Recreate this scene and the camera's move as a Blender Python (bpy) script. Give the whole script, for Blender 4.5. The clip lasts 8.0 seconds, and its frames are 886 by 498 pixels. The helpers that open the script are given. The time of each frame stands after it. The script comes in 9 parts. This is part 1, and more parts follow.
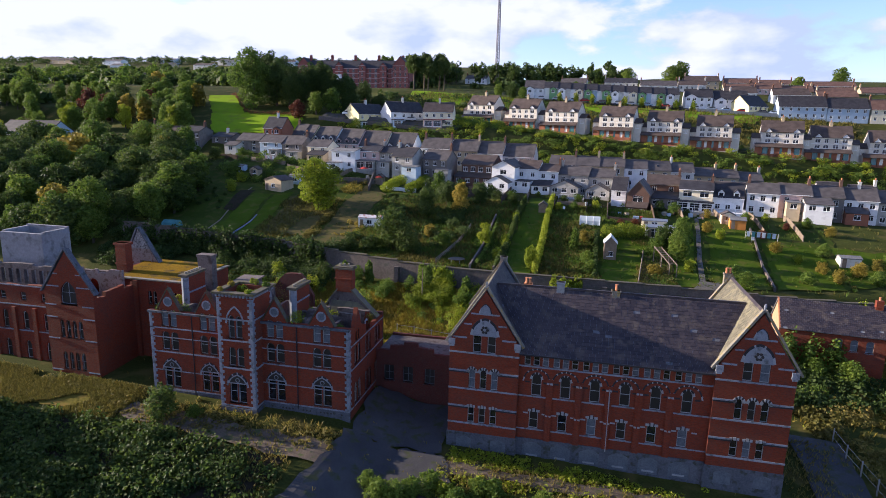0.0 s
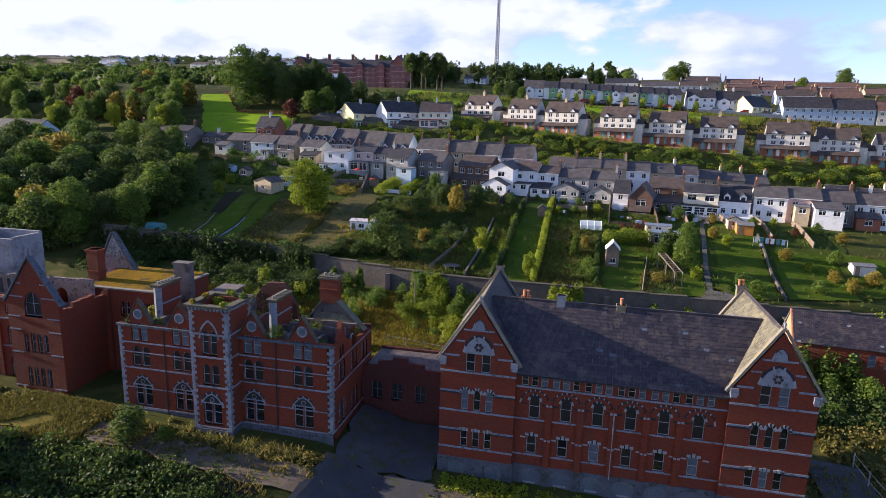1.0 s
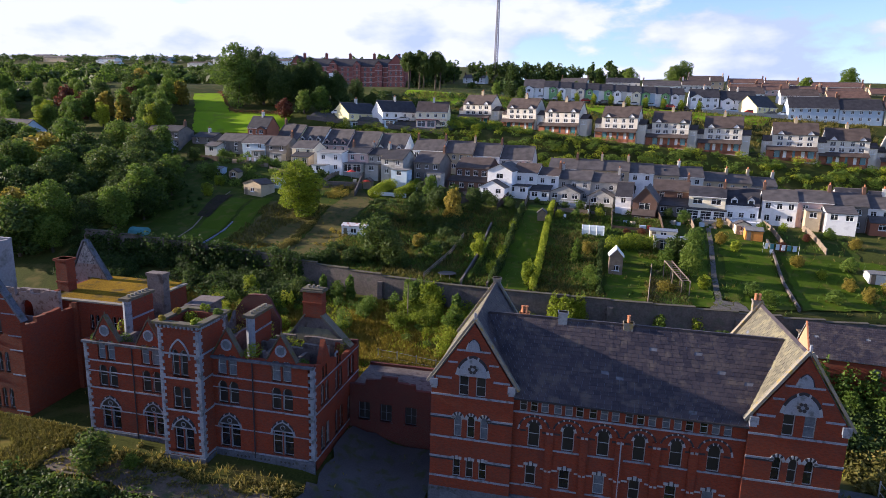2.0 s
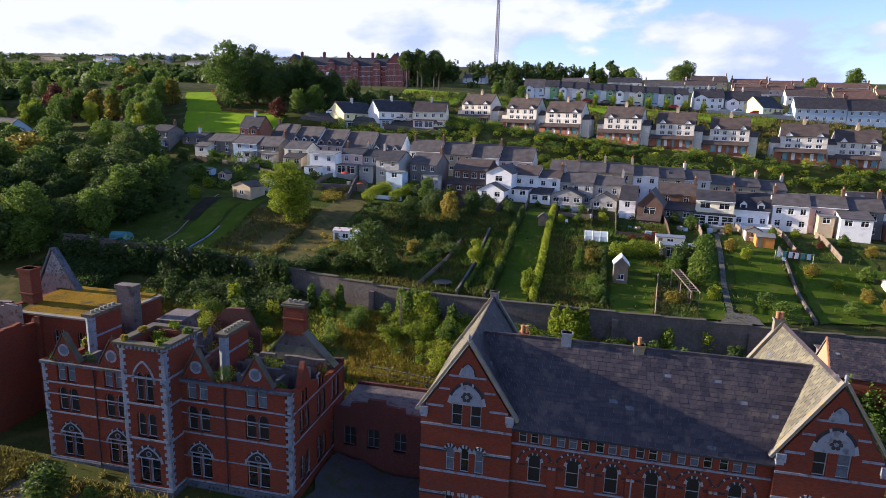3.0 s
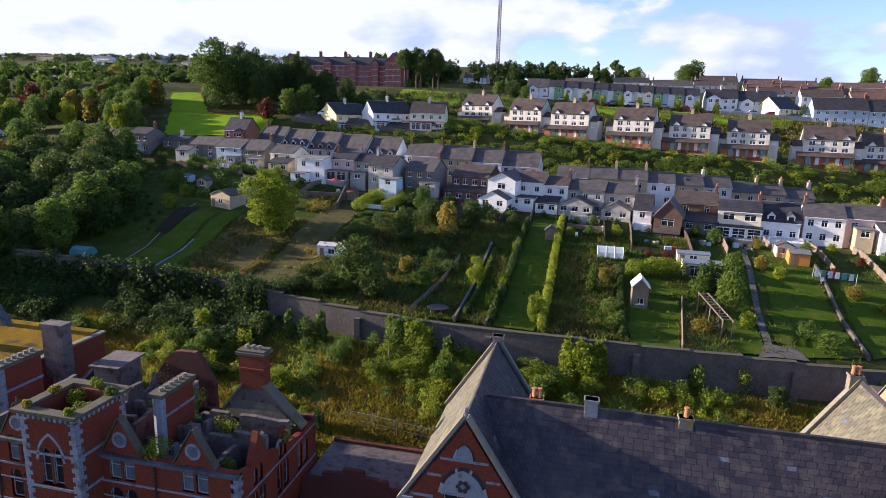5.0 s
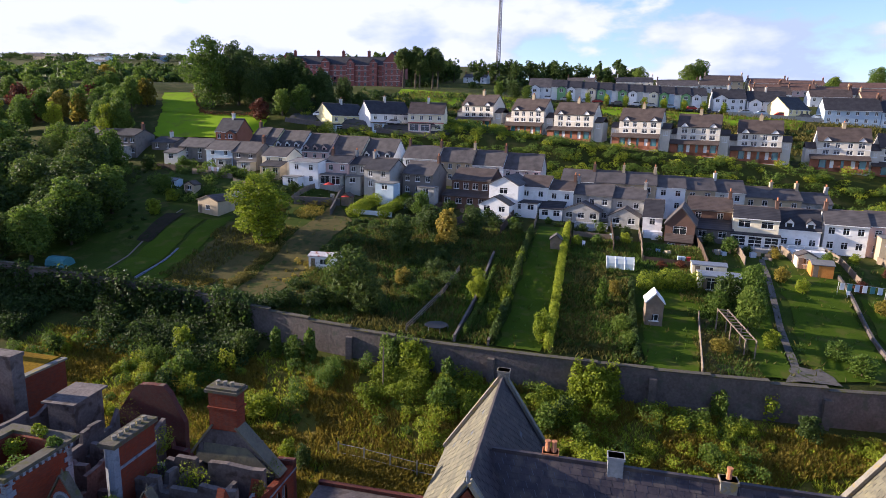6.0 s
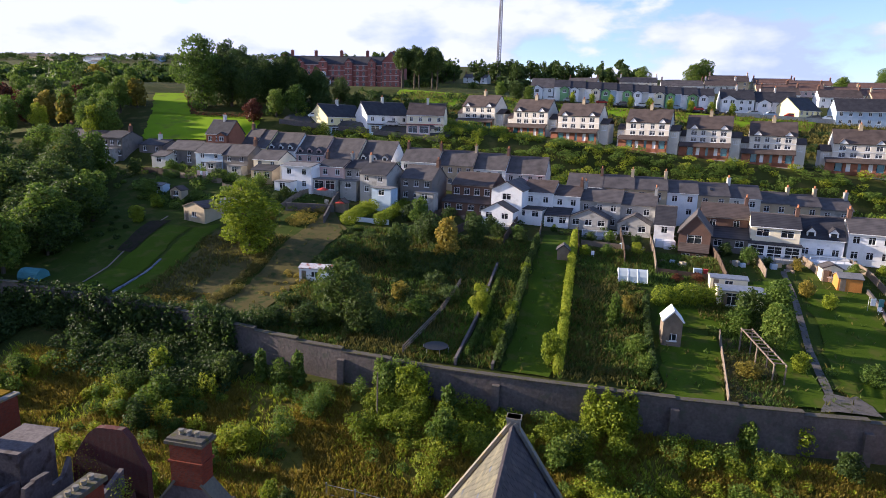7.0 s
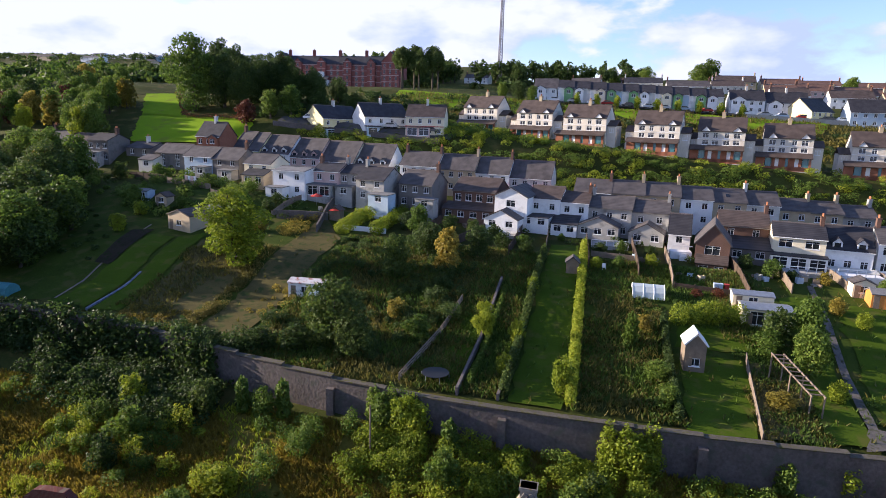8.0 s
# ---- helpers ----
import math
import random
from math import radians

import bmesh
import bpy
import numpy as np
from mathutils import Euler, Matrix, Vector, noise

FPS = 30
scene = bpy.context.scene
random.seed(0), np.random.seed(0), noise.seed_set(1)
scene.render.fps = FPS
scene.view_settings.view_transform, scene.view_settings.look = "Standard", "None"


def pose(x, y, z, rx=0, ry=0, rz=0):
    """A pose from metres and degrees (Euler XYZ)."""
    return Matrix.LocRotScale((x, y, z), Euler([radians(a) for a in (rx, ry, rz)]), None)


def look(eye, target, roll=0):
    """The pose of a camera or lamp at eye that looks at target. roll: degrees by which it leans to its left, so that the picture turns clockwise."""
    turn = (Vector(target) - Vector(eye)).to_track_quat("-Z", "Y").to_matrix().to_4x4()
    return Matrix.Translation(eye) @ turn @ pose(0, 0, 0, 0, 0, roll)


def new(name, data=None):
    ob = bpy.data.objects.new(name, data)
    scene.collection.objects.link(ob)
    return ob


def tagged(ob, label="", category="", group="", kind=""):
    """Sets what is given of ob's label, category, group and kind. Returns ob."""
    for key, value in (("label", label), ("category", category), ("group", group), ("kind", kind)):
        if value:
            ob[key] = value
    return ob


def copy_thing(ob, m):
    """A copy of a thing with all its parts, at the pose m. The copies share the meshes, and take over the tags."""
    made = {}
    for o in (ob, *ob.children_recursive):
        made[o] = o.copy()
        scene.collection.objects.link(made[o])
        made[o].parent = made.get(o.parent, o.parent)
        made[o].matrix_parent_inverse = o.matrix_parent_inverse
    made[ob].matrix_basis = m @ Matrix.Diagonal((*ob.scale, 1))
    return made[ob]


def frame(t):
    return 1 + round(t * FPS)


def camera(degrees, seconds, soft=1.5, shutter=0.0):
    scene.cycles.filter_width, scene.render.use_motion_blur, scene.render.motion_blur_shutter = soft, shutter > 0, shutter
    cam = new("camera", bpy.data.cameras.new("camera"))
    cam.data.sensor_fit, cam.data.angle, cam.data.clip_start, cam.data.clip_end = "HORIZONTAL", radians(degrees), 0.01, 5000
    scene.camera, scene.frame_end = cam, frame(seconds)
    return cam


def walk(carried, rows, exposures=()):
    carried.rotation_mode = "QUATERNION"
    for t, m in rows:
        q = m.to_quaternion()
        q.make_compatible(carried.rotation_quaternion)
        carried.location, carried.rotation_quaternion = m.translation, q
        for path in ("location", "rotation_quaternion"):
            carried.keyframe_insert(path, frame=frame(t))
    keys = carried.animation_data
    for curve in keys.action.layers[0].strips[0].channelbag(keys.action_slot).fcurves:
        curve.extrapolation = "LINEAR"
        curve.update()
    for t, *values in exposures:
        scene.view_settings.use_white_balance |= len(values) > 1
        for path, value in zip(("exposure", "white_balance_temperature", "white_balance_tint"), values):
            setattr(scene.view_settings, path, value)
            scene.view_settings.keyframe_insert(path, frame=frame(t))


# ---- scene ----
cam = camera(72.0, 8.0, 0.5)
PATH = [
    (0, (13.07, -61.279, 35.674), (12.644, -59.369, 35.262), 1.4),
    (0.5, (12.872, -58.714, 35.684), (12.448, -56.803, 35.272), 1.6),
    (1, (12.716, -56.066, 35.63), (12.293, -54.155, 35.219), 1.6),
    (1.5, (12.538, -53.446, 35.681), (12.115, -51.535, 35.27), 1.6),
    (3, (11.825, -45.285, 35.791), (11.403, -43.374, 35.38), 1.8),
    (3.5, (11.474, -42.468, 35.865), (11.049, -40.557, 35.455), 1.8),
    (4, (11.053, -39.566, 35.91), (10.627, -37.655, 35.501), 1.8),
    (4.5, (10.515, -36.723, 36.017), (10.089, -34.812, 35.608), 1.8),
    (6, (8.668, -27.535, 36.563), (8.242, -25.624, 36.153), 1.8),
    (6.5, (7.895, -24.468, 36.729), (7.47, -22.557, 36.32), 1.8),
    (7, (7.183, -21.251, 36.905), (6.758, -19.34, 36.496), 1.8),
    (7.5, (6.425, -17.956, 37.103), (5.998, -16.045, 36.696), 1.8),
    (8, (5.693, -14.654, 37.282), (5.266, -12.743, 36.874), 1.8),
]
walk(cam, [(t, look(eye, target, roll)) for t, eye, target, roll in PATH], [(0.0, 1.34, 5800, 22)])

# ---- light: low evening sun from the left, a bright sky with broken cloud ----
SUN_DIR = Vector((1.0, 0.01, -0.27)).normalized()
sun = new("sun", bpy.data.lights.new("sun", "SUN"))
sun.data.energy, sun.data.angle, sun.data.color = 5.0, radians(0.6), (1.0, 0.84, 0.58)
sun.matrix_world = look((-300, 20, 150), Vector((-300, 20, 150)) + SUN_DIR)
world = bpy.data.worlds.new("sky")
scene.world = world
world.use_nodes = True


def build_sky():
    nt = world.node_tree
    n, l = nt.nodes, nt.links
    n.clear()
    out = n.new("ShaderNodeOutputWorld")
    bg = n.new("ShaderNodeBackground")
    sky = n.new("ShaderNodeTexSky")
    sky.sky_type, sky.sun_disc = "NISHITA", False
    sky.sun_elevation, sky.sun_rotation = radians(15), radians(-88)
    sky.air_density, sky.dust_density, sky.ozone_density = 1.0, 0.6, 1.0
    geo = n.new("ShaderNodeTexCoord")
    sep = n.new("ShaderNodeSeparateXYZ")
    l.new(geo.outputs["Generated"], sep.inputs[0])
    # cloud layer: flattened noise in the direction of view
    mp = n.new("ShaderNodeMapping")
    mp.inputs["Scale"].default_value = (2.2, 2.2, 5.0)
    mp.inputs["Location"].default_value = (0.35, 0.2, 0.0)
    l.new(geo.outputs["Generated"], mp.inputs[0])
    nz = n.new("ShaderNodeTexNoise")
    nz.inputs["Scale"].default_value, nz.inputs["Detail"].default_value, nz.inputs["Roughness"].default_value = 1.7, 9.0, 0.56
    l.new(mp.outputs[0], nz.inputs[0])
    # more cloud to the left and low, clear blue to the upper right
    az = n.new("ShaderNodeMath"); az.operation = "MULTIPLY_ADD"
    az.inputs[1].default_value, az.inputs[2].default_value = -0.22, 0.0
    l.new(sep.outputs["X"], az.inputs[0])
    lo = n.new("ShaderNodeMath"); lo.operation = "MULTIPLY_ADD"
    lo.inputs[1].default_value, lo.inputs[2].default_value = -0.5, 0.13
    l.new(sep.outputs["Z"], lo.inputs[0])
    s1 = n.new("ShaderNodeMath"); l.new(az.outputs[0], s1.inputs[0]); l.new(lo.outputs[0], s1.inputs[1])
    s2 = n.new("ShaderNodeMath"); l.new(s1.outputs[0], s2.inputs[0]); l.new(nz.outputs[0], s2.inputs[1])
    ramp = n.new("ShaderNodeValToRGB")
    ramp.color_ramp.elements[0].position, ramp.color_ramp.elements[1].position = 0.50, 0.565
    l.new(s2.outputs[0], ramp.inputs[0])
    # inner shading of the clouds, grey undersides and white tops
    nz2 = n.new("ShaderNodeTexNoise")
    nz2.inputs["Scale"].default_value, nz2.inputs["Detail"].default_value = 3.4, 6.0
    l.new(mp.outputs[0], nz2.inputs[0])
    tone = n.new("ShaderNodeValToRGB")
    tone.color_ramp.elements[0].position, tone.color_ramp.elements[0].color = 0.40, (4.2, 5.0, 6.9, 1)
    tone.color_ramp.elements[1].position, tone.color_ramp.elements[1].color = 0.58, (6.9, 7.1, 7.6, 1)
    # clouds are brighter towards the sun
    near = n.new("ShaderNodeMath"); near.operation = "MULTIPLY_ADD"
    near.inputs[1].default_value = -0.16
    l.new(sep.outputs["X"], near.inputs[0]); l.new(nz2.outputs[0], near.inputs[2])
    l.new(near.outputs[0], tone.inputs[0])
    mix = n.new("ShaderNodeMix"); mix.data_type = "RGBA"
    bl = n.new("ShaderNodeMix"); bl.data_type, bl.blend_type = "RGBA", "MULTIPLY"
    bl.inputs[0].default_value, bl.inputs[7].default_value = 1.0, (1.45, 1.55, 1.85, 1)
    l.new(sky.outputs[0], bl.inputs[6])
    l.new(ramp.outputs[0], mix.inputs[0]); l.new(bl.outputs[2], mix.inputs[6]); l.new(tone.outputs[0], mix.inputs[7])
    l.new(mix.outputs[2], bg.inputs[0])
    bg.inputs[1].default_value = 0.0565
    l.new(bg.outputs[0], out.inputs[0])


build_sky()


# ---- materials ----
def node_mat(name, rough=0.9, metal=0.0, spec=0.3):
    m = bpy.data.materials.new(name)
    m.use_nodes = True
    b = m.node_tree.nodes["Principled BSDF"]
    b.inputs["Roughness"].default_value, b.inputs["Metallic"].default_value = rough, metal
    b.inputs["Specular IOR Level"].default_value = spec
    return m, m.node_tree.nodes, m.node_tree.links, b


def stained(name, c0, c1, c2=None, big=0.4, fine=9.0, rough=0.9, bump=0.25, metal=0.0, spec=0.3, island=0.0, obj_rand=0.0):
    """Two scales of variation between c0 and c1, patches of c2, and fine relief."""
    m, n, l, b = node_mat(name, rough, metal, spec)
    tc = n.new("ShaderNodeNewGeometry")
    a = n.new("ShaderNodeTexNoise"); a.inputs["Scale"].default_value, a.inputs["Detail"].default_value = big, 6.0
    f = n.new("ShaderNodeTexNoise"); f.inputs["Scale"].default_value, f.inputs["Detail"].default_value = fine, 4.0
    for t in (a, f):
        l.new(tc.outputs["Position"], t.inputs["Vector"])
    add = n.new("ShaderNodeMath"); add.operation = "MULTIPLY_ADD"; add.inputs[1].default_value = 0.5
    l.new(f.outputs[0], add.inputs[0])
    half = n.new("ShaderNodeMath"); half.operation = "MULTIPLY"; half.inputs[1].default_value = 0.5
    l.new(a.outputs[0], half.inputs[0]); l.new(half.outputs[0], add.inputs[2])
    src = add.outputs[0]
    if island or obj_rand:
        r = n.new("ShaderNodeMath"); r.operation = "MULTIPLY_ADD"
        r.inputs[1].default_value = island or obj_rand
        if island:
            l.new(tc.outputs["Random Per Island"], r.inputs[0])
        else:
            o = n.new("ShaderNodeObjectInfo"); l.new(o.outputs["Random"], r.inputs[0])
        sub = n.new("ShaderNodeMath"); sub.operation = "ADD"; sub.inputs[1].default_value = -0.5 * (island or obj_rand)
        l.new(src, r.inputs[2]); l.new(r.outputs[0], sub.inputs[0]); src = sub.outputs[0]
    ramp = n.new("ShaderNodeValToRGB")
    ramp.color_ramp.elements[0].position, ramp.color_ramp.elements[0].color = 0.32, (*c0, 1)
    ramp.color_ramp.elements[1].position, ramp.color_ramp.elements[1].color = 0.68, (*c1, 1)
    l.new(src, ramp.inputs[0])
    col = ramp.outputs[0]
    if c2:
        p = n.new("ShaderNodeTexNoise"); p.inputs["Scale"].default_value, p.inputs["Detail"].default_value = big * 2.3, 7.0
        l.new(tc.outputs["Position"], p.inputs["Vector"])
        pr = n.new("ShaderNodeValToRGB")
        pr.color_ramp.elements[0].position, pr.color_ramp.elements[1].position = 0.53, 0.66
        l.new(p.outputs[0], pr.inputs[0])
        mx = n.new("ShaderNodeMix"); mx.data_type = "RGBA"; mx.inputs[7].default_value = (*c2, 1)
        l.new(pr.outputs[0], mx.inputs[0]); l.new(col, mx.inputs[6]); col = mx.outputs[2]
    l.new(col, b.inputs["Base Color"])
    if bump:
        bp = n.new("ShaderNodeBump"); bp.inputs["Strength"].default_value = bump; bp.inputs["Distance"].default_value = 0.05
        l.new(f.outputs[0], bp.inputs["Height"]); l.new(bp.outputs[0], b.inputs["Normal"])
    return m


def brickwork(name, c0, c1, mortar, scale=1.0, dirt=(0.06, 0.04, 0.035)):
    """Courses of bricks with mortar joints at true size, patches of soot and wash, for upright walls along x or y."""
    m, n, l, b = node_mat(name, 0.92, 0, 0.2)
    g = n.new("ShaderNodeNewGeometry")
    s = n.new("ShaderNodeSeparateXYZ"); l.new(g.outputs["Position"], s.inputs[0])
    a = n.new("ShaderNodeMath"); l.new(s.outputs["X"], a.inputs[0]); l.new(s.outputs["Y"], a.inputs[1])
    c = n.new("ShaderNodeCombineXYZ"); l.new(a.outputs[0], c.inputs["X"]); l.new(s.outputs["Z"], c.inputs["Y"])
    t = n.new("ShaderNodeTexBrick")
    t.inputs["Scale"].default_value = scale
    t.inputs["Brick Width"].default_value, t.inputs["Row Height"].default_value, t.inputs["Mortar Size"].default_value = 0.23, 0.077, 0.006
    t.inputs["Color1"].default_value, t.inputs["Color2"].default_value, t.inputs["Mortar"].default_value = (*c0, 1), (*c1, 1), (*mortar, 1)
    l.new(c.outputs[0], t.inputs["Vector"])
    z = n.new("ShaderNodeTexNoise"); z.inputs["Scale"].default_value, z.inputs["Detail"].default_value, z.inputs["Roughness"].default_value = 0.45, 9.0, 0.7
    l.new(g.outputs["Position"], z.inputs["Vector"])
    r = n.new("ShaderNodeValToRGB"); r.color_ramp.elements[0].position, r.color_ramp.elements[1].position = 0.46, 0.74
    l.new(z.outputs[0], r.inputs[0])
    k = n.new("ShaderNodeMath"); k.operation = "MULTIPLY"; k.inputs[1].default_value = 0.5; l.new(r.outputs[0], k.inputs[0])
    mx = n.new("ShaderNodeMix"); mx.data_type = "RGBA"; mx.inputs[7].default_value = (*dirt, 1)
    l.new(k.outputs[0], mx.inputs[0]); l.new(t.outputs[0], mx.inputs[6]); l.new(mx.outputs[2], b.inputs["Base Color"])
    bp = n.new("ShaderNodeBump"); bp.inputs["Strength"].default_value = 0.4; bp.inputs["Distance"].default_value = 0.02
    l.new(t.outputs["Fac"], bp.inputs["Height"]); bp.invert = True; l.new(bp.outputs[0], b.inputs["Normal"])
    return m


def leaves(name, c0, c1, c2, sheen=0.25):
    """Foliage: each leaf its own tone, some light let through."""
    m, n, l, b = node_mat(name, 0.6, 0, sheen)
    g = n.new("ShaderNodeNewGeometry")
    o = n.new("ShaderNodeObjectInfo")
    a = n.new("ShaderNodeMath"); a.operation = "MULTIPLY_ADD"; a.inputs[1].default_value = 0.62
    h = n.new("ShaderNodeMath"); h.operation = "MULTIPLY"; h.inputs[1].default_value = 0.38
    l.new(o.outputs["Random"], h.inputs[0]); l.new(g.outputs["Random Per Island"], a.inputs[0]); l.new(h.outputs[0], a.inputs[2])
    r = n.new("ShaderNodeValToRGB")
    r.color_ramp.elements[0].position, r.color_ramp.elements[0].color = 0.1, (*c0, 1)
    r.color_ramp.elements[1].position, r.color_ramp.elements[1].color = 0.95, (*c2, 1)
    e = r.color_ramp.elements.new(0.55); e.color = (*c1, 1)
    l.new(a.outputs[0], r.inputs[0]); l.new(r.outputs[0], b.inputs["Base Color"])
    out = n["Material Output"]
    tr = n.new("ShaderNodeBsdfTranslucent"); l.new(r.outputs[0], tr.inputs[0])
    mx = n.new("ShaderNodeMixShader"); mx.inputs[0].default_value = 0.42
    l.new(b.outputs[0], mx.inputs[1]); l.new(tr.outputs[0], mx.inputs[2]); l.new(mx.outputs[0], out.inputs["Surface"])
    return m


def glass_mat(name, tint, rough=0.06):
    m, n, l, b = node_mat(name, rough, 0, 0.6)
    b.inputs["Base Color"].default_value = (*tint, 1)
    return m


M_brick = brickwork("red_brick", (0.200, 0.038, 0.016), (0.142, 0.026, 0.012), (0.115, 0.055, 0.04))
M_brick_dark = brickwork("dark_brick", (0.115, 0.030, 0.024), (0.080, 0.023, 0.020), (0.11, 0.075, 0.06))
M_stone = stained("blue_limestone", (0.150, 0.165, 0.205), (0.25, 0.265, 0.31), (0.10, 0.11, 0.125), 0.8, 10.0)
M_voussoir = stained("pale_arch_stone", (0.20, 0.21, 0.235), (0.32, 0.325, 0.34), None, 1.5, 10.0)
M_black_brick = stained("black_brick", (0.017, 0.017, 0.022), (0.040, 0.037, 0.042), None, 2.0, 14.0)
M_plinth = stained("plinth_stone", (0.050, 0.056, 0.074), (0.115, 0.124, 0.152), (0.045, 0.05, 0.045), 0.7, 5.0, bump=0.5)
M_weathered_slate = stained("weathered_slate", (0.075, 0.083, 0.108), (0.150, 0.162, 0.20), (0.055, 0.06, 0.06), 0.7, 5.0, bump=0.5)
M_render_grey = stained("old_plaster", (0.070, 0.058, 0.058), (0.165, 0.138, 0.132), (0.060, 0.045, 0.042), 0.5, 5.0, bump=0.4)
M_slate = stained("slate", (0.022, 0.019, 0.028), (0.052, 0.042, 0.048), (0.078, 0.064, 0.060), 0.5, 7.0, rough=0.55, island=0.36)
M_slate_piece = stained("slate_piece", (0.022, 0.019, 0.028), (0.052, 0.042, 0.048), (0.078, 0.064, 0.060), 0.5, 7.0, rough=0.55, obj_rand=0.36)
M_flaky = stained("flaking_plaster", (0.10, 0.095, 0.10), (0.34, 0.33, 0.33), (0.075, 0.07, 0.07), 1.6, 5.0, bump=0.5)
M_lead = stained("lead", (0.16, 0.17, 0.19), (0.28, 0.29, 0.31), None, 0.8, 6.0, rough=0.5)
M_moss = stained("mossy_roof", (0.085, 0.055, 0.008), (0.27, 0.155, 0.010), (0.060, 0.050, 0.030), 0.22, 5.0, bump=0.8, spec=0.03)
M_terracotta = stained("terracotta", (0.35, 0.13, 0.06), (0.5, 0.22, 0.11), None, 3.0, 12.0)
M_coping = stained("coping_stone", (0.13, 0.122, 0.108), (0.24, 0.22, 0.185), (0.24, 0.18, 0.06), 1.2, 9.0)
M_white = stained("white_paint", (0.66, 0.67, 0.69), (0.80, 0.80, 0.80), None, 0.6, 8.0, bump=0.1, rough=0.7)
M_frame = stained("weathered_frame", (0.22, 0.24, 0.26), (0.38, 0.39, 0.40), None, 1.6, 12.0)
M_glass = glass_mat("window_glass", (0.012, 0.014, 0.018))
M_void = glass_mat("broken_dark_pane", (0.004, 0.004, 0.005), 0.5)
M_board = stained("boarded_pane", (0.065, 0.080, 0.105), (0.135, 0.152, 0.18), None, 1.2, 6.0)
M_bark = stained("bark", (0.045, 0.035, 0.025), (0.10, 0.08, 0.06), None, 1.5, 9.0, bump=0.6)
M_asphalt = stained("asphalt", (0.045, 0.045, 0.050), (0.085, 0.082, 0.082), (0.055, 0.062, 0.03), 0.35, 9.0, spec=0.12)
M_earth = stained("earth", (0.070, 0.054, 0.040), (0.150, 0.114, 0.084), (0.06, 0.075, 0.025), 0.5, 6.0, bump=0.5)
M_grass = stained("rough_grass", (0.028, 0.035, 0.008), (0.066, 0.076, 0.017), (0.090, 0.078, 0.024), 0.12, 4.0, bump=0.8, spec=0.05)
M_metal = stained("galvanised_metal", (0.28, 0.29, 0.30), (0.45, 0.46, 0.47), None, 2.0, 9.0, rough=0.45, metal=0.7)
M_leaf = leaves("leaf_green", (0.054, 0.098, 0.013), (0.105, 0.170, 0.022), (0.185, 0.244, 0.035))
M_leaf_dark = leaves("leaf_dark", (0.027, 0.051, 0.012), (0.056, 0.094, 0.018), (0.107, 0.145, 0.027))
M_leaf_lime = leaves("leaf_lime", (0.118, 0.165, 0.010), (0.225, 0.285, 0.016), (0.38, 0.40, 0.030))
M_leaf_gold = leaves("leaf_gold", (0.13, 0.115, 0.018), (0.24, 0.20, 0.028), (0.36, 0.27, 0.045))
M_leaf_red = leaves("leaf_red", (0.06, 0.02, 0.015), (0.12, 0.04, 0.022), (0.20, 0.08, 0.035))

M_leaf_straw = leaves("dry_straw", (0.080, 0.080, 0.016), (0.150, 0.135, 0.028), (0.25, 0.195, 0.05))
M_cap = stained("mossy_old_cap", (0.052, 0.046, 0.036), (0.115, 0.100, 0.078), (0.075, 0.072, 0.018), 0.9, 7.0, bump=0.6)
M_pinkplaster = stained("pink_plaster", (0.16, 0.125, 0.115), (0.27, 0.21, 0.195), (0.12, 0.075, 0.06), 0.9, 5.0, bump=0.4)
# slate with lichen, made paler: the sun on left slopes is in the colour
M_slate_sunlit_lichen = stained("slate_sunlit_lichen", (0.085, 0.080, 0.062), (0.150, 0.138, 0.098), (0.185, 0.168, 0.105), 0.5, 6.0, rough=0.7, island=0.3)
M_tan = stained("tan_render", (0.30, 0.19, 0.11), (0.44, 0.29, 0.18), None, 0.7, 6.0)
M_leaf_hay = leaves("golden_hay", (0.150, 0.120, 0.014), (0.215, 0.168, 0.020), (0.300, 0.218, 0.034))


# height of the ground: a profile into the hill, its cross-fall, and the banks
PROFILE = ((-300, -6.0, 0.0), (-40, -2.5, -0.02), (-14, -0.6, -0.02), (-2, 0.0, -0.03), (10, 0.6, -0.03), (26, 2.6, -0.03), (35, 5.6, -0.03),
           (40.2, 6.8, -0.03), (40.7, 9.8, -0.02), (55, 11.6, -0.02), (67, 15.2, -0.02), (78, 17.2, -0.02), (100, 18.2, -0.03), (122, 20.6, -0.04),
           (131, 23.6, -0.07), (140, 31.9, -0.07), (158, 34.2, -0.07), (172, 35.6, -0.06), (206, 44.8, -0.05), (238, 48.6, -0.03),
           (330, 53.0, -0.02), (460, 68.0, -0.02), (720, 101.0, -0.01), (1300, 92.0, 0.0), (4000, 60.0, 0.0))


def smooth(a, b, v):
    k = min(max((v - a) / (b - a), 0.0), 1.0)
    return k * k * (3 - 2 * k)


def wall_y(x):
    """The line of the garden wall."""
    return 39.3 + 0.0022 * (x - 8) ** 2 if x > 8 else 39.3 + 0.0022 * (8 - max(x, -42.0)) ** 2


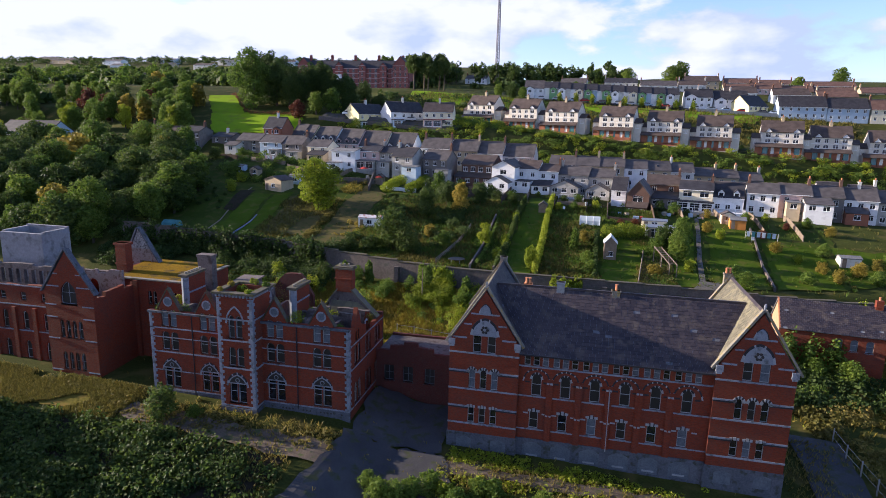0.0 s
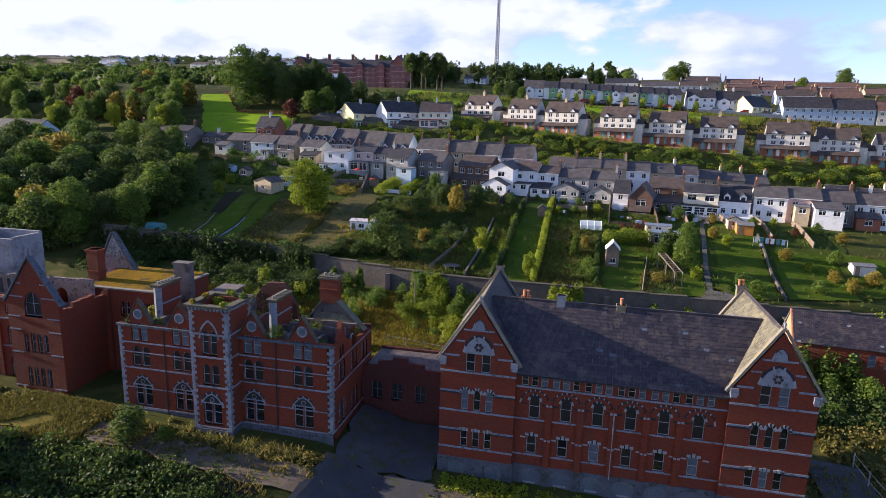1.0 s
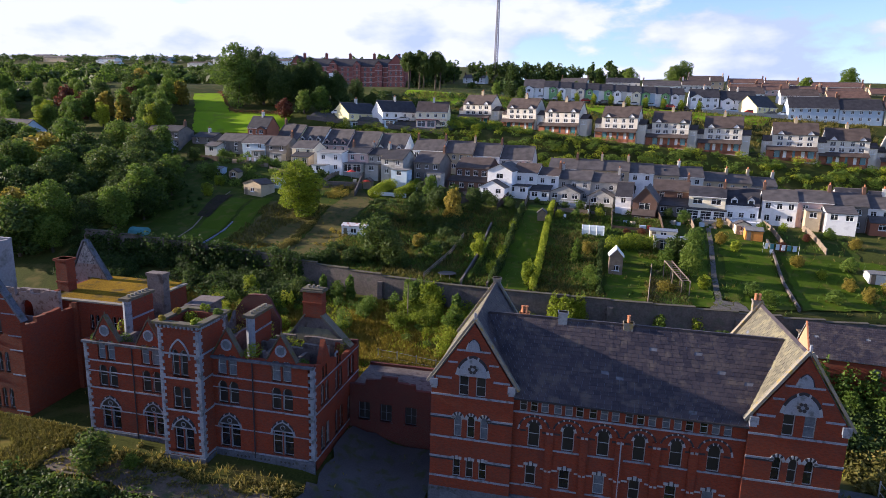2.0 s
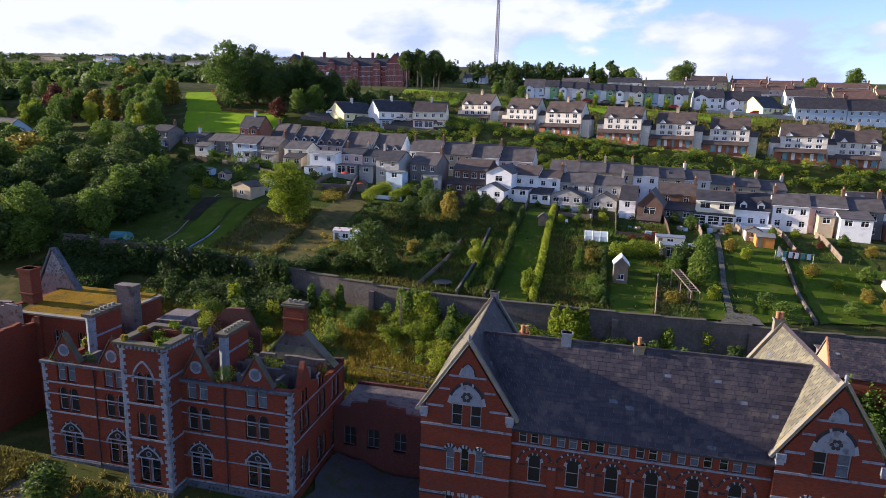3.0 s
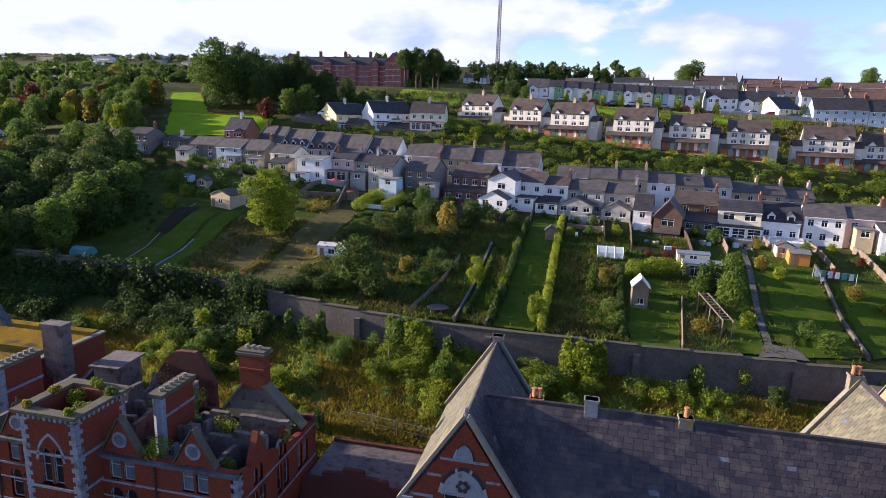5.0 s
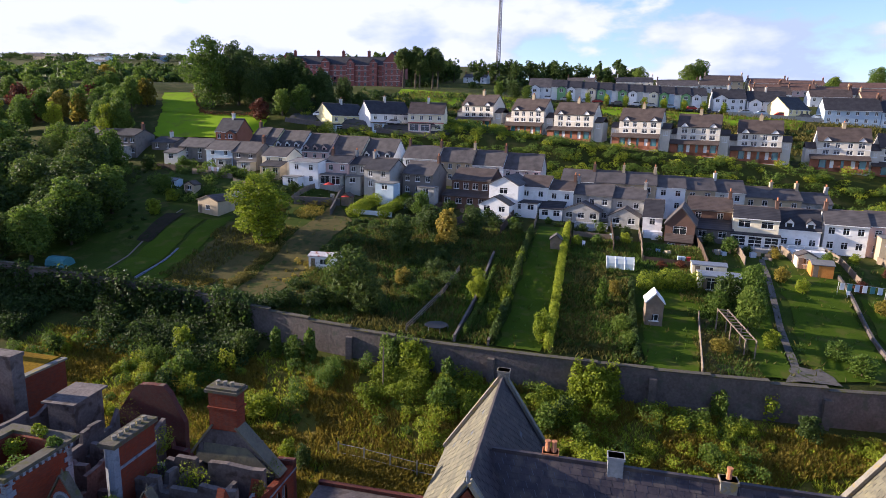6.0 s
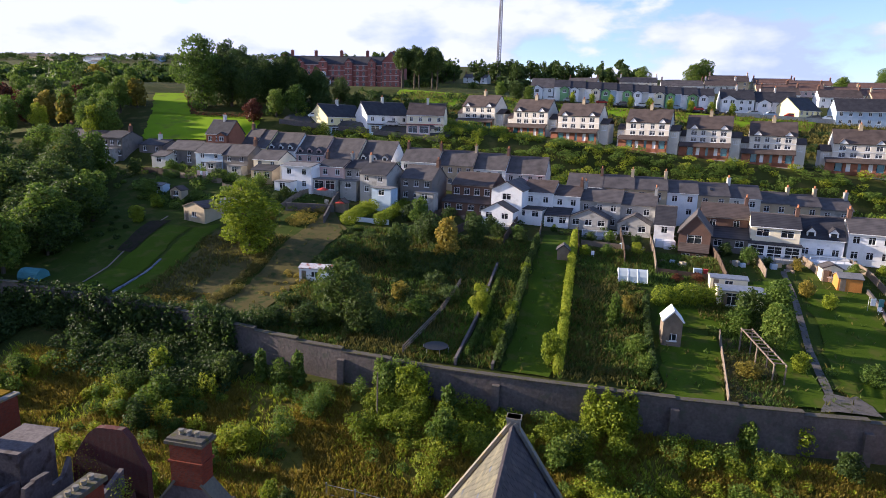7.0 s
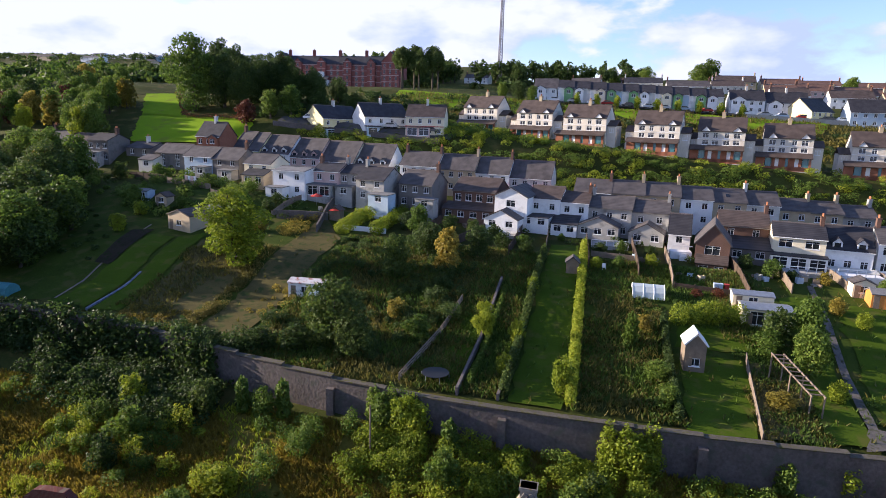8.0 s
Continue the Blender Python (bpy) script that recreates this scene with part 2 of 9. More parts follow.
def H(x, y):
    ys = y - (wall_y(x) - 40.0) * (1 - smooth(45, 75, y)) * smooth(5, 30, y)
    for (a, za, sa), (b, zb, sb) in zip(PROFILE, PROFILE[1:]):
        if ys < b or b == 4000:
            k = min(max((ys - a) / (b - a), 0.0), 1.0)
            break
    z = za + k * (zb - za) + (sa + k * (sb - sa)) * min(max(x, -75.0), 110.0)
    # the yard of the older building lies higher
    z += 1.7 * smooth(4, 12, -x) * (1 - smooth(10, 30, y))
    # the park lawn climbs from the lodge to the wood
    k = smooth(72, 86, -x) * (1 - smooth(140, 185, -x)) * smooth(106, 118, y) * (1 - smooth(190, 240, y))
    z = z * (1 - k) + k * (29.6 + 0.31 * min(max(y - 118, -10.0), 44.0))
    # the lane on the left climbs earlier
    z += 3.0 * smooth(20, 60, -x) * smooth(78, 92, y) * (1 - smooth(110, 118, y))
    # the upper estate on the right lies higher
    z += 6.0 * smooth(0, 70, x) * smooth(242, 320, y) * (1 - smooth(420, 600, y))
    # the far ridge on the left
    z += 7.0 * smooth(180, 420, -x) * smooth(480, 820, y)
    # beyond the estate the hill falls away
    z -= 30.0 * smooth(-130, 10, x) * smooth(440, 700, y)
    return z




def ground_mesh():
    xs = sorted({*np.arange(-1500, -200, 65.0), *np.arange(-200, 200, 4.0), *np.arange(200, 1500, 65.0)})
    ys = sorted({*np.arange(-300, -60, 20.0), *np.arange(-60, 39, 1.5), *np.arange(39, 42.5, 0.35), *np.arange(42.5, 250, 2.0), *np.arange(250, 800, 15.0), *np.arange(800, 3200, 120.0)})
    nx = len(xs)
    verts = [(x, y, H(x, y) + (0.08 * noise.noise(Vector((x * 0.13, y * 0.13, 0))) if y > 8 else 0.06 * noise.noise(Vector((x * 0.2, y * 0.2, 0))))) for y in ys for x in xs]
    faces = [(j * nx + i, j * nx + i + 1, (j + 1) * nx + i + 1, (j + 1) * nx + i) for j in range(len(ys) - 1) for i in range(nx - 1)]
    me = bpy.data.meshes.new("ground")
    me.from_pydata(verts, [], faces)
    me.polygons.foreach_set("use_smooth", [True] * len(faces))
    return me


# ---- building blocks ----
class MB:
    """Collects boxes and prisms for one mesh; m places what is added."""

    def __init__(self):
        self.v, self.f, self.m = [], [], Matrix()

    def add(self, vs, fs):
        k = len(self.v)
        self.v += [tuple(self.m @ Vector(p)) for p in vs]
        self.f += [tuple(i + k for i in q) for q in fs]
        return self

    def box(self, x0, y0, z0, x1, y1, z1):
        return self.add([(x, y, z) for z in (z0, z1) for y in (y0, y1) for x in (x0, x1)],
                        [(0, 2, 3, 1), (4, 5, 7, 6), (0, 1, 5, 4), (2, 6, 7, 3), (0, 4, 6, 2), (1, 3, 7, 5)])

    def prism(self, pts, y0, y1):
        """A polygon of (x, z) from y0 to y1, points anticlockwise seen from -y."""
        n = len(pts)
        vs = [(x, y0, z) for x, z in pts] + [(x, y1, z) for x, z in pts]
        return self.add(vs, [tuple(range(n)), tuple(range(2 * n - 1, n - 1, -1))] + [(i, i + n, (i + 1) % n + n, (i + 1) % n) for i in range(n)])

    def slab(self, a, b, c, d, t):
        """A four-cornered plate, its top at a b c d (anticlockwise from outside), t thick."""
        a, b, c, d = (Vector(p) for p in (a, b, c, d))
        n = (b - a).cross(d - a).normalized() * t
        return self.add([a, b, c, d, a - n, b - n, c - n, d - n], [(0, 1, 2, 3), (7, 6, 5, 4), (0, 4, 5, 1), (1, 5, 6, 2), (2, 6, 7, 3), (3, 7, 4, 0)])

    def rod(self, a, b, r, n=6, r2=None):
        a, b = Vector(a), Vector(b)
        q = (b - a).to_track_quat("Z", "Y").to_matrix()
        r2 = r if r2 is None else r2
        ring = [q @ Vector((math.cos(k * math.tau / n), math.sin(k * math.tau / n), 0)) for k in range(n)]
        return self.add([a + p * r for p in ring] + [b + p * r2 for p in ring],
                        [tuple(range(n - 1, -1, -1)), tuple(range(n, 2 * n))] + [(i, (i + 1) % n, (i + 1) % n + n, i + n) for i in range(n)])

    def mesh(self, name, mat, smooth=False):
        at, vs, ids = {}, [], []
        for p in self.v:
            key = (round(p[0], 4), round(p[1], 4), round(p[2], 4))
            if key not in at:
                at[key] = len(vs)
                vs.append(p)
            ids.append(at[key])
        faces = []
        for q in self.f:
            r = [ids[i] for i in q]
            r = [v for i, v in enumerate(r) if v != r[i - 1]]
            if len(r) > 2:
                faces.append(r)
        me = bpy.data.meshes.new(name)
        me.from_pydata(vs, [], faces)
        me.materials.append(mat)
        if smooth:
            me.polygons.foreach_set("use_smooth", [True] * len(faces))
        return me


def part(name, mb, mat, parent, label="", m=None, kind=""):
    ob = new(name, mb.mesh(name, mat) if isinstance(mb, MB) else mb)
    ob.parent = parent
    if m is not None:
        ob.matrix_basis = m
    return tagged(ob, label, kind=kind)


def thing(name, m, label, category, group=""):
    ob = new(name)
    ob.empty_display_size = 0.3
    ob.matrix_basis = m
    return tagged(ob, label, category, group)


class Pieces:
    """Collects boxes and prisms as single parts of a thing."""
    def __init__(self, name, mat, root):
        self.name, self.mat, self.root, self.m = name, mat, root, Matrix()

    def piece(self):
        mb = MB()
        mb.m = self.m
        return mb

    def box(self, *a):
        part(self.name, self.piece().box(*a), self.mat, self.root)
        return self

    def prism(self, *a):
        part(self.name, self.piece().prism(*a), self.mat, self.root)
        return self


def pointed(w, rise, n=5):
    """Half-heights of a pointed arch over a width w: (u, dz) from -w/2 to w/2."""
    r = (w * w / 4 + rise * rise) / w
    out = []
    for i in range(n + 1):
        u = -w / 2 + w / 2 * i / n
        out.append((u, math.sqrt(max(r * r - (r - w / 2 - u) ** 2, 0.0))))
    return out + [(-u, z) for u, z in out[-2::-1]]


def rounded(w, n=8):
    return [(-w / 2 * math.cos(math.pi * i / n), w / 2 * math.sin(math.pi * i / n)) for i in range(n + 1)]


def wall_panel(mb, u0, u1, z0, tops, holes, thick):
    """A wall facing -y, its face at y = 0: tops is a rising list of (u, z); holes are (uc, w, zbase, zspring, arch) with arch a list of (u, dz) or None."""
    def top(u):
        for (a, za), (b, zb) in zip(tops, tops[1:]):
            if u <= b + 1e-9:
                return za + (zb - za) * (u - a) / (b - a)
        return tops[-1][1]

    cuts = {u0, u1, *(a for a, _ in tops if u0 < a < u1)}
    for uc, w, zb, zs, arch in holes:
        cuts |= {uc - w / 2, uc + w / 2}
        if arch:
            cuts |= {uc + a for a, _ in arch}
    cuts = sorted(cuts)
    cuts = [c for i, c in enumerate(cuts) if i == 0 or c - cuts[i - 1] > 1e-5]

    def head(hole, u):
        uc, w, zb, zs, arch = hole
        if not arch:
            return zs
        d = u - uc
        for (a, za), (b, zb2) in zip(arch, arch[1:]):
            if d <= b + 1e-6:
                return zs + za + (zb2 - za) * (d - a) / (b - a)
        return zs

    for a, b in zip(cuts, cuts[1:]):
        mid = (a + b) / 2
        lo = (z0, z0)
        for hole in sorted((h for h in holes if abs(mid - h[0]) < h[1] / 2), key=lambda h: h[2]):
            mb.prism([(a, lo[0]), (b, lo[1]), (b, hole[2]), (a, hole[2])], 0, thick)
            lo = (head(hole, a), head(hole, b))
        ta, tb = top(a), top(b)
        if ta - lo[0] > 1e-4 or tb - lo[1] > 1e-4:
            mb.prism([(a, lo[0]), (b, lo[1]), (b, tb), (a, ta)], 0, thick)
    return mb


MESHES = {}


def cached(key, make):
    if key not in MESHES:
        MESHES[key] = make()
    return MESHES[key]


def outline(w, h, arch):
    """The opening's outline: (u, z), anticlockwise seen from -y."""
    pts = [(-w / 2, 0), (w / 2, 0)]
    return pts + ([(u, h + dz) for u, dz in arch[::-1]] if arch else [(w / 2, h), (-w / 2, h)])


def ring(mb, pts, grow, y0, y1):
    """A band along an outline, from the outline to grow outside it (or inside, if negative)."""
    n = len(pts)
    c = Vector((sum(p[0] for p in pts) / n, sum(p[1] for p in pts) / n))
    outer = []
    for i in range(n):
        p, q, r = Vector(pts[i - 1]), Vector(pts[i]), Vector(pts[(i + 1) % n])
        d1, d2 = (q - p), (r - q)
        d1 = d1.normalized() if d1.length > 1e-6 else Vector((0, 1))
        d2 = d2.normalized() if d2.length > 1e-6 else Vector((0, 1))
        n1, n2 = Vector((d1.y, -d1.x)), Vector((d2.y, -d2.x))
        b = (n1 + n2)
        b = b.normalized() if b.length > 1e-6 else n1
        outer.append(tuple(q + b * grow / max(0.5, b.dot(n1))))
    for i in range(n):
        j = (i + 1) % n
        quad = [pts[i], outer[i], outer[j], pts[j]] if grow > 0 else [outer[i], pts[i], pts[j], outer[j]]
        mb.prism(quad, y0, y1)
    return mb


def add_window(parent, m, w, h, arch, frame_mat, pane_mat, bars=1, sill_mat=None, mull=False, name="window", surround=None, broken=0.0):
    """A window in an opening whose lower middle is at the origin of m: frame with bars, a pane and a sill."""
    ak = (len(arch), round(max(z for _, z in arch), 3)) if arch else None
    t = 0.07 if w > 0.6 else 0.05

    def frame_mesh():
        mb = MB()
        ring(mb, outline(w, h, arch), -t, 0.10, 0.17)
        crown = h + (max(z for _, z in arch) if arch else 0)
        for k in range(bars):
            z = crown * (k + 1) / (bars + 1)
            mb.box(-w / 2 + t, 0.11, z - 0.03, w / 2 - t, 0.16, z + 0.03)
        if mull:
            mb.box(-0.04, 0.105, t, 0.04, 0.165, crown - t)
        return mb.mesh(name, frame_mat)

    ob = part(name, cached(("frame", name, w, h, ak, bars, mull, frame_mat.name), frame_mesh), None, parent, m=m)
    part("pane", cached(("pane", w, h, ak, pane_mat.name), lambda: MB().prism(outline(w, h, arch), 0.13, 0.145).mesh("pane", pane_mat)), None, ob)
    if sill_mat:
        part("sill", cached(("sill", w, sill_mat.name), lambda: MB().box(-w / 2 - 0.12, -0.10, -0.16, w / 2 + 0.12, 0.16, 0.0).mesh("sill", sill_mat)), None, ob)
    if surround:
        part("surround", cached(("sur", w, h, ak, surround.name), lambda: ring(MB(), outline(w, h, arch), 0.2, -0.05, 0.03).mesh("surround", surround)), None, ob)
    return ob


FACE = {"front": 0, "right": 90, "back": 180, "left": -90}


# ---- plants ----
def leaf_cloud(rng, blobs, n, size, flat=0.35):
    """Leaves on and in a set of blobs (centre, radii): quads in tufts with random turn."""
    vs, fs = [], []
    vols = [r[0] * r[1] + r[0] * r[2] for _, r in blobs]
    tot = sum(vols)
    for (c, r), vol in zip(blobs, vols):
        for _ in range(max(6, int(n * vol / tot))):
            d = Vector((rng.gauss(0, 1), rng.gauss(0, 1), rng.gauss(0, 1))).normalized()
            k = 1.0 - abs(rng.gauss(0, 0.16)) + rng.uniform(-0.02, 0.14)
            k *= 0.86 + 0.22 * noise.noise(Vector(c) * 0.7 + d * 2.1)
            p = Vector((c[0] + d.x * r[0] * k, c[1] + d.y * r[1] * k, c[2] + d.z * r[2] * k))
            nrm = (d + Vector((rng.gauss(-0.2, 0.75), rng.gauss(0, 0.75), rng.gauss(0.2, 0.7)))).normalized()
            q = nrm.to_track_quat("Z", "Y").to_matrix()
            s = size * rng.uniform(0.55, 1.35)
            a = rng.uniform(0, math.tau)
            ux, uy = q @ Vector((math.cos(a), math.sin(a), 0)), q @ Vector((-math.sin(a), math.cos(a), 0))
            i = len(vs)
            bend = nrm * s * flat
            vs += [tuple(p - ux * s - bend * 0.5), tuple(p - uy * s * 0.62), tuple(p + ux * s - bend * 0.5), tuple(p + uy * s * 0.62)]
            fs.append((i, i + 1, i + 2, i + 3))
    return vs, fs


def leaf_mesh(name, vs, fs, mat):
    me = bpy.data.meshes.new(name)
    me.from_pydata(vs, [], fs)
    me.materials.append(mat)
    return me


def broadleaf(seed, h, w, n, size, mat, bark, low=0.18, shape="round"):
    """A tree of height h and crown width w, as a prototype: an Empty with trunk and crown."""
    rng = random.Random(seed)
    root = thing("tree", Matrix(), "", "tree")
    tm = MB()
    tm.rod((0, 0, -0.8), (0, 0, h * 0.35), h * 0.028 + 0.05, 7, h * 0.02)
    tm.rod((0, 0, h * 0.35), (rng.uniform(-0.4, 0.4), rng.uniform(-0.4, 0.4), h * 0.8), h * 0.02, 6, 0.04)
    blobs = []
    cnt = 11 if shape != "column" else 8
    for i in range(cnt):
        k = (i + 0.5) / cnt
        z = h * (low + (0.93 - low) * k)
        if shape == "round":
            rad = w / 2 * math.sin(math.pi * (0.14 + 0.80 * k)) ** 0.7
        elif shape == "column":
            rad = w / 2 * (1 - 0.6 * abs(k - 0.42))
        else:
            rad = w / 2 * (1.02 - k) ** 0.8
        a = i * 2.4 + rng.uniform(-0.5, 0.5)
        off = rad * rng.uniform(0.3, 0.62)
        b = rad * rng.uniform(0.48, 0.72)
        c = (off * math.cos(a), off * math.sin(a), z)
        blobs.append((c, (b, b, min(b * rng.uniform(0.7, 0.95), h * 0.22))))
        tm.rod((0, 0, z * 0.7), c, h * 0.009, 5, 0.03)
    blobs.append(((0, 0, h * (0.5 + low / 2)), (w * 0.30, w * 0.30, h * (0.42 - low / 2))))
    part("trunk", tm, bark, root)
    part("crown", leaf_mesh("crown", *leaf_cloud(rng, blobs, n, size), mat), None, root)
    return root


def place_on(proto, x, y, s, turn, label, category="tree", group="", sz=None, dz=0.0):
    m = Matrix.Translation((x, y, H(x, y) + dz)) @ Matrix.Rotation(turn, 4, "Z") @ Matrix.Diagonal((s, s, sz or s, 1))
    ob = copy_thing(proto, Matrix())
    ob.matrix_basis = m
    return tagged(ob, label, category, group)


g = tagged(new("ground", ground_mesh()), "grassy hillside ground rising in banks", "ground", kind="structure")
g.data.materials.append(M_grass)


# ---- the long red-brick block with two gabled wings ----
def pot(mb, x, y, z, h=0.7, r=0.16):
    mb.rod((x, y, z), (x, y, z + h), r, 8, r * 0.8)
    mb.rod((x, y, z + h), (x, y, z + h + 0.1), r * 1.05, 8)


def gothic_head(mb_pale, mb_dark, uc, zs, w, arch, thick=0.34, n=9, y0=-0.04, every=2):
    """Voussoirs round an arch: pale stones and dark bricks in turn."""
    for k in range(n):
        i0, i1 = k / n * (len(arch) - 1), (k + 1) / n * (len(arch) - 1)
        def at(i):
            j = min(int(i), len(arch) - 2)
            f = i - j
            u = arch[j][0] + (arch[j + 1][0] - arch[j][0]) * f
            z = arch[j][1] + (arch[j + 1][1] - arch[j][1]) * f
            return Vector((u, z))
        a, b = at(i0), at(i1)
        c = Vector((0, -w * 0.1))
        oa, ob = a + (a - c).normalized() * thick, b + (b - c).normalized() * thick
        quad = [(uc + a.x, zs + a.y), (uc + b.x, zs + b.y), (uc + ob.x, zs + ob.y), (uc + oa.x, zs + oa.y)]
        (mb_pale if k % every == 0 else mb_dark).prism([quad[0], quad[1], quad[2], quad[3]][::-1], y0 - (0.02 if k % every == 0 else 0), 0.02 if y0 < 0.2 else 0.52)


def slates(mb, a, b, c, d, step=0.30, wide=0.50, seed=1, keep=None):
    """Courses of slates over a slope: a, b along the eaves, c, d along the ridge. keep(u, v) returns a list that takes single slates."""
    rng = random.Random(seed)
    a, b, c, d = (Vector(p) for p in (a, b, c, d))
    up = ((d - a) + (c - b)) / 2
    rows = int(up.length / step)
    n = (b - a).cross(d - a).normalized()
    for r in range(rows):
        v0, v1 = r / rows, (r + 1.12) / rows
        l0, r0 = a.lerp(d, v0), b.lerp(c, v0)
        l1, r1 = a.lerp(d, min(v1, 1)), b.lerp(c, min(v1, 1))
        cols = max(1, int((r0 - l0).length / wide))
        sh = 0.5 / cols if r % 2 else 0.0
        for k in range(cols):
            if rng.random() < 0.012:
                continue
            g = 0.02 / max(cols * wide, 1)
            u0, u1 = k / cols + sh + g, min((k + 1) / cols + sh - g, 1.0)
            if u0 >= u1:
                continue
            lift = 0.030 + rng.uniform(-0.006, 0.012)
            p = [l0.lerp(r0, u0) + n * lift, l0.lerp(r0, u1) + n * lift, l1.lerp(r1, u1) + n * 0.012, l1.lerp(r1, u0) + n * 0.012]
            tgt = keep(u0, v0) if keep else None
            (tgt if tgt is not None else mb).slab(*p, 0.02) if not isinstance(tgt, list) else tgt.append(MB().slab(*p, 0.02))


def wing(root, x0, x1, depth, seed):
    """One gabled wing of the block, its front at y = 0."""
    w = x1 - x0
    xc = (x0 + x1) / 2
    ap = 18.25
    tri = pointed(0.72, 0.42)
    big = pointed(2.7, 1.75, 7)
    small = pointed(1.15, 0.95, 5)
    # front wall with its openings
    holes = []
    F = []
    for du in (-0.78, 0.78):
        holes.append((xc + du, 0.9, 11.35, 13.25, None)); F.append((xc + du, 11.35, 0.9, 1.9, None, 1, True))
    for du in (-1.22, 0.0, 1.22):
        holes.append((xc + du, 0.72, 7.2, 9.0, tri)); F.append((xc + du, 7.2, 0.72, 1.8, tri, 1, True))
        holes.append((xc + du, 0.72, 3.15, 4.95, None)); F.append((xc + du, 3.15, 0.72, 1.8, None, 1, True))
    front = MB()
    wall_panel(front, x0, x1, 1.9, [(x0, 12.5), (xc, ap), (x1, 12.5)], holes, 0.5)
    # sides and back
    front.m = Matrix.Translation((x1, 0.5, 0)) @ pose(0, 0, 0, 0, 0, 90)
    wall_panel(front, 0, depth - 0.5, 1.9, [(0, 12.4), (depth - 0.5, 12.4)], [], 0.5)
    front.m = Matrix.Translation((x0, depth, 0)) @ pose(0, 0, 0, 0, 0, -90)
    side_holes = [(1.9 + 2.6 * k, 0.9, z, z + 1.9, None) for k in range(4) for z in (3.1, 7.1)]
    wall_panel(front, 0, depth - 0.5, 1.9, [(0, 12.4), (depth - 0.5, 12.4)], side_holes, 0.5)
    front.m = Matrix.Translation((x1, depth, 0)) @ pose(0, 0, 0, 0, 0, 180)
    wall_panel(front, 0.5, w - 0.5, -1, [(0, 12.5), (w / 2, ap), (w, 12.5)], [], 0.5)
    part("wall", front, M_brick, root)
    for i, (u, z, ww, hh, arch, bars, sill) in enumerate(F):
        add_window(root, Matrix.Translation((u, 0.08, z)), ww, hh, arch, M_frame, (M_glass, M_void, M_board, M_glass)[(i + seed) % 4], bars, M_stone)
    if x0 < 5:
        for u, ww, z, zs, _ in side_holes:
            add_window(root, Matrix.Translation((x0, depth, 0)) @ pose(0, 0, 0, 0, 0, -90) @ Matrix.Translation((u, 0.08, z)), ww, zs - z, None, M_frame, M_glass, 1, M_stone)
    # plinth of rubble stone with wide blocked arches
    pl = MB()
    arc = [(-0.85 + 1.7 * i / 6, 0.28 * math.sin(math.pi * i / 6)) for i in range(7)]
    wall_panel(pl, x0 - 0.12, x1 + 0.12, -2.5, [(x0 - 0.12, 1.9), (x1 + 0.12, 1.9)], [(xc - 1.9, 1.7, -0.1, 1.15, arc), (xc + 1.9, 1.7, -0.1, 1.15, arc)], 0.6)
    pl.box(x0 - 0.12, 0.6, -2.5, x0 + 0.4, depth, 1.9).box(x1 - 0.4, 0.6, -2.5, x1 + 0.12, depth, 1.9)
    pl.m = Matrix.Translation((0, -0.12, 0))
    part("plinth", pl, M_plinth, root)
    for du in (-1.9, 1.9):
        part("blocked_arch", cached(("blk", 1.7), lambda: MB().prism(outline(1.7, 1.25, arc), 0.2, 0.3).mesh("blocked_arch", M_board)), None, root, m=Matrix.Translation((xc + du, -0.12, -0.1)))
    # bands of pale stone
    for z in (3.02, 5.03, 7.08, 9.17, 11.25, 12.95):
        for a, b in ((x0 - 0.03, x0 + w * (0.30 if z not in (3.02, 7.08, 11.25) else 0.5)), (x1 - w * (0.30 if z not in (3.02, 7.08, 11.25) else 0.5), x1 + 0.03)):
            if z > 12.5:
                a, b = (a + 0.42, b - 0.4) if a < xc - w * 0.4 else (a + 0.4, b - 0.42)
            part("stone_band", MB().box(a, -0.06, z - 0.09, b, 0.04, z + 0.09), M_stone, root)
            if z in (5.03, 9.17):
                part("black_band", MB().box(a, -0.05, z - 0.26, b, 0.03, z - 0.12), M_black_brick, root)
    for z, f in ((14.5, 0.60), (15.7, 0.62)):
        hw = w / 2 * (ap - z) / (ap - 12.5) - 0.15
        for s in (-1, 1):
            if z < 15:
                part("stone_band", MB().box(*sorted((xc + s * hw * 0.62, xc + s * hw))[:1], -0.05, z - 0.08, sorted((xc + s * hw * 0.62, xc + s * hw))[1], 0.04, z + 0.08), M_stone, root)
        if z > 15:
            part("stone_band", MB().box(xc - hw, -0.05, z - 0.08, xc + hw, 0.04, z + 0.08), M_stone, root)
    # arch heads
    pale, dark = Pieces("arch_stone", M_voussoir, root), Pieces("arch_brick", M_black_brick, root)
    for du in (-1.22, 0.0, 1.22):
        gothic_head(pale, dark, xc + du, 9.0, 0.72, tri, 0.30, 7)
        pale.box(xc + du - 0.46, -0.06, 4.95, xc + du - 0.2, 0.03, 5.22).box(xc + du + 0.2, -0.06, 4.95, xc + du + 0.46, 0.03, 5.22).box(xc + du - 0.13, -0.08, 4.95, xc + du + 0.13, 0.03, 5.3)
        dark.box(xc + du - 0.2, -0.05, 4.95, xc + du + 0.2, 0.02, 5.2)
    gothic_head(pale, dark, xc, 13.3, 2.7, big, 0.26, 19, -0.03, 6)
    gothic_head(pale, dark, xc, 15.78, 1.15, small, 0.16, 7, -0.02, 7)
    ty = MB().prism(outline(2.6, 0.02, big), -0.10, 0.02)
    ty = part("tympanum", ty, M_stone, root, "carved grey stone tympanum", m=Matrix.Translation((xc, 0, 13.28)))
    ro = MB()
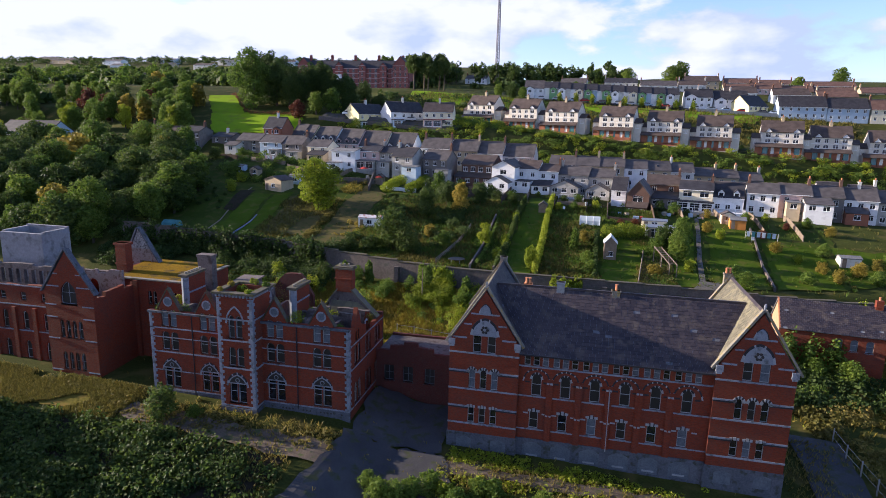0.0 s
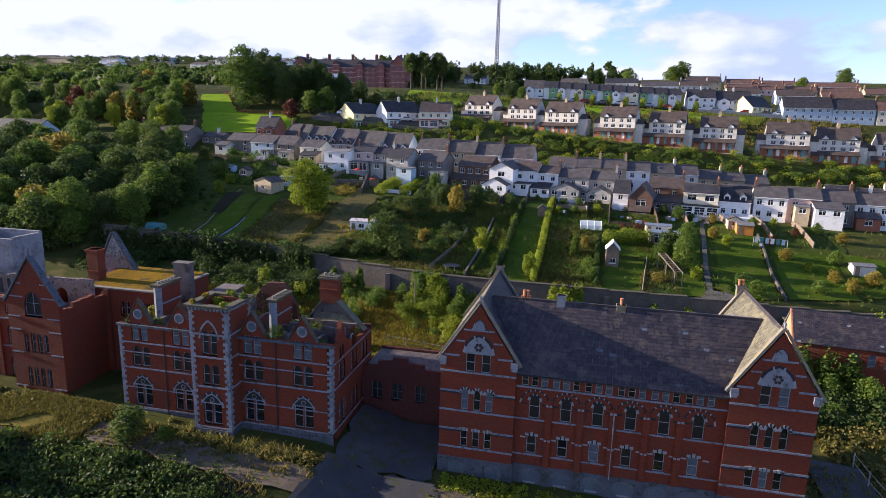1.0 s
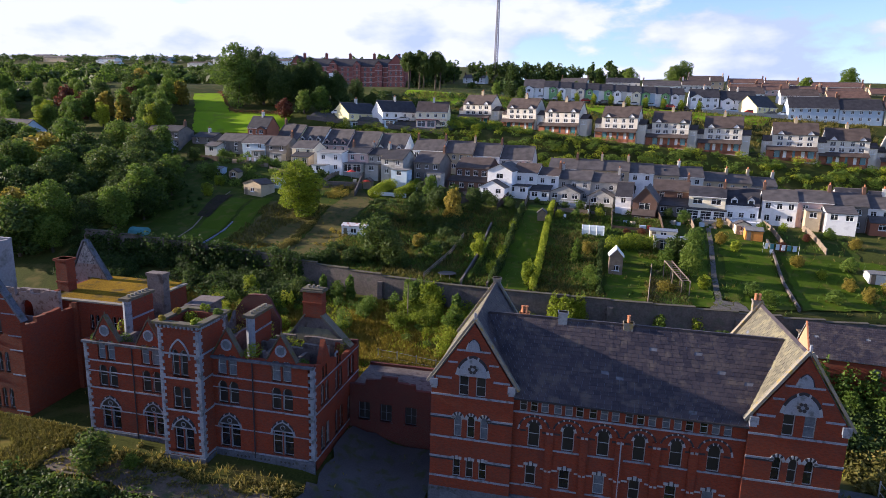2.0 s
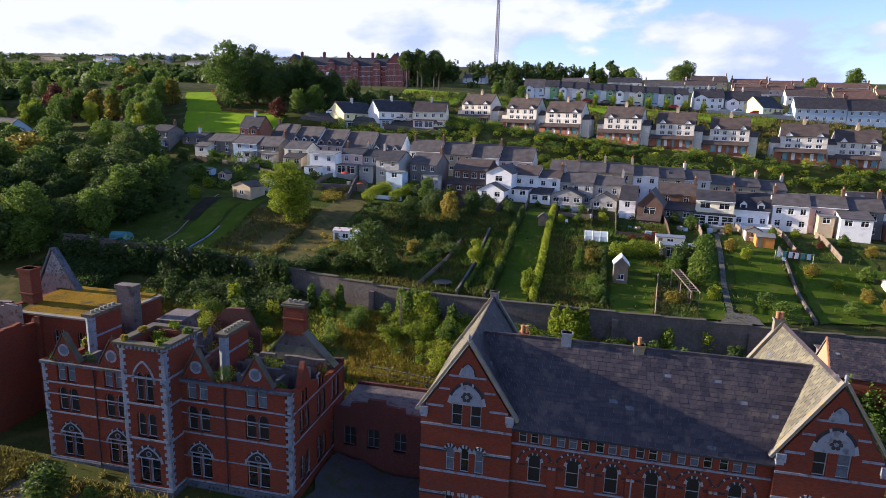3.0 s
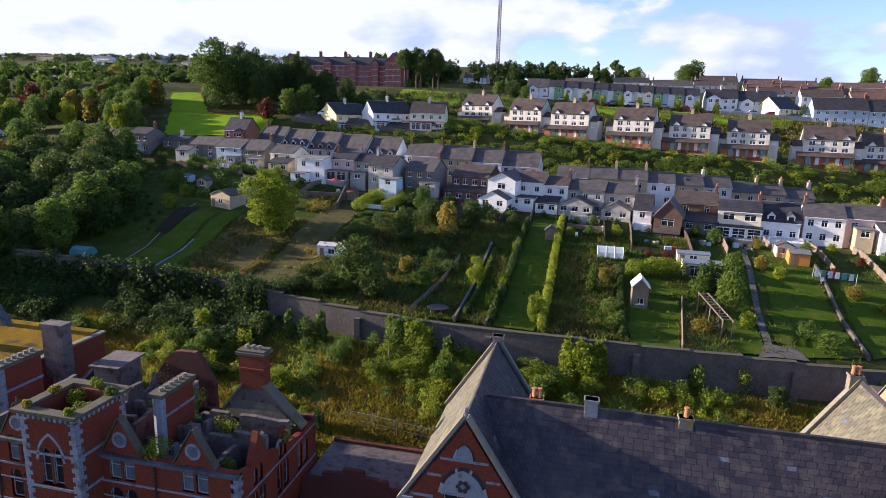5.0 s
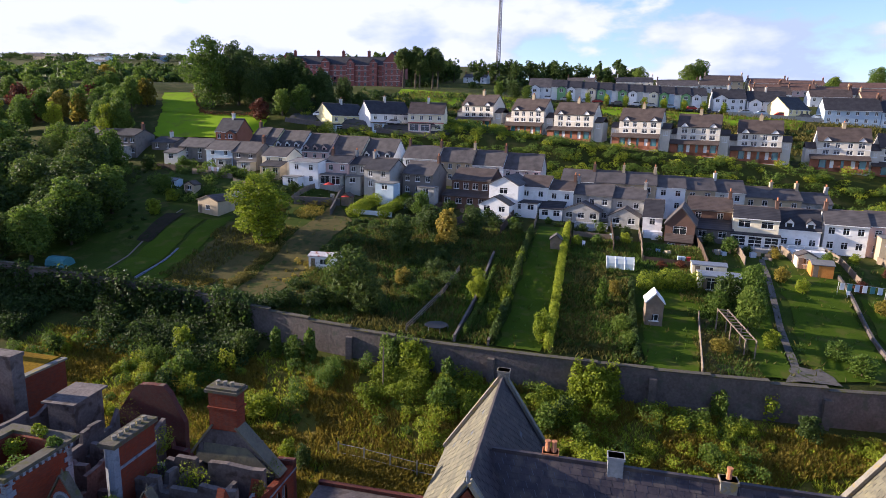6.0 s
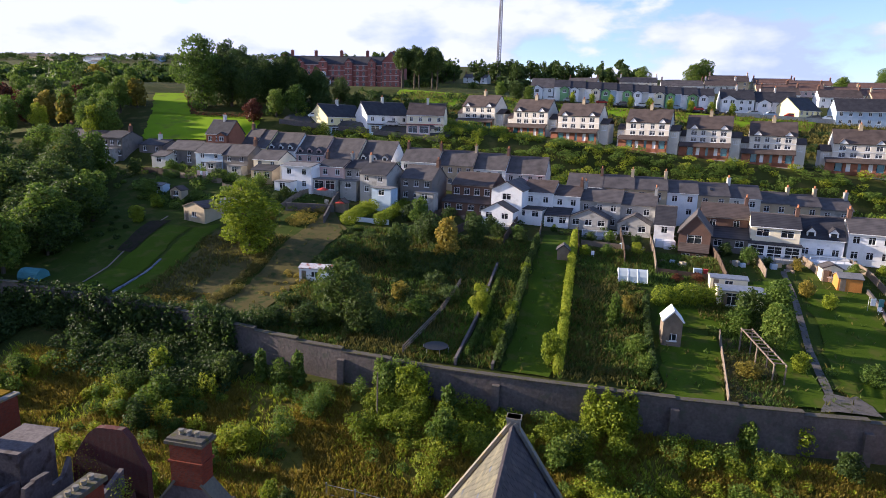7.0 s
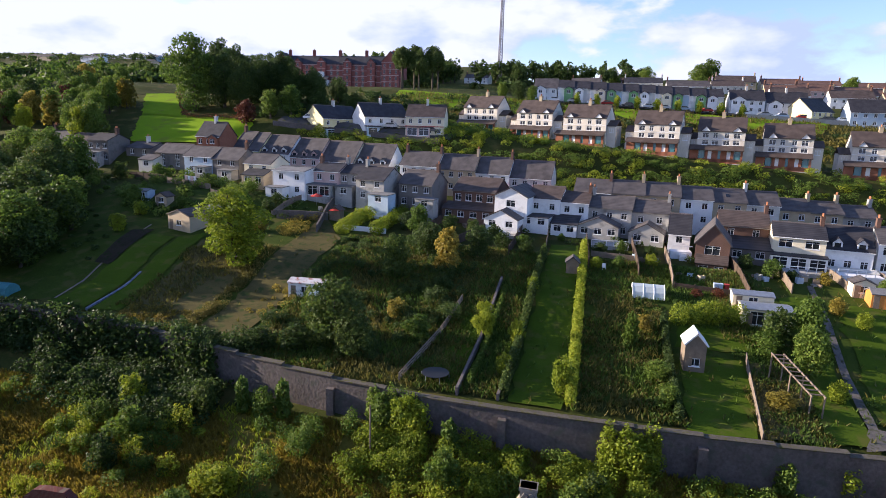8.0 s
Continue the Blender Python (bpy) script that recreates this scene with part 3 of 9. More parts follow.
    for k in range(6):
        a = k * math.tau / 6
        ro.rod((0.30 * math.cos(a), -0.16, 0.72 + 0.30 * math.sin(a)), (0.30 * math.cos(a), -0.09, 0.72 + 0.30 * math.sin(a)), 0.15, 8)
    part("rose", ro, M_black_brick, ty)
    part("niche", MB().prism(outline(1.05, 0.05, small), -0.07, 0.02), M_stone, root, m=Matrix.Translation((xc, 0, 15.8)))
    # kneelers, copings, finial
    for x in (x0 - 0.1, x1 - 0.55):
        part("kneeler", MB().box(x, -0.22, 12.1, x + 0.68, 0.35, 12.75).box(x + 0.08, -0.12, 11.85, x + 0.6, 0.2, 12.1), M_stone, root)
    e = 0.35
    sl = (ap - 12.5) / (w / 2)
    for y0, y1 in ((-0.12, 0.38), (depth - 0.4, depth + 0.1)):
        cp = MB()
        cp.slab((x0 - e, y0, 12.5 - e * sl + 0.36), (xc, y0, ap + 0.36), (xc, y1, ap + 0.36), (x0 - e, y1, 12.5 - e * sl + 0.36), -0.22)
        cp.slab((xc, y0, ap + 0.36), (x1 + e, y0, 12.5 - e * sl + 0.36), (x1 + e, y1, 12.5 - e * sl + 0.36), (xc, y1, ap + 0.36), -0.22)
        part("coping", cp, M_coping, root)
    fin = MB()
    fin.rod((xc, 0.1, ap + 0.2), (xc, 0.1, ap + 0.7), 0.16, 6, 0.08).rod((xc, 0.1, ap + 0.7), (xc, 0.1, ap + 1.0), 0.15, 6, 0.1)
    part("finial", fin, M_stone, root)
    # roof of slates
    for s, nm in ((-1, "left"), (1, "right")):
        xe = x0 - e if s < 0 else x1 + e
        ze = 12.5 - e * sl
        base = MB()
        if s < 0:
            q = ((xe, depth, ze + 0.2), (xe, 0.3, ze + 0.2), (xc, 0.3, ap + 0.2), (xc, depth, ap + 0.2))
        else:
            q = ((xe, 0.3, ze + 0.2), (xe, depth, ze + 0.2), (xc, depth, ap + 0.2), (xc, 0.3, ap + 0.2))
        base.slab(*q, 0.12)
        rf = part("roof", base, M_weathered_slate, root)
        sm = MB()
        slates(sm, *q, seed=seed + (s > 0), wide=0.62, step=0.36)
        # left slopes face the sun and get the slate with painted sunlight
        part("slating", sm, M_slate if s > 0 else M_slate_sunlit_lichen, rf, "weathered grey roof slates" if s > 0 else "slates with lichen and sunlight in their pale yellow colour", kind="stuff")
    part("ridge_tiles", MB().prism([(xc - 0.2, ap + 0.12), (xc + 0.2, ap + 0.12), (xc, ap + 0.36)], 0.3, depth), M_slate_piece, root)


def school_block():
    root = thing("school_block", Matrix(), "long derelict red-brick block with two gabled wings and slate roof", "building")
    X0, X1, X2, X3, D = 0.42, 7.96, 27.42, 34.72, 14.2
    wing(root, X0, X1, D, 0)
    wing(root, X2, X3, D, 1)
    # middle range
    bays = [9.9 + 3.05 * i for i in range(6)]
    arch = pointed(1.05, 0.62, 6)
    holes, F = [], []
    for i, x in enumerate(bays):
        holes.append((x, 1.05, 6.95, 8.85, arch)); F.append((x, 6.95, 1.05, 1.9, arch, 2, True))
        holes.append((x - 0.12, 0.95, 3.15, 5.1, None)); F.append((x - 0.12, 3.15, 0.95, 1.95, None, 2, True))
        for d in (-0.95, 0, 0.95):
            holes.append((x + d - 0.1, 0.66, 10.35, 11.55, None)); F.append((x + d - 0.1, 10.35, 0.66, 1.2, None, 1, False))
    wl = MB()
    wl.m = Matrix.Translation((0, 0.5, 0))
    wall_panel(wl, X1, X2, 1.9, [(X1, 12.0), (X2, 12.0)], holes, 0.5)
    wl.m = Matrix()
    part("wall", wl, M_brick, root)
    part("back_wall", MB().box(X1, 9.0, -2, X2, 9.5, 12.0), M_brick, root)
    for i, (u, z, w, h, a, bars, big) in enumerate(F):
        dark = M_void if a or i % 15 in (1, 2) else (M_board if i % 3 else M_glass)
        add_window(root, Matrix.Translation((u, 0.58, z)), w, h, a, M_frame, dark, 1, M_stone)
    # plinth with blocked arches
    arc = [(-1.05 + 2.1 * i / 8, 0.42 * math.sin(math.pi * i / 8)) for i in range(9)]
    pl = MB()
    pl.m = Matrix.Translation((0, 0.38, 0))
    wall_panel(pl, X1, X2, -2.5, [(X1, 1.9), (X2, 1.9)], [(x - 0.1, 2.1, -0.4, 1.15, arc) for x in bays], 0.5)
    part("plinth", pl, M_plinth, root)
    for x in bays:
        b = part("blocked_arch", cached(("blk", 2.1), lambda: MB().prism(outline(2.1, 1.55, arc), 0.12, 0.25).mesh("blocked_arch", M_board)), None, root, m=Matrix.Translation((x - 0.1, 0.38, -0.4)))
        part("sill", cached(("blks", 2.1), lambda: MB().box(-0.6, 0.0, 0.3, 0.6, 0.14, 0.45).mesh("sill", M_voussoir)), None, b)
    # piers between the bays
    for x in [b + 1.42 for b in bays[:-1]]:
        part("pier", MB().box(x - 0.36, 0.34, 1.9, x + 0.36, 0.55, 9.0).box(x - 0.25, 0.26, 1.9, x + 0.25, 0.4, 6.6), M_brick, root)
        for z in (4.85, 8.55):
            part("pier_stone", MB().box(x - 0.30, 0.24, z - 0.09, x - 0.05, 0.36, z + 0.09).box(x + 0.05, 0.24, z - 0.09, x + 0.30, 0.36, z + 0.09), M_voussoir, root)
    # sill bands, arch heads
    for z, h in ((6.86, 0.14), (3.02, 0.12), (10.25, 0.16)):
        part("stone_band", MB().box(X1, 0.42, z - h / 2, X2, 0.52, z + h / 2), M_stone, root)
    pale, dark = Pieces("arch_stone", M_voussoir, root), Pieces("arch_brick", M_black_brick, root)
    outer = pointed(2.7, 1.35, 8)
    for x in bays:
        gothic_head(pale, dark, x, 8.85, 1.05, arch, 0.20, 13, 0.46, 4)
        gothic_head(pale, dark, x, 8.55, 2.7, outer, 0.16, 25, 0.47, 4)
        pale.box(x - 0.75, 0.42, 5.1, x - 0.38, 0.52, 5.35).box(x + 0.14, 0.42, 5.1, x + 0.5, 0.52, 5.35).box(x - 0.26, 0.40, 5.1, x + 0.02, 0.52, 5.5)
        dark.box(x - 0.38, 0.44, 5.1, x + 0.14, 0.52, 5.4)
        for s in (-1, 1):
            pale.box(x + s * 1.0 - 0.26, 0.44, 4.82, x + s * 1.0 + 0.26, 0.52, 4.96)
            dark.box(x + s * 0.98 - 0.26, 0.44, 8.42, x + s * 0.98 + 0.26, 0.52, 8.58)
        for d in (-1.42, -0.475, 0.475, 1.42):
            pale.box(x + d - 0.1 - 0.13, 0.36, 11.5, x + d - 0.1 + 0.13, 0.52, 11.85)
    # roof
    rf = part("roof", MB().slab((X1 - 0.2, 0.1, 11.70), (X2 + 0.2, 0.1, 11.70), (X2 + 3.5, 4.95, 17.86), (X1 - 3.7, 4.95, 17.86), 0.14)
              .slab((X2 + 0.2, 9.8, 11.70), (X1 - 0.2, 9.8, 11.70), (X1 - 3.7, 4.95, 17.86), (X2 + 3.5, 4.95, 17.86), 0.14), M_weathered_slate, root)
    sm, singles = MB(), []
    front = ((X1 + 0.25, 0.1, 11.72), (X2 - 0.25, 0.1, 11.72), (X2 + 3.45, 4.95, 17.88), (X1 - 3.75, 4.95, 17.88))
    slates(sm, *front, step=0.36, wide=0.62, seed=7, keep=lambda u, v: singles if 0.30 < u < 0.88 and v > 0.55 and len(singles) < 295 else None)
    slates(sm, (X2 - 0.25, 9.8, 11.72), (X1 + 0.25, 9.8, 11.72), (X1 - 3.75, 4.95, 17.88), (X2 + 3.45, 4.95, 17.88), step=0.36, wide=0.62, seed=8)
    part("slating", sm, M_slate, rf, kind="stuff")
    for s in singles:
        part("slate", s, M_slate_piece, rf)
    part("ridge_tiles", MB().prism([(X1 - 3.2, 17.80), (X2 + 3.2, 17.80), (X2 + 3.2, 18.02), (X1 - 3.2, 18.02)], 4.83, 5.07), M_slate_piece, root)
    part("gutter", MB().box(X1, -0.02, 11.56, X2, 0.14, 11.70), M_black_brick, root)
    for x in (17.5,):
        part("downpipe", MB().rod((x, 0.30, 1.6), (x, 0.30, 8.7), 0.06), M_voussoir, root)
    # chimneys and vents along the ridges
    for x, y, zt, pots, mt in ((4.2, 14.2, 19.0, 0, M_coping), (30.7, 14.2, 18.9, 2, M_coping), (8.1, 5.3, 18.1, 2, M_terracotta), (11.7, 4.9, 18.65, 0, M_lead), (17.6, 4.9, 18.2, 1, M_coping)):
        c = part("chimney", MB().box(x - 0.42, y - 0.32, zt - 2.0, x + 0.42, y + 0.32, zt).box(x - 0.48, y - 0.38, zt - 0.16, x + 0.48, y + 0.38, zt), mt, root)
        for k in range(pots):
            pm = MB()
            pot(pm, x - 0.18 * (pots - 1) + 0.36 * k, y, zt, 0.55)
            part("chimney_pot", pm, M_terracotta, c)
    # lower hipped roof behind
    lo = MB().box(18.5, 9.5, -2, 28, 13.2, 11.4)
    part("rear_wall", lo, M_brick, root)
    hr = MB()
    a, b, c, d = (18.2, 9.5, 11.4), (28.3, 9.5, 11.4), (28.3, 13.5, 11.4), (18.2, 13.5, 11.4)
    r0, r1 = (19.8, 11.5, 13.4), (26.4, 11.5, 13.4)
    hr.add([a, b, c, d, r0, r1], [(0, 1, 5, 4), (1, 2, 5), (2, 3, 4, 5), (3, 0, 4), (3, 2, 1, 0)])
    part("rear_roof", hr, M_slate, root)
    return root


school_block()


# ---- the roofless older building with the square tower ----
def quoins(mb, x, z0, z1, s, y=0.0, wide=(0.50, 0.28), step=0.34):
    """Alternating corner stones up an edge at x; s: the side on which they lie."""
    z, k = z0, 0
    while z < z1 - 0.05:
        w = wide[k % 2]
        a, b = sorted((x, x + s * w))
        mb.box(a - 0.03, y - 0.06, z + 0.01, b + 0.03, y + 0.3, min(z + step - 0.02, z1))
        z += step
        k += 1


def two_light(root, holes, m, x, z, h, arched, w=0.72, gap=0.22, pane=None):
    """A pair of narrow lights with stone surround: holes for the wall, windows on the thing."""
    tri = pointed(w, 0.45)
    for s in (-1, 1):
        u = x + s * (w + gap) / 2
        holes.append((u, w, z, z + h, tri if arched else pointed(w, 0.28)))
        add_window(root, m @ Matrix.Translation((u, 0.1, z)), w, h, tri if arched else pointed(w, 0.28), M_frame, pane or (M_board if int(x * 7 + z * 3) % 5 < 2 else M_void), 1 if arched else 1, M_stone, surround=M_stone)


def ruin_wall(name, root, m, length, z0, tops, holes, thick=0.5, mat=None):
    mb = MB()
    mb.m = m
    wall_panel(mb, 0, length, z0, tops, holes, thick)
    return part(name, mb, mat or M_brick, root)


def tuft(name, x, y, z, r, mat, seed, label):
    rng = random.Random(seed)
    blobs = [((rng.uniform(-0.5, 0.5) * r, rng.uniform(-0.5, 0.5) * r, r * 0.4), (r * 0.6, r * 0.6, r * 0.7)) for _ in range(3)]
    ob = new(name, leaf_mesh(name, *leaf_cloud(rng, blobs, 620, 0.075), mat))
    ob.location = (x, y, z)
    return tagged(ob, label, "shrub")


def ragged(length, z, amp, seed, n=14):
    """A broken wall top: level stretches with steps, notches and a few slumped ends."""
    rng = random.Random(seed)
    out, u = [(0.0, z)], 0.0
    while True:
        run = rng.uniform(0.5, 1.6) * length / n * 1.6
        if u + run > length - 0.4:
            break
        zz = z - amp * rng.random() ** 1.7
        out += [(u + 0.06 + 0.1 * rng.random(), zz), (u + run, zz + rng.uniform(-0.12, 0.12))]
        u += run
    return out + [(length, z)]


def tympanum(root, x, y):
    """The dark glazed head over a pair of lancets, with a stone hood and roundel."""
    head = [(x - 1.02, 5.86), (x + 1.02, 5.86), (x + 0.84, 6.16), (x + 0.46, 6.5), (x, 6.74), (x - 0.46, 6.5), (x - 0.84, 6.16)]
    t = part("window_head", MB().prism(head, y - 0.035, y + 0.01), M_void, root)
    part("hood", ring(MB(), head, 0.13, y - 0.07, y + 0.02), M_stone, t)
    part("roundel", ring(MB(), [(x + 0.2 * math.cos(a * math.tau / 10), 6.18 + 0.2 * math.sin(a * math.tau / 10)) for a in range(10)], 0.08, y - 0.06, y), M_stone, t)


def old_building():
    root = thing("convent_ruin", Matrix(), "roofless red-brick convent ruin with square stone-quoined tower", "building")
    X0, X1, YF, ZB = -36.0, -10.75, -1.13, 1.2
    m = Matrix.Translation((X0, YF, 0))
    holes = []
    cols = [2.6, 7.7, 16.3, 22.0]
    for c in cols:
        two_light(root, holes, m, c, 3.3, 2.2, True, 1.02, 0.14, M_glass)
        two_light(root, holes, m, c, 8.0, 1.85, True, 1.02, 0.18)
        two_light(root, holes, m, c, 10.95, 1.75, False, 0.92, 0.2)
    L = X1 - X0
    tops = [(0.0, 12.9)]
    for c in cols:
        tops += [(c - 1.5, 12.9), (c - 1.45, 13.0), (c, 15.5), (c + 1.45, 13.0), (c + 1.5, 12.9)]
    tops.append((L, 12.9))
    ruin_wall("front_wall", root, m, L, ZB, tops, holes)
    for c in cols:
        x = X0 + c
        rd = MB()
        ring(rd, [(0.42 * math.cos(a * math.tau / 14), 0.42 * math.sin(a * math.tau / 14)) for a in range(14)], 0.17, -0.07, 0.05)
        ow = part("round_window", rd, M_stone, root, m=Matrix.Translation((x, YF, 14.05)))
        part("pane", MB().prism([(0.42 * math.cos(a * math.tau / 14), 0.42 * math.sin(a * math.tau / 14)) for a in range(14)], -0.03, 0.01), M_board, ow)
        cp = MB()
        cp.slab((x - 1.55, YF - 0.06, 12.95), (x, YF - 0.06, 15.62), (x, YF + 0.54, 15.62), (x - 1.55, YF + 0.54, 12.95), -0.09)
        cp.slab((x, YF - 0.06, 15.62), (x + 1.55, YF - 0.06, 12.95), (x + 1.55, YF + 0.54, 12.95), (x, YF + 0.54, 15.62), -0.09)
        cp.rod((x, YF + 0.2, 15.6), (x, YF + 0.2, 16.0), 0.1, 6, 0.03)
        part("gable_coping", cp, M_cap, root)

        hd, hp = Pieces("arch_brick", M_black_brick, root), Pieces("arch_stone", M_stone, root)
        hd.m = hp.m = Matrix.Translation((0, YF, 0))
        gothic_head(hp, hd, x, 5.3, 2.2, pointed(2.3, 1.5, 7), 0.22, 17, -0.04, 4)
        tympanum(root, x, YF)
    # bands, parapet gutter, plinth
    for z, h in ((3.05, 0.16), (5.4, 0.1), (7.75, 0.16), (9.6, 0.1), (10.75, 0.14)):
        for a, b in ((X0, -25.6), (-21.4, X1)):
            part("stone_band", MB().box(a - 0.03, YF - 0.06, z - h / 2, b + 0.03, YF + 0.03, z + h / 2), M_stone, root)
    for a, b in ((X0, -25.6), (-21.4, X1)):
        part("parapet_gutter", MB().box(a - 0.1, YF - 0.28, 12.62, b + 0.1, YF + 0.1, 12.86), M_plinth, root)
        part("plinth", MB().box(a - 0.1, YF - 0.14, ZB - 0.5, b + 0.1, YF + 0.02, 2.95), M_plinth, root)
        k = a + 1.2
        while k < b - 0.8:
            part("vent", cached("vent", lambda: MB().box(-0.09, -0.17, -0.09, 0.09, -0.12, 0.09).mesh("vent", M_void)), None, root, m=Matrix.Translation((k, YF, 2.6)) @ pose(0, 0, 0, 0, 45, 0))
            k += 0.42 if int(k * 2) % 5 else 1.3
    for x in (-30.3, -17.0):
        part("downpipe", MB().rod((x, YF - 0.12, 2.6), (x, YF - 0.12, 12.6), 0.07), M_black_brick, root)
    q = Pieces("quoin", M_stone, root)
    quoins(q, X0, 3.0, 12.6, 1, YF)
    quoins(q, X1, 3.0, 12.6, -1, YF)
    q.m = Matrix.Translation((X1, YF, 0)) @ pose(0, 0, 0, 0, 0, 90)
    quoins(q, 0, 3.0, 12.6, 1)
    # right side wall
    m = Matrix.Translation((X1, YF, 0)) @ pose(0, 0, 0, 0, 0, 90)
    holes = []
    for c in (2.6, 6.2, 9.6):
        two_light(root, holes, m, c, 3.3, 2.1, True, 0.95, 0.2)
        two_light(root, holes, m, c, 8.05, 1.8, True, 0.85, 0.2)
        if c < 8:
            two_light(root, holes, m, c, 10.8, 1.0, False, 0.5, 0.2)
    ruin_wall("side_wall", root, m, 12.0, ZB, [(0, 12.9), (1.8, 12.4), (2.8, 14.6), (4.0, 12.2), (6.0, 11.6), (6.6, 12.9), (7.2, 11.4), (9, 11.0), (12, 11.0)], holes)
    for z in (3.05, 7.75, 10.6):
        b = MB(); b.m = m; b.box(0.5, -0.05, z - 0.07, 12, 0.03, z + 0.07)
        part("stone_band", b, M_stone, root)
    # left side wall and the back
    ruin_wall("side_wall", root, Matrix.Translation((X0, 10.5, 0)) @ pose(0, 0, 0, 0, 0, -90), 11.1, ZB, ragged(11.1, 12.3, 1.2, 3), [])
    ruin_wall("back_wall", root, Matrix.Translation((X1, 10.9, 0)) @ pose(0, 0, 0, 0, 0, 180), 25.2, ZB, ragged(25.2, 11.4, 1.6, 4, 22), [(2.5 + 3 * i, 1.0, 7.5, 9.4, None) for i in range(8)], 0.5, M_brick_dark)
    # inner walls of bare plaster, broken tops
    for y, z, s in ((3.4, 13.2, 5), (6.9, 12.6, 6)):
        ruin_wall("inner_wall", root, Matrix.Translation((X0 + 0.4, y, 0)), 24.4, ZB, ragged(24.4, z, 1.9, s, 26), [(1.8 + 2.9 * i, 1.1, 7.6, 10.0, None) for i in range(8)], 0.4, M_render_grey)
    for x, z, s in ((-32.0, 13.4, 7), (-28.6, 12.8, 8), (-25.8, 13.4, 9), (-21.6, 13.2, 10), (-16.9, 13.2, 12), (-13.2, 12.6, 13)):
        ruin_wall("cross_wall", root, Matrix.Translation((x, YF + 0.5, 0)) @ pose(0, 0, 0, 0, 0, 90), 11.2, ZB, ragged(11.2, z, 1.7, s), [(3.0, 1.0, 7.4, 9.6, None), (8.0, 1.0, 7.4, 9.6, None)], 0.35, M_render_grey)
    part("floor_rubble", MB().box(X0 + 0.4, YF + 0.5, ZB, X1 - 0.4, 10.6, 6.6), M_render_grey, root)
    # tower
    TX0, TX1, TY0, TY1, TZ = -25.65, -21.35, -3.05, 1.4, 16.35
    tw = TX1 - TX0
    tm = Matrix.Translation((TX0, TY0, 0))
    holes = []
    two_light(root, holes, tm, tw / 2, 3.4, 2.2, True, 0.98, 0.14, M_glass)
    two_light(root, holes, tm, tw / 2, 7.85, 1.9, False, 0.86, 0.18)
    two_light(root, holes, tm, tw / 2, 11.2, 2.2, True, 0.78, 0.16)
    t = MB(); t.m = tm
    wall_panel(t, 0, tw, ZB - 0.5, [(0, TZ), (tw, TZ)], holes, 0.5)
    for mm, ln in ((Matrix.Translation((TX1, TY0 + 0.5, 0)) @ pose(0, 0, 0, 0, 0, 90), TY1 - TY0 - 0.5), (Matrix.Translation((TX0, TY1, 0)) @ pose(0, 0, 0, 0, 0, -90), TY1 - TY0 - 0.5), (Matrix.Translation((TX1 - 0.5, TY1, 0)) @ pose(0, 0, 0, 0, 0, 180), tw - 1.0)):
        t.m = mm
        wall_panel(t, 0, ln, ZB - 0.5, [(0, TZ), (ln, TZ)], [], 0.5)
    part("tower", t, M_brick, root)
    q = Pieces("quoin", M_stone, root)
    for mm, ln in ((tm, tw), (Matrix.Translation((TX1, TY0, 0)) @ pose(0, 0, 0, 0, 0, 90), TY1 - TY0), (Matrix.Translation((TX0, TY1, 0)) @ pose(0, 0, 0, 0, 0, -90), TY1 - TY0)):
        q.m = mm
        quoins(q, 0, 2.8, TZ - 0.5, 1)
        quoins(q, ln, 2.8, TZ - 0.5, -1)
    bd = MB()
    for z in (3.0, 7.6, 10.9, 13.4):
        bd.box(TX0 - 0.05, TY0 - 0.07, z - 0.09, TX1 + 0.05, TY0 + 0.03, z + 0.09)
        bd.box(TX1 - 0.03, TY0, z - 0.09, TX1 + 0.07, TY1, z + 0.09)
    part("stone_band", bd, M_stone, root)
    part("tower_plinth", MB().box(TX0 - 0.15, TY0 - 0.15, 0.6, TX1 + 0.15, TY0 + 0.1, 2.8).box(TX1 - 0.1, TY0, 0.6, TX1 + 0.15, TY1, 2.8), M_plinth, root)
    co = MB()
    o = 0.42
    for a in ((TX0 - o, TY0 - o, TX1 + o, TY0 + 0.35), (TX0 - o, TY1 - 0.3, TX1 + o, TY1 + o), (TX0 - o, TY0 + 0.35, TX0 + 0.35, TY1 - 0.3), (TX1 - 0.35, TY0 + 0.35, TX1 + o, TY1 - 0.3)):
        co.box(a[0], a[1], TZ, a[2], a[3], TZ + 0.22)
    cor = part("cornice", co, M_cap, root, "mossy stone cornice")
    br = Pieces("corbel", M_stone, cor)
    k = TX0
    while k < TX1:
        br.box(k, TY0 - 0.3, TZ - 0.32, k + 0.2, TY0, TZ)
        k += 0.42
    k = TY0
    while k < TY1:
        br.box(TX1, k, TZ - 0.32, TX1 + 0.3, k + 0.2, TZ)
        k += 0.42
    tympanum(root, TX0 + tw / 2, TY0)
    part("tower_floor", MB().box(TX0 + 0.5, TY0 + 0.5, 12.5, TX1 - 0.5, TY1 - 0.5, 14.6), M_render_grey, root)
    hp, hd = Pieces("arch_stone", M_stone, root), Pieces("arch_brick", M_black_brick, root)
    hp.m = hd.m = Matrix.Translation((0, TY0, 0))
    gothic_head(hp, hd, TX0 + tw / 2, 5.4, 2.2, pointed(2.4, 1.5, 7), 0.22, 17, -0.04, 4)
    gothic_head(hp, hd, TX0 + tw / 2, 12.9, 2.0, pointed(2.0, 1.9, 7), 0.2, 13, -0.05, 1)
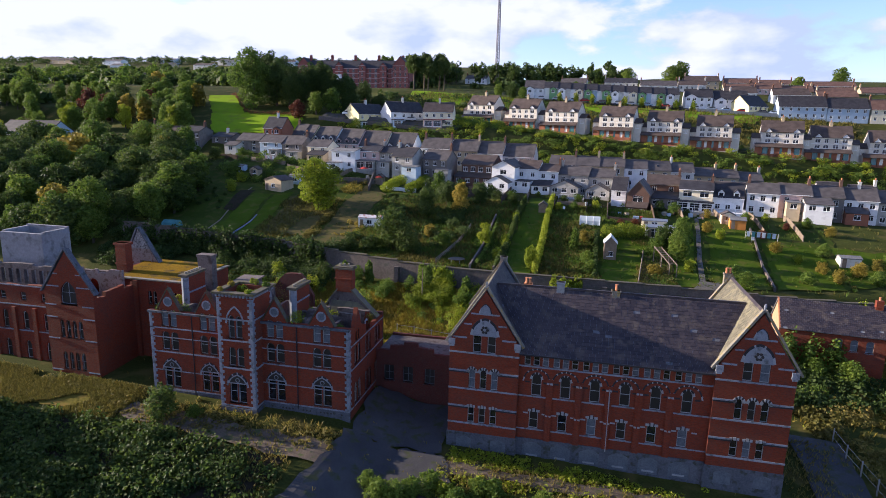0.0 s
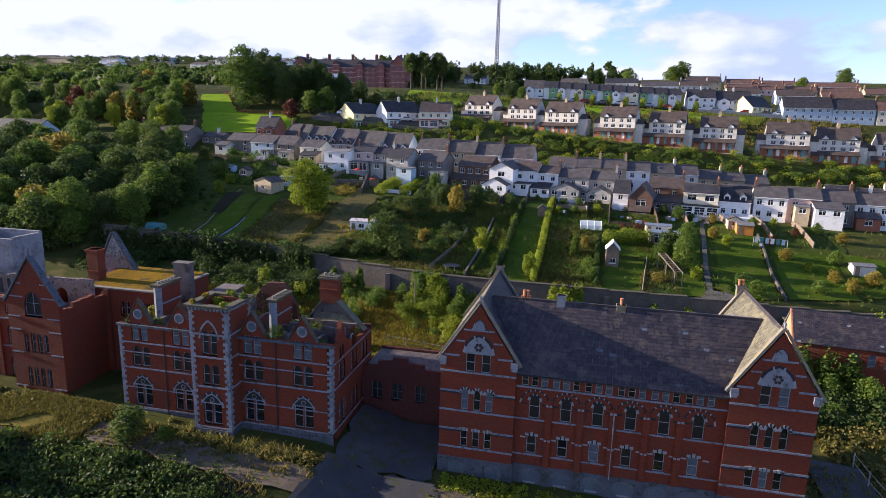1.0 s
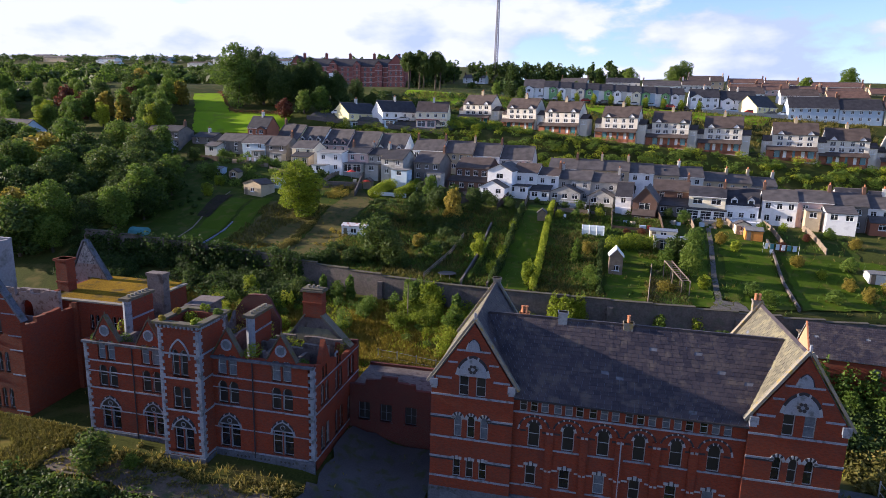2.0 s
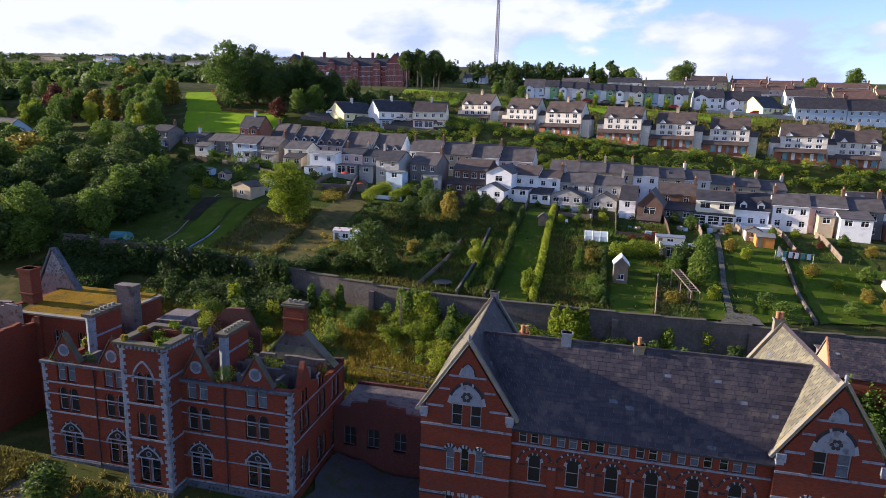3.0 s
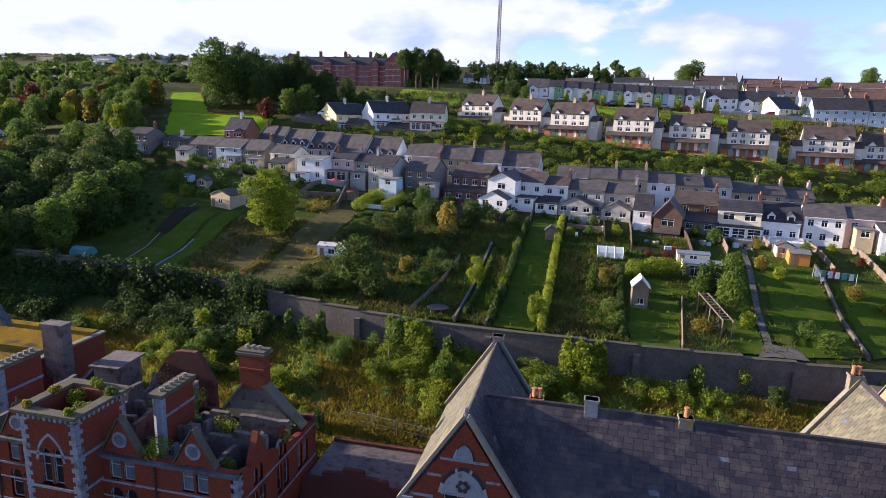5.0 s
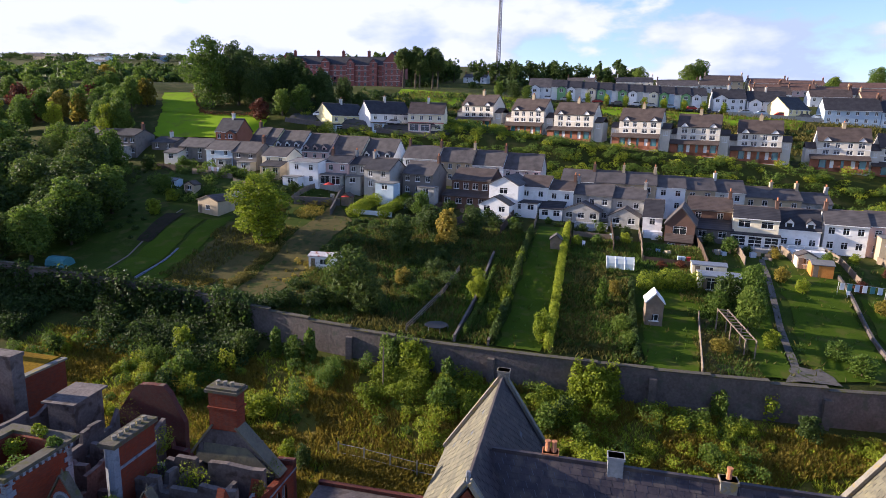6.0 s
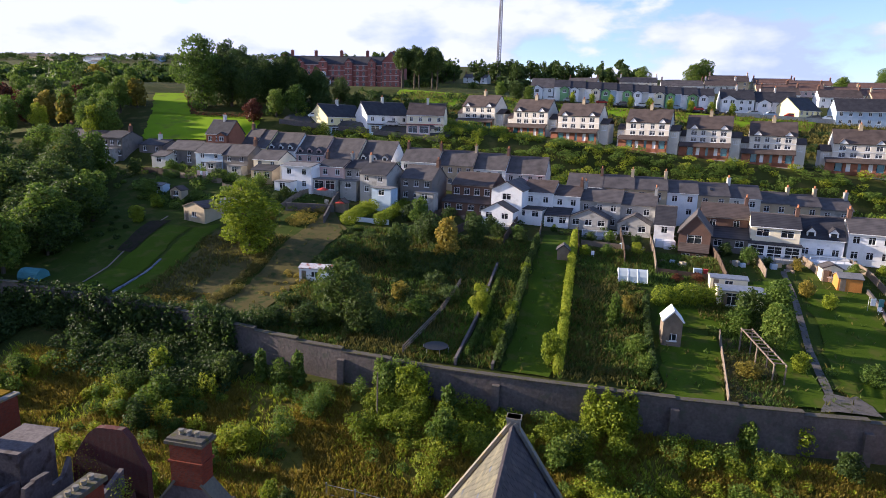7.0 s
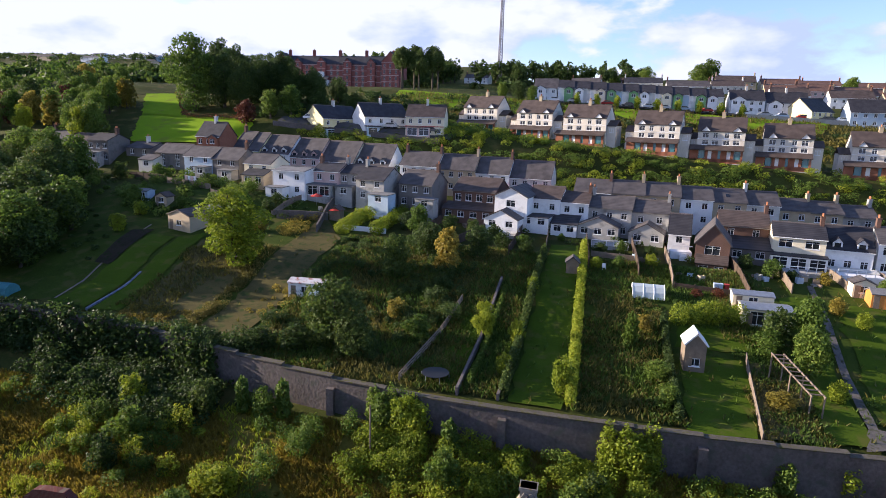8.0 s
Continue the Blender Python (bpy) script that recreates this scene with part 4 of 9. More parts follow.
    # tall chimney slabs
    for x, y0, y1, zt in ((-33.3, 2.2, 5.6, 16.5), (-19.0, 2.2, 5.6, 16.1)):
        c = part("chimney_slab", MB().box(x - 0.42, y0, 6, x + 0.42, y1, zt - 0.2), M_brick, root)
        part("chimney_edge", MB().rod((x, y0, 8.0), (x, y0, zt - 0.2), 0.46, 8).box(x - 0.47, y0 - 0.1, 10.6, x + 0.47, y1 + 0.05, 10.85).box(x - 0.47, y0, 14.2, x + 0.47, y1 + 0.03, 14.4), M_stone, c)
        part("chimney_cap", MB().box(x - 0.62, y0 - 0.5, zt - 0.22, x + 0.62, y1 + 0.15, zt + 0.08), M_cap, c)
        for k in range(6):
            rub = MB()
            pot(rub, x, y0 + 0.25 + k * 0.55, zt + 0.05, 0.18, 0.17)
            part("chimney_pot", rub, M_coping, c)
    # gable wall with the big chimney
    gw = MB(); gw.m = Matrix.Translation((-17.6, 8.6, 0))
    wall_panel(gw, 0, 6.6, ZB, [(0, 12.2), (1.3, 14.3), (3.6, 14.3), (6.6, 11.2)], [(0.75, 0.9, 9.6, 11.5, None)], 0.9)
    gp = part("gable_wall", gw, M_render_grey, root)
    part("slate_weathering", MB().slab((-17.9, 8.42, 12.0), (-16.0, 8.42, 14.5), (-16.0, 9.6, 14.5), (-17.9, 9.6, 12.0), -0.16).slab((-14.3, 8.42, 14.5), (-10.9, 8.42, 11.1), (-10.9, 9.6, 11.1), (-14.3, 9.6, 14.5), -0.16), M_slate_sunlit_lichen, gp)
    part("slate_apron", MB().slab((-17.8, 8.3, 11.5), (-11.3, 8.3, 11.5), (-13.4, 8.56, 13.0), (-16.8, 8.56, 13.0), 0.06), M_slate_sunlit_lichen, gp)
    c = part("big_chimney", MB().box(-16.3, 8.5, 14.2, -14.1, 9.6, 17.1).box(-16.4, 8.4, 15.8, -14.0, 9.7, 15.96), M_brick, root)
    part("chimney_cap", MB().box(-16.5, 8.28, 17.1, -13.9, 9.82, 17.3).box(-16.4, 8.4, 17.3, -14.0, 9.7, 17.46), M_cap, c)
    for k in range(3):
        pm = MB()
        pot(pm, -15.8 + 0.55 * k, 9.05, 17.46, 0.22, 0.16)
        part("chimney_pot", pm, M_coping, c)
    # brick gable behind and the flat-topped tank room
    ruin_wall("rear_gable", root, Matrix.Translation((-27.2, 12.0, 0)), 6.2, ZB, [(0, 12.2), (1.5, 14.4), (2.2, 14.95), (2.9, 15.05), (4.4, 15.1), (5.0, 14.5), (5.4, 13.6), (6.2, 12.2)], [], 0.5, M_brick_dark)
    tk = part("tank_room", MB().box(-31.0, 9.0, 6, -28.5, 11.9, 14.0), M_render_grey, root)
    part("tank_roof", MB().slab((-31.3, 8.7, 14.1), (-28.2, 8.7, 14.2), (-28.2, 12.2, 14.4), (-31.3, 12.2, 14.3), 0.16), M_render_grey, tk)
    # plants that have taken root on the walls
    for i, (x, y, z, r) in enumerate(((-32.0, -0.4, 12.6, 1.0), (-28.3, -0.5, 12.6, 0.9), (-24.6, 0.6, 15.6, 0.8), (-22.2, -1.4, 15.5, 1.0), (-24.9, -2.2, 15.6, 0.5), (-16.8, -0.3, 13.0, 1.2), (-12.6, 0.6, 12.0, 0.7), (-10.8, 5.6, 11.8, 0.9), (-19.6, 0.0, 12.2, 0.9), (-34.8, -0.5, 12.7, 0.8), (-24.0, 8.0, 11.0, 1.5), (-21.0, 9.5, 11.2, 1.6), (-29.8, 5.0, 11.0, 1.0), (-25.4, -2.9, 16.5, 0.5), (-22.0, -2.9, 16.5, 0.45), (-21.4, 0.2, 16.5, 0.55), (-25.5, -0.5, 16.5, 0.5), (-23.4, 1.3, 16.5, 0.6), (-19.0, 5.0, 11.5, 1.4), (-31.2, 3.2, 11.6, 1.2), (-35.6, 4.0, 12.2, 1.0), (-12.0, 9.0, 11.0, 1.2), (-27.0, 12.6, 11.5, 2.2), (-16.2, 6.0, 11.2, 1.4), (-36.6, 9.0, 13.0, 0.9))):
        tuft("wall_shrub", x, y, z, r, (M_leaf, M_leaf_gold, M_leaf_lime)[i % 3], 40 + i, "yellow-green shrub rooted on a ruined brick wall")
    return root


def link_block():
    root = thing("link_block", Matrix(), "low red-brick link building with stepped parapet", "building")
    y = 8.0
    holes = []
    for c in (1.7, 4.2, 7.0):
        holes.append((c, 1.3, 3.3, 5.3, None))
        add_window(root, Matrix.Translation((-10.7 + c, y + 0.1, 3.3)), 1.3, 2.0, None, M_board, M_void, 1, M_plinth, True)
    w = MB(); w.m = Matrix.Translation((-10.7, y, 0))
    wall_panel(w, 0, 11.2, -0.5, [(0, 7.3), (1.8, 7.3), (1.85, 7.9), (3.6, 8.1), (3.65, 8.5), (5.4, 8.5), (5.45, 8.0), (7.4, 7.9), (7.45, 7.3), (11.2, 7.3)], holes, 0.4)
    part("wall", w, M_brick_dark, root)
    part("flat_roof", MB().box(-10.6, y + 0.4, 6.6, 0.4, 14.5, 6.9), M_render_grey, root)
    part("back_wall", MB().box(-10.6, 14.5, -0.5, 0.4, 14.9, 7.2), M_brick_dark, root)


def moss_block():
    root = thing("moss_roof_block", Matrix(), "three-storey red-brick block with moss-covered flat roof", "building")
    holes = []
    m = Matrix.Translation((-49.5, 6.2, 0))
    for c in (1.5, 4.6, 8.2, 11.2):
        for z in (3.6, 7.3, 10.9):
            two_light(root, holes, m, c, z, 1.5, False, 0.55, 0.2, M_glass)
    w = MB(); w.m = m
    wall_panel(w, 0, 13.2, 0.5, [(0, 14.1), (13.2, 14.1)], holes, 0.5)
    w.m = Matrix.Translation((-36.3, 6.7, 0)) @ pose(0, 0, 0, 0, 0, 90)
    wall_panel(w, 0, 9.5, 0.5, [(0, 14.1), (9.5, 14.1)], [], 0.5)
    w.m = Matrix.Translation((-49.5, 16.2, 0)) @ pose(0, 0, 0, 0, 0, -90)
    wall_panel(w, 0, 9.5, 0.5, [(0, 14.1), (9.5, 14.1)], [], 0.5)
    w.m = Matrix(); w.box(-44.0, 5.85, 0.5, -43.3, 6.25, 14.0)
    part("wall", w, M_brick, root)
    rf = MB().slab((-49.0, 6.7, 13.7), (-36.8, 6.7, 13.7), (-36.8, 16.1, 14.4), (-49.0, 16.1, 14.4), 0.2)
    part("roof", rf, M_moss, root)
    part("parapet", MB().box(-49.7, 6.0, 14.1, -36.1, 6.6, 14.28).box(-36.7, 6.6, 14.1, -36.1, 16.3, 14.28), M_coping, root)
    part("chimney", MB().box(-36.2, 9.0, 6, -34.1, 10.1, 17.3).box(-36.3, 8.9, 17.1, -34.0, 10.2, 17.42), M_render_grey, root)
    c = part("chimney", MB().box(-49.4, 9.5, 12, -47.8, 10.8, 18.0).box(-49.5, 9.4, 15.0, -47.7, 10.9, 15.2).box(-49.55, 9.35, 17.7, -47.65, 10.95, 18.0), M_brick, root)
    g = MB(); g.m = Matrix.Translation((-52.0, 14.6, 0))
    wall_panel(g, 0, 5.6, 6, [(0, 14.6), (0.85, 16.2), (3.95, 16.2), (5.6, 13.8)], [(3.2, 1.9, 13.0, 14.4, None)], 0.5)
    pg = part("plastered_gable", g, M_pinkplaster, root, "pink plastered gable wall of a lost room")
    part("gable_top", MB().prism([(-51.15, 16.2), (-48.05, 16.2), (-49.7, 19.1)], 14.58, 15.1), M_flaky, pg)
    part("gable_edge", MB().slab((-52.2, 14.4, 14.5), (-49.7, 14.4, 19.3), (-49.7, 15.2, 19.3), (-52.2, 15.2, 14.5), -0.2).slab((-49.7, 14.4, 19.3), (-46.2, 14.4, 13.7), (-46.2, 15.2, 13.7), (-49.7, 15.2, 19.3), -0.2), M_plinth, pg)


def west_wing():
    root = thing("west_wing", Matrix(), "roofless gabled red-brick wing with tall arched window", "building")
    x0, x1, yf, zb = -51.0, -43.9, -1.0, 1.2
    xc = (x0 + x1) / 2
    holes = []
    m = Matrix.Translation((0, yf, 0))
    tri = pointed(0.6, 0.4)
    for d in (-1.35, -0.45, 0.45, 1.35):
        for z in (3.8, 8.0):
            holes.append((xc + d, 0.6, z, z + 1.9, tri))
            add_window(root, Matrix.Translation((xc + d, yf + 0.1, z)), 0.6, 1.9, tri, M_frame, M_void, 1, M_stone, surround=M_stone)
    big = pointed(2.3, 1.7, 6)
    holes.append((xc, 2.3, 12.4, 13.6, big))
    w = MB(); w.m = m
    wall_panel(w, x0, x1, zb, [(x0, 14.0), (xc, 19.0), (x1, 14.0)], holes, 0.5)
    for mm, ln in ((Matrix.Translation((x1, yf + 0.5, 0)) @ pose(0, 0, 0, 0, 0, 90), 9.5), (Matrix.Translation((x0, 9.0, 0)) @ pose(0, 0, 0, 0, 0, -90), 9.5), (Matrix.Translation((x1, 9.0, 0)) @ pose(0, 0, 0, 0, 0, 180), 7.1)):
        w.m = mm
        wall_panel(w, 0, ln, zb, ragged(ln, 13.8, 0.9, 21), [], 0.5)
    part("wall", w, M_brick, root)
    add_window(root, Matrix.Translation((xc, yf + 0.1, 12.4)), 2.3, 1.2, big, M_stone, M_void, 1, M_stone, True, surround=M_black_brick)
    for z in (3.6, 7.8, 10.6, 12.2, 14.6, 16.2):
        hw = (x1 - x0) / 2 if z < 14 else (19.0 - z) / 5.0 * (x1 - x0) / 2
        for s in (-1, 1):
            a, b = sorted((xc + s * hw, xc + s * max(1.9 if z < 14 else 1.3, 0.2)))
            if hw > 1.9 or z > 15:
                part("stone_band", MB().box(a, yf - 0.05, z - 0.07, b, yf + 0.03, z + 0.07), M_stone, root)
    cp = MB()
    cp.slab((x0 - 0.3, yf - 0.15, 13.8), (xc, yf - 0.15, 19.3), (xc, yf + 0.6, 19.3), (x0 - 0.3, yf + 0.6, 13.8), -0.2)
    cp.slab((xc, yf - 0.15, 19.3), (x1 + 0.3, yf - 0.15, 13.8), (x1 + 0.3, yf + 0.6, 13.8), (xc, yf + 0.6, 19.3), -0.2)
    cp.rod((xc, yf + 0.2, 19.2), (xc, yf + 0.2, 20.4), 0.12, 6, 0.05)
    part("coping", cp, M_plinth, root)
    ruin_wall("inner_wall", root, Matrix.Translation((x0 + 0.5, 4.6, 0)), 6.1, zb, ragged(6.1, 15.6, 1.2, 25), [(1.6, 1.6, 12.2, 13.4, rounded(1.6))], 0.4, M_pinkplaster)
    part("floor_rubble", MB().box(x0 + 0.4, yf + 0.5, zb, x1 - 0.4, 8.6, 8.0), M_render_grey, root)


def west_range():
    root = thing("west_range", Matrix(), "long roofless red-brick range with arched windows", "building")
    x0, x1, yf, zb = -84.0, -51.0, 1.0, 0.8
    holes = []
    m = Matrix.Translation((x0, yf, 0))
    tri = pointed(0.9, 0.55)
    for i in range(10):
        u = 1.9 + 3.2 * i
        for z, h, a in ((3.6, 1.9, tri), (7.6, 1.9, tri), (11.6, 1.0, None)):
            holes.append((u, 0.9, z, z + h, a))
            add_window(root, m @ Matrix.Translation((u, 0.1, z)), 0.9, h, a, M_frame, M_void, 1, M_stone)
    w = MB(); w.m = m
    wall_panel(w, 0, 33.0, zb, ragged(33.0, 13.7, 0.3, 31, 30), holes, 0.5)
    part("front_wall", w, M_brick, root)
    for u in range(10):
        part("pier", MB().box(x0 + 0.1 + 3.2 * u, yf - 0.3, zb, x0 + 0.65 + 3.2 * u, yf + 0.1, 10.6), M_brick, root)
    for z in (7.4, 10.9, 13.5):
        part("stone_band", MB().box(x0, yf - 0.06, z - 0.08, x1, yf + 0.03, z + 0.08), M_stone, root)
    bh = [(1.5 + 1.35 * i, 0.8, 10.9, 13.0, None) for i in range(24)]
    ruin_wall("back_wall", root, Matrix.Translation((x0, 9.5, 0)), 33.0, zb, ragged(33.0, 13.9, 0.3, 32, 30), bh, 0.5, M_render_grey)
    part("floor_rubble", MB().box(x0, yf + 0.5, zb, x1, 9.4, 9.4), M_render_grey, root)
    lt = thing("lift_tower", Matrix(), "grey concrete lift tower with hollow top", "tower")
    t = MB()
    t.box(-72.6, 12.8, 2, -65.0, 13.3, 17.6).box(-72.6, 17.5, 2, -65.0, 18.0, 18.0).box(-72.6, 13.3, 2, -72.1, 17.5, 17.8).box(-65.5, 13.3, 2, -65.0, 17.5, 17.8)
    part("shaft", t, M_concrete_old, lt, m=Matrix.Translation((0, 0, 0)))
    part("lid", MB().box(-72.0, 13.3, 16.2, -65.6, 17.5, 16.4), M_lead, lt)


def outbuilding():
    p = Matrix.Translation((42.4, 31.2, 3.0)) @ pose(0, 0, 0, 0, 0, -6)
    root = thing("brick_outbuilding", p, "low brick outbuilding with slate roof and rendered sunlit gable", "building")
    n = 13.4
    holes = []
    for u in (7.6, 9.5, 11.4):
        holes.append((u, 0.95, 2.4, 3.9, [(-0.475 + 0.95 * k / 6, 0.2 * math.sin(math.pi * k / 6)) for k in range(7)]))
        add_window(root, Matrix.Translation((u, 0.1, 2.4)), 0.95, 1.5, holes[-1][4], M_frame, M_board, 1, M_stone, surround=M_coping)
    w = MB()
    wall_panel(w, 0, n, -5, [(0, 4.9), (n, 4.9)], holes, 0.4)
    w.m = Matrix.Translation((n, 0.4, 0)) @ pose(0, 0, 0, 0, 0, 90)
    wall_panel(w, 0, 5.6, -5, [(0, 4.9), (2.8, 8.0), (5.6, 4.9)], [], 0.4)
    w.m = Matrix()
    w.box(0, 6.0, -5, n, 6.4, 4.9).box(11.0, -0.06, -3, 12.2, 0.01, 0.6)
    part("wall", w, M_brick, root)
    g = MB(); g.m = Matrix.Translation((0, 6.0, 0)) @ pose(0, 0, 0, 0, 0, -90)
    wall_panel(g, 0, 5.6, -5, [(0, 4.9), (2.8, 8.0), (5.6, 4.9)], [], 0.4)
    part("gable_wall", g, M_tan, root, "tan rendered gable end")
    part("verge", MB().slab((-0.14, -0.3, 4.82), (0.06, -0.3, 4.82), (0.06, 3.2, 8.42), (-0.14, 3.2, 8.42), 0.16), M_terracotta, root)
    sm = MB()
    slates(sm, (-0.1, -0.3, 4.75), (n + 0.2, -0.3, 4.75), (n + 0.2, 3.2, 8.35), (-0.1, 3.2, 8.35), seed=71)
    rf = part("roof", MB().slab((-0.1, -0.3, 4.72), (n + 0.2, -0.3, 4.72), (n + 0.2, 3.2, 8.32), (-0.1, 3.2, 8.32), 0.12).slab((n + 0.2, 6.7, 4.72), (-0.1, 6.7, 4.72), (-0.1, 3.2, 8.32), (n + 0.2, 3.2, 8.32), 0.12), M_lead, root)
    part("slating", sm, M_slate, rf, kind="stuff")
    c = part("chimney", MB().box(n - 1.2, 2.8, 7.6, n - 0.3, 3.6, 9.3), M_brick, root)
    pm = MB(); pot(pm, n - 0.75, 3.2, 9.3, 0.4); part("chimney_pot", pm, M_terracotta, c)
    l = part("rear_store", MB().box(0.6, 6.4, -4, 5.4, 9.2, 5.2), M_flaky, root)
    part("store_roof", MB().slab((0.3, 6.4, 5.5), (5.7, 6.4, 5.5), (5.7, 9.5, 5.3), (0.3, 9.5, 5.3), 0.14), M_earth, l)


M_concrete_old = stained("streaked_concrete", (0.17, 0.17, 0.19), (0.27, 0.27, 0.30), (0.13, 0.13, 0.14), 0.35, 3.0)
old_building()
link_block()
moss_block()
west_wing()
west_range()
outbuilding()


# ---- houses on the hillside ----
def plaster(name, c, dirt=0.6):
    return stained(name, tuple(v * 0.86 for v in c), c, tuple(v * dirt for v in c), 0.35, 5.0, rough=0.85, bump=0.15)


W_white = plaster("wall_white", (0.80, 0.80, 0.80), 0.8)
W_cream = plaster("wall_cream", (0.78, 0.70, 0.52), 0.85)
W_yellow = plaster("wall_yellow", (0.80, 0.72, 0.40), 0.85)
W_grey = plaster("wall_grey", (0.36, 0.35, 0.33), 0.6)
W_lightgrey = plaster("wall_lightgrey", (0.62, 0.60, 0.56), 0.8)
W_beige = plaster("wall_beige_render", (0.64, 0.59, 0.51), 0.85)
W_dark = plaster("wall_dark", (0.17, 0.155, 0.145), 0.7)
W_tan = plaster("wall_tan", (0.46, 0.37, 0.25), 0.8)
W_pink = plaster("wall_pink", (0.62, 0.44, 0.40), 0.8)
W_red = plaster("wall_red", (0.45, 0.05, 0.04), 0.8)
W_blue = plaster("wall_blue", (0.42, 0.52, 0.62), 0.85)
W_green = plaster("wall_green", (0.18, 0.36, 0.16), 0.85)
W_brown = stained("wall_brown_brick", (0.095, 0.055, 0.042), (0.155, 0.09, 0.068), None, 0.6, 10.0)
W_orange_wood = stained("orange_stained_wood", (0.46, 0.17, 0.035), (0.60, 0.25, 0.055), None, 0.6, 10.0)
W_orange = stained("wall_orange_brick", (0.22, 0.085, 0.050), (0.31, 0.125, 0.075), None, 0.6, 10.0)


def tiles(name, c0, c1):
    """Roof covering with courses that follow the height, for far roofs."""
    m, n, l, b = node_mat(name, 0.7, 0, 0.3)
    g = n.new("ShaderNodeNewGeometry")
    s = n.new("ShaderNodeSeparateXYZ"); l.new(g.outputs["Position"], s.inputs[0])
    w = n.new("ShaderNodeTexNoise"); w.inputs["Scale"].default_value, w.inputs["Detail"].default_value = 0.7, 7.0
    l.new(g.outputs["Position"], w.inputs["Vector"])
    k = n.new("ShaderNodeMath"); k.operation = "MULTIPLY"; k.inputs[1].default_value = 30.0; l.new(s.outputs["Z"], k.inputs[0])
    sn = n.new("ShaderNodeMath"); sn.operation = "SINE"; l.new(k.outputs[0], sn.inputs[0])
    a = n.new("ShaderNodeMath"); a.operation = "MULTIPLY_ADD"; a.inputs[1].default_value = 0.07; l.new(sn.outputs[0], a.inputs[0]); l.new(w.outputs[0], a.inputs[2])
    r = n.new("ShaderNodeValToRGB")
    r.color_ramp.elements[0].position, r.color_ramp.elements[0].color = 0.3, (*c0, 1)
    r.color_ramp.elements[1].position, r.color_ramp.elements[1].color = 0.72, (*c1, 1)
    l.new(a.outputs[0], r.inputs[0]); l.new(r.outputs[0], b.inputs["Base Color"])
    bp = n.new("ShaderNodeBump"); bp.inputs["Strength"].default_value = 0.3; bp.inputs["Distance"].default_value = 0.04
    l.new(sn.outputs[0], bp.inputs["Height"]); l.new(bp.outputs[0], b.inputs["Normal"])
    return m


R_slate = tiles("roof_slate", (0.052, 0.046, 0.046), (0.104, 0.092, 0.090))
R_brown = tiles("roof_brown", (0.050, 0.036, 0.031), (0.098, 0.074, 0.063))
R_dark = tiles("roof_dark", (0.022, 0.021, 0.025), (0.048, 0.045, 0.050))
R_red = tiles("roof_rust", (0.10, 0.055, 0.04), (0.17, 0.10, 0.075))
R_ridge = stained("ridge_tile", (0.10, 0.085, 0.08), (0.17, 0.14, 0.13), None, 0.8, 8.0)
R_flat = stained("roof_felt", (0.10, 0.10, 0.105), (0.20, 0.20, 0.20), None, 0.6, 6.0)
M_door_brown = stained("door_wood", (0.10, 0.05, 0.03), (0.18, 0.09, 0.05), None, 2.0, 12.0, rough=0.5)
M_pane_far = glass_mat("far_glass", (0.02, 0.024, 0.03), 0.08)
M_teal_pane = glass_mat("teal_framed_glass", (0.05, 0.16, 0.18), 0.12)
M_teal = stained("teal_paint", (0.05, 0.16, 0.17), (0.08, 0.24, 0.25), None, 1.0, 8.0)


def far_window(root, m, w=1.0, h=1.15, frame=None):
    """A house window: white frame with a middle bar, dark pane and sill."""
    frame = frame or M_white

    def fm():
        mb = ring(MB(), outline(w, h, None), -0.055, -0.02, 0.1)
        mb.box(-0.03, -0.01, 0.05, 0.03, 0.09, h - 0.05)
        if h > 1.0:
            mb.box(-w / 2 + 0.05, -0.01, h * 0.70, w / 2 - 0.05, 0.09, h * 0.70 + 0.04)
        return mb.mesh("window", frame)

    ob = part("window", cached(("hw", w, h, frame.name), fm), None, root, m=m)
    part("pane", cached(("hp", w, h), lambda: MB().box(-w / 2 + 0.05, 0.05, 0.05, w / 2 - 0.05, 0.08, h - 0.05).mesh("pane", M_pane_far)), None, ob)
    part("sill", cached(("hs", w, frame.name), lambda: MB().box(-w / 2 - 0.08, -0.12, -0.1, w / 2 + 0.08, 0.02, 0.0).mesh("sill", frame)), None, ob)
    return ob


def chimney_stack(root, x, y, z, h=1.5, w=0.55, d=0.9, pots=2, mat=None):
    c = part("chimney", MB().box(x - w / 2, y - d / 2, z - 1.2, x + w / 2, y + d / 2, z + h).box(x - w / 2 - 0.07, y - d / 2 - 0.07, z + h - 0.14, x + w / 2 + 0.07, y + d / 2 + 0.07, z + h), mat or W_brown, root)
    for k in range(pots):
        pm = MB()
        pot(pm, x, y - 0.2 * (pots - 1) + 0.4 * k, z + h, 0.38, 0.12)
        part("chimney_pot", pm, M_terracotta, c)


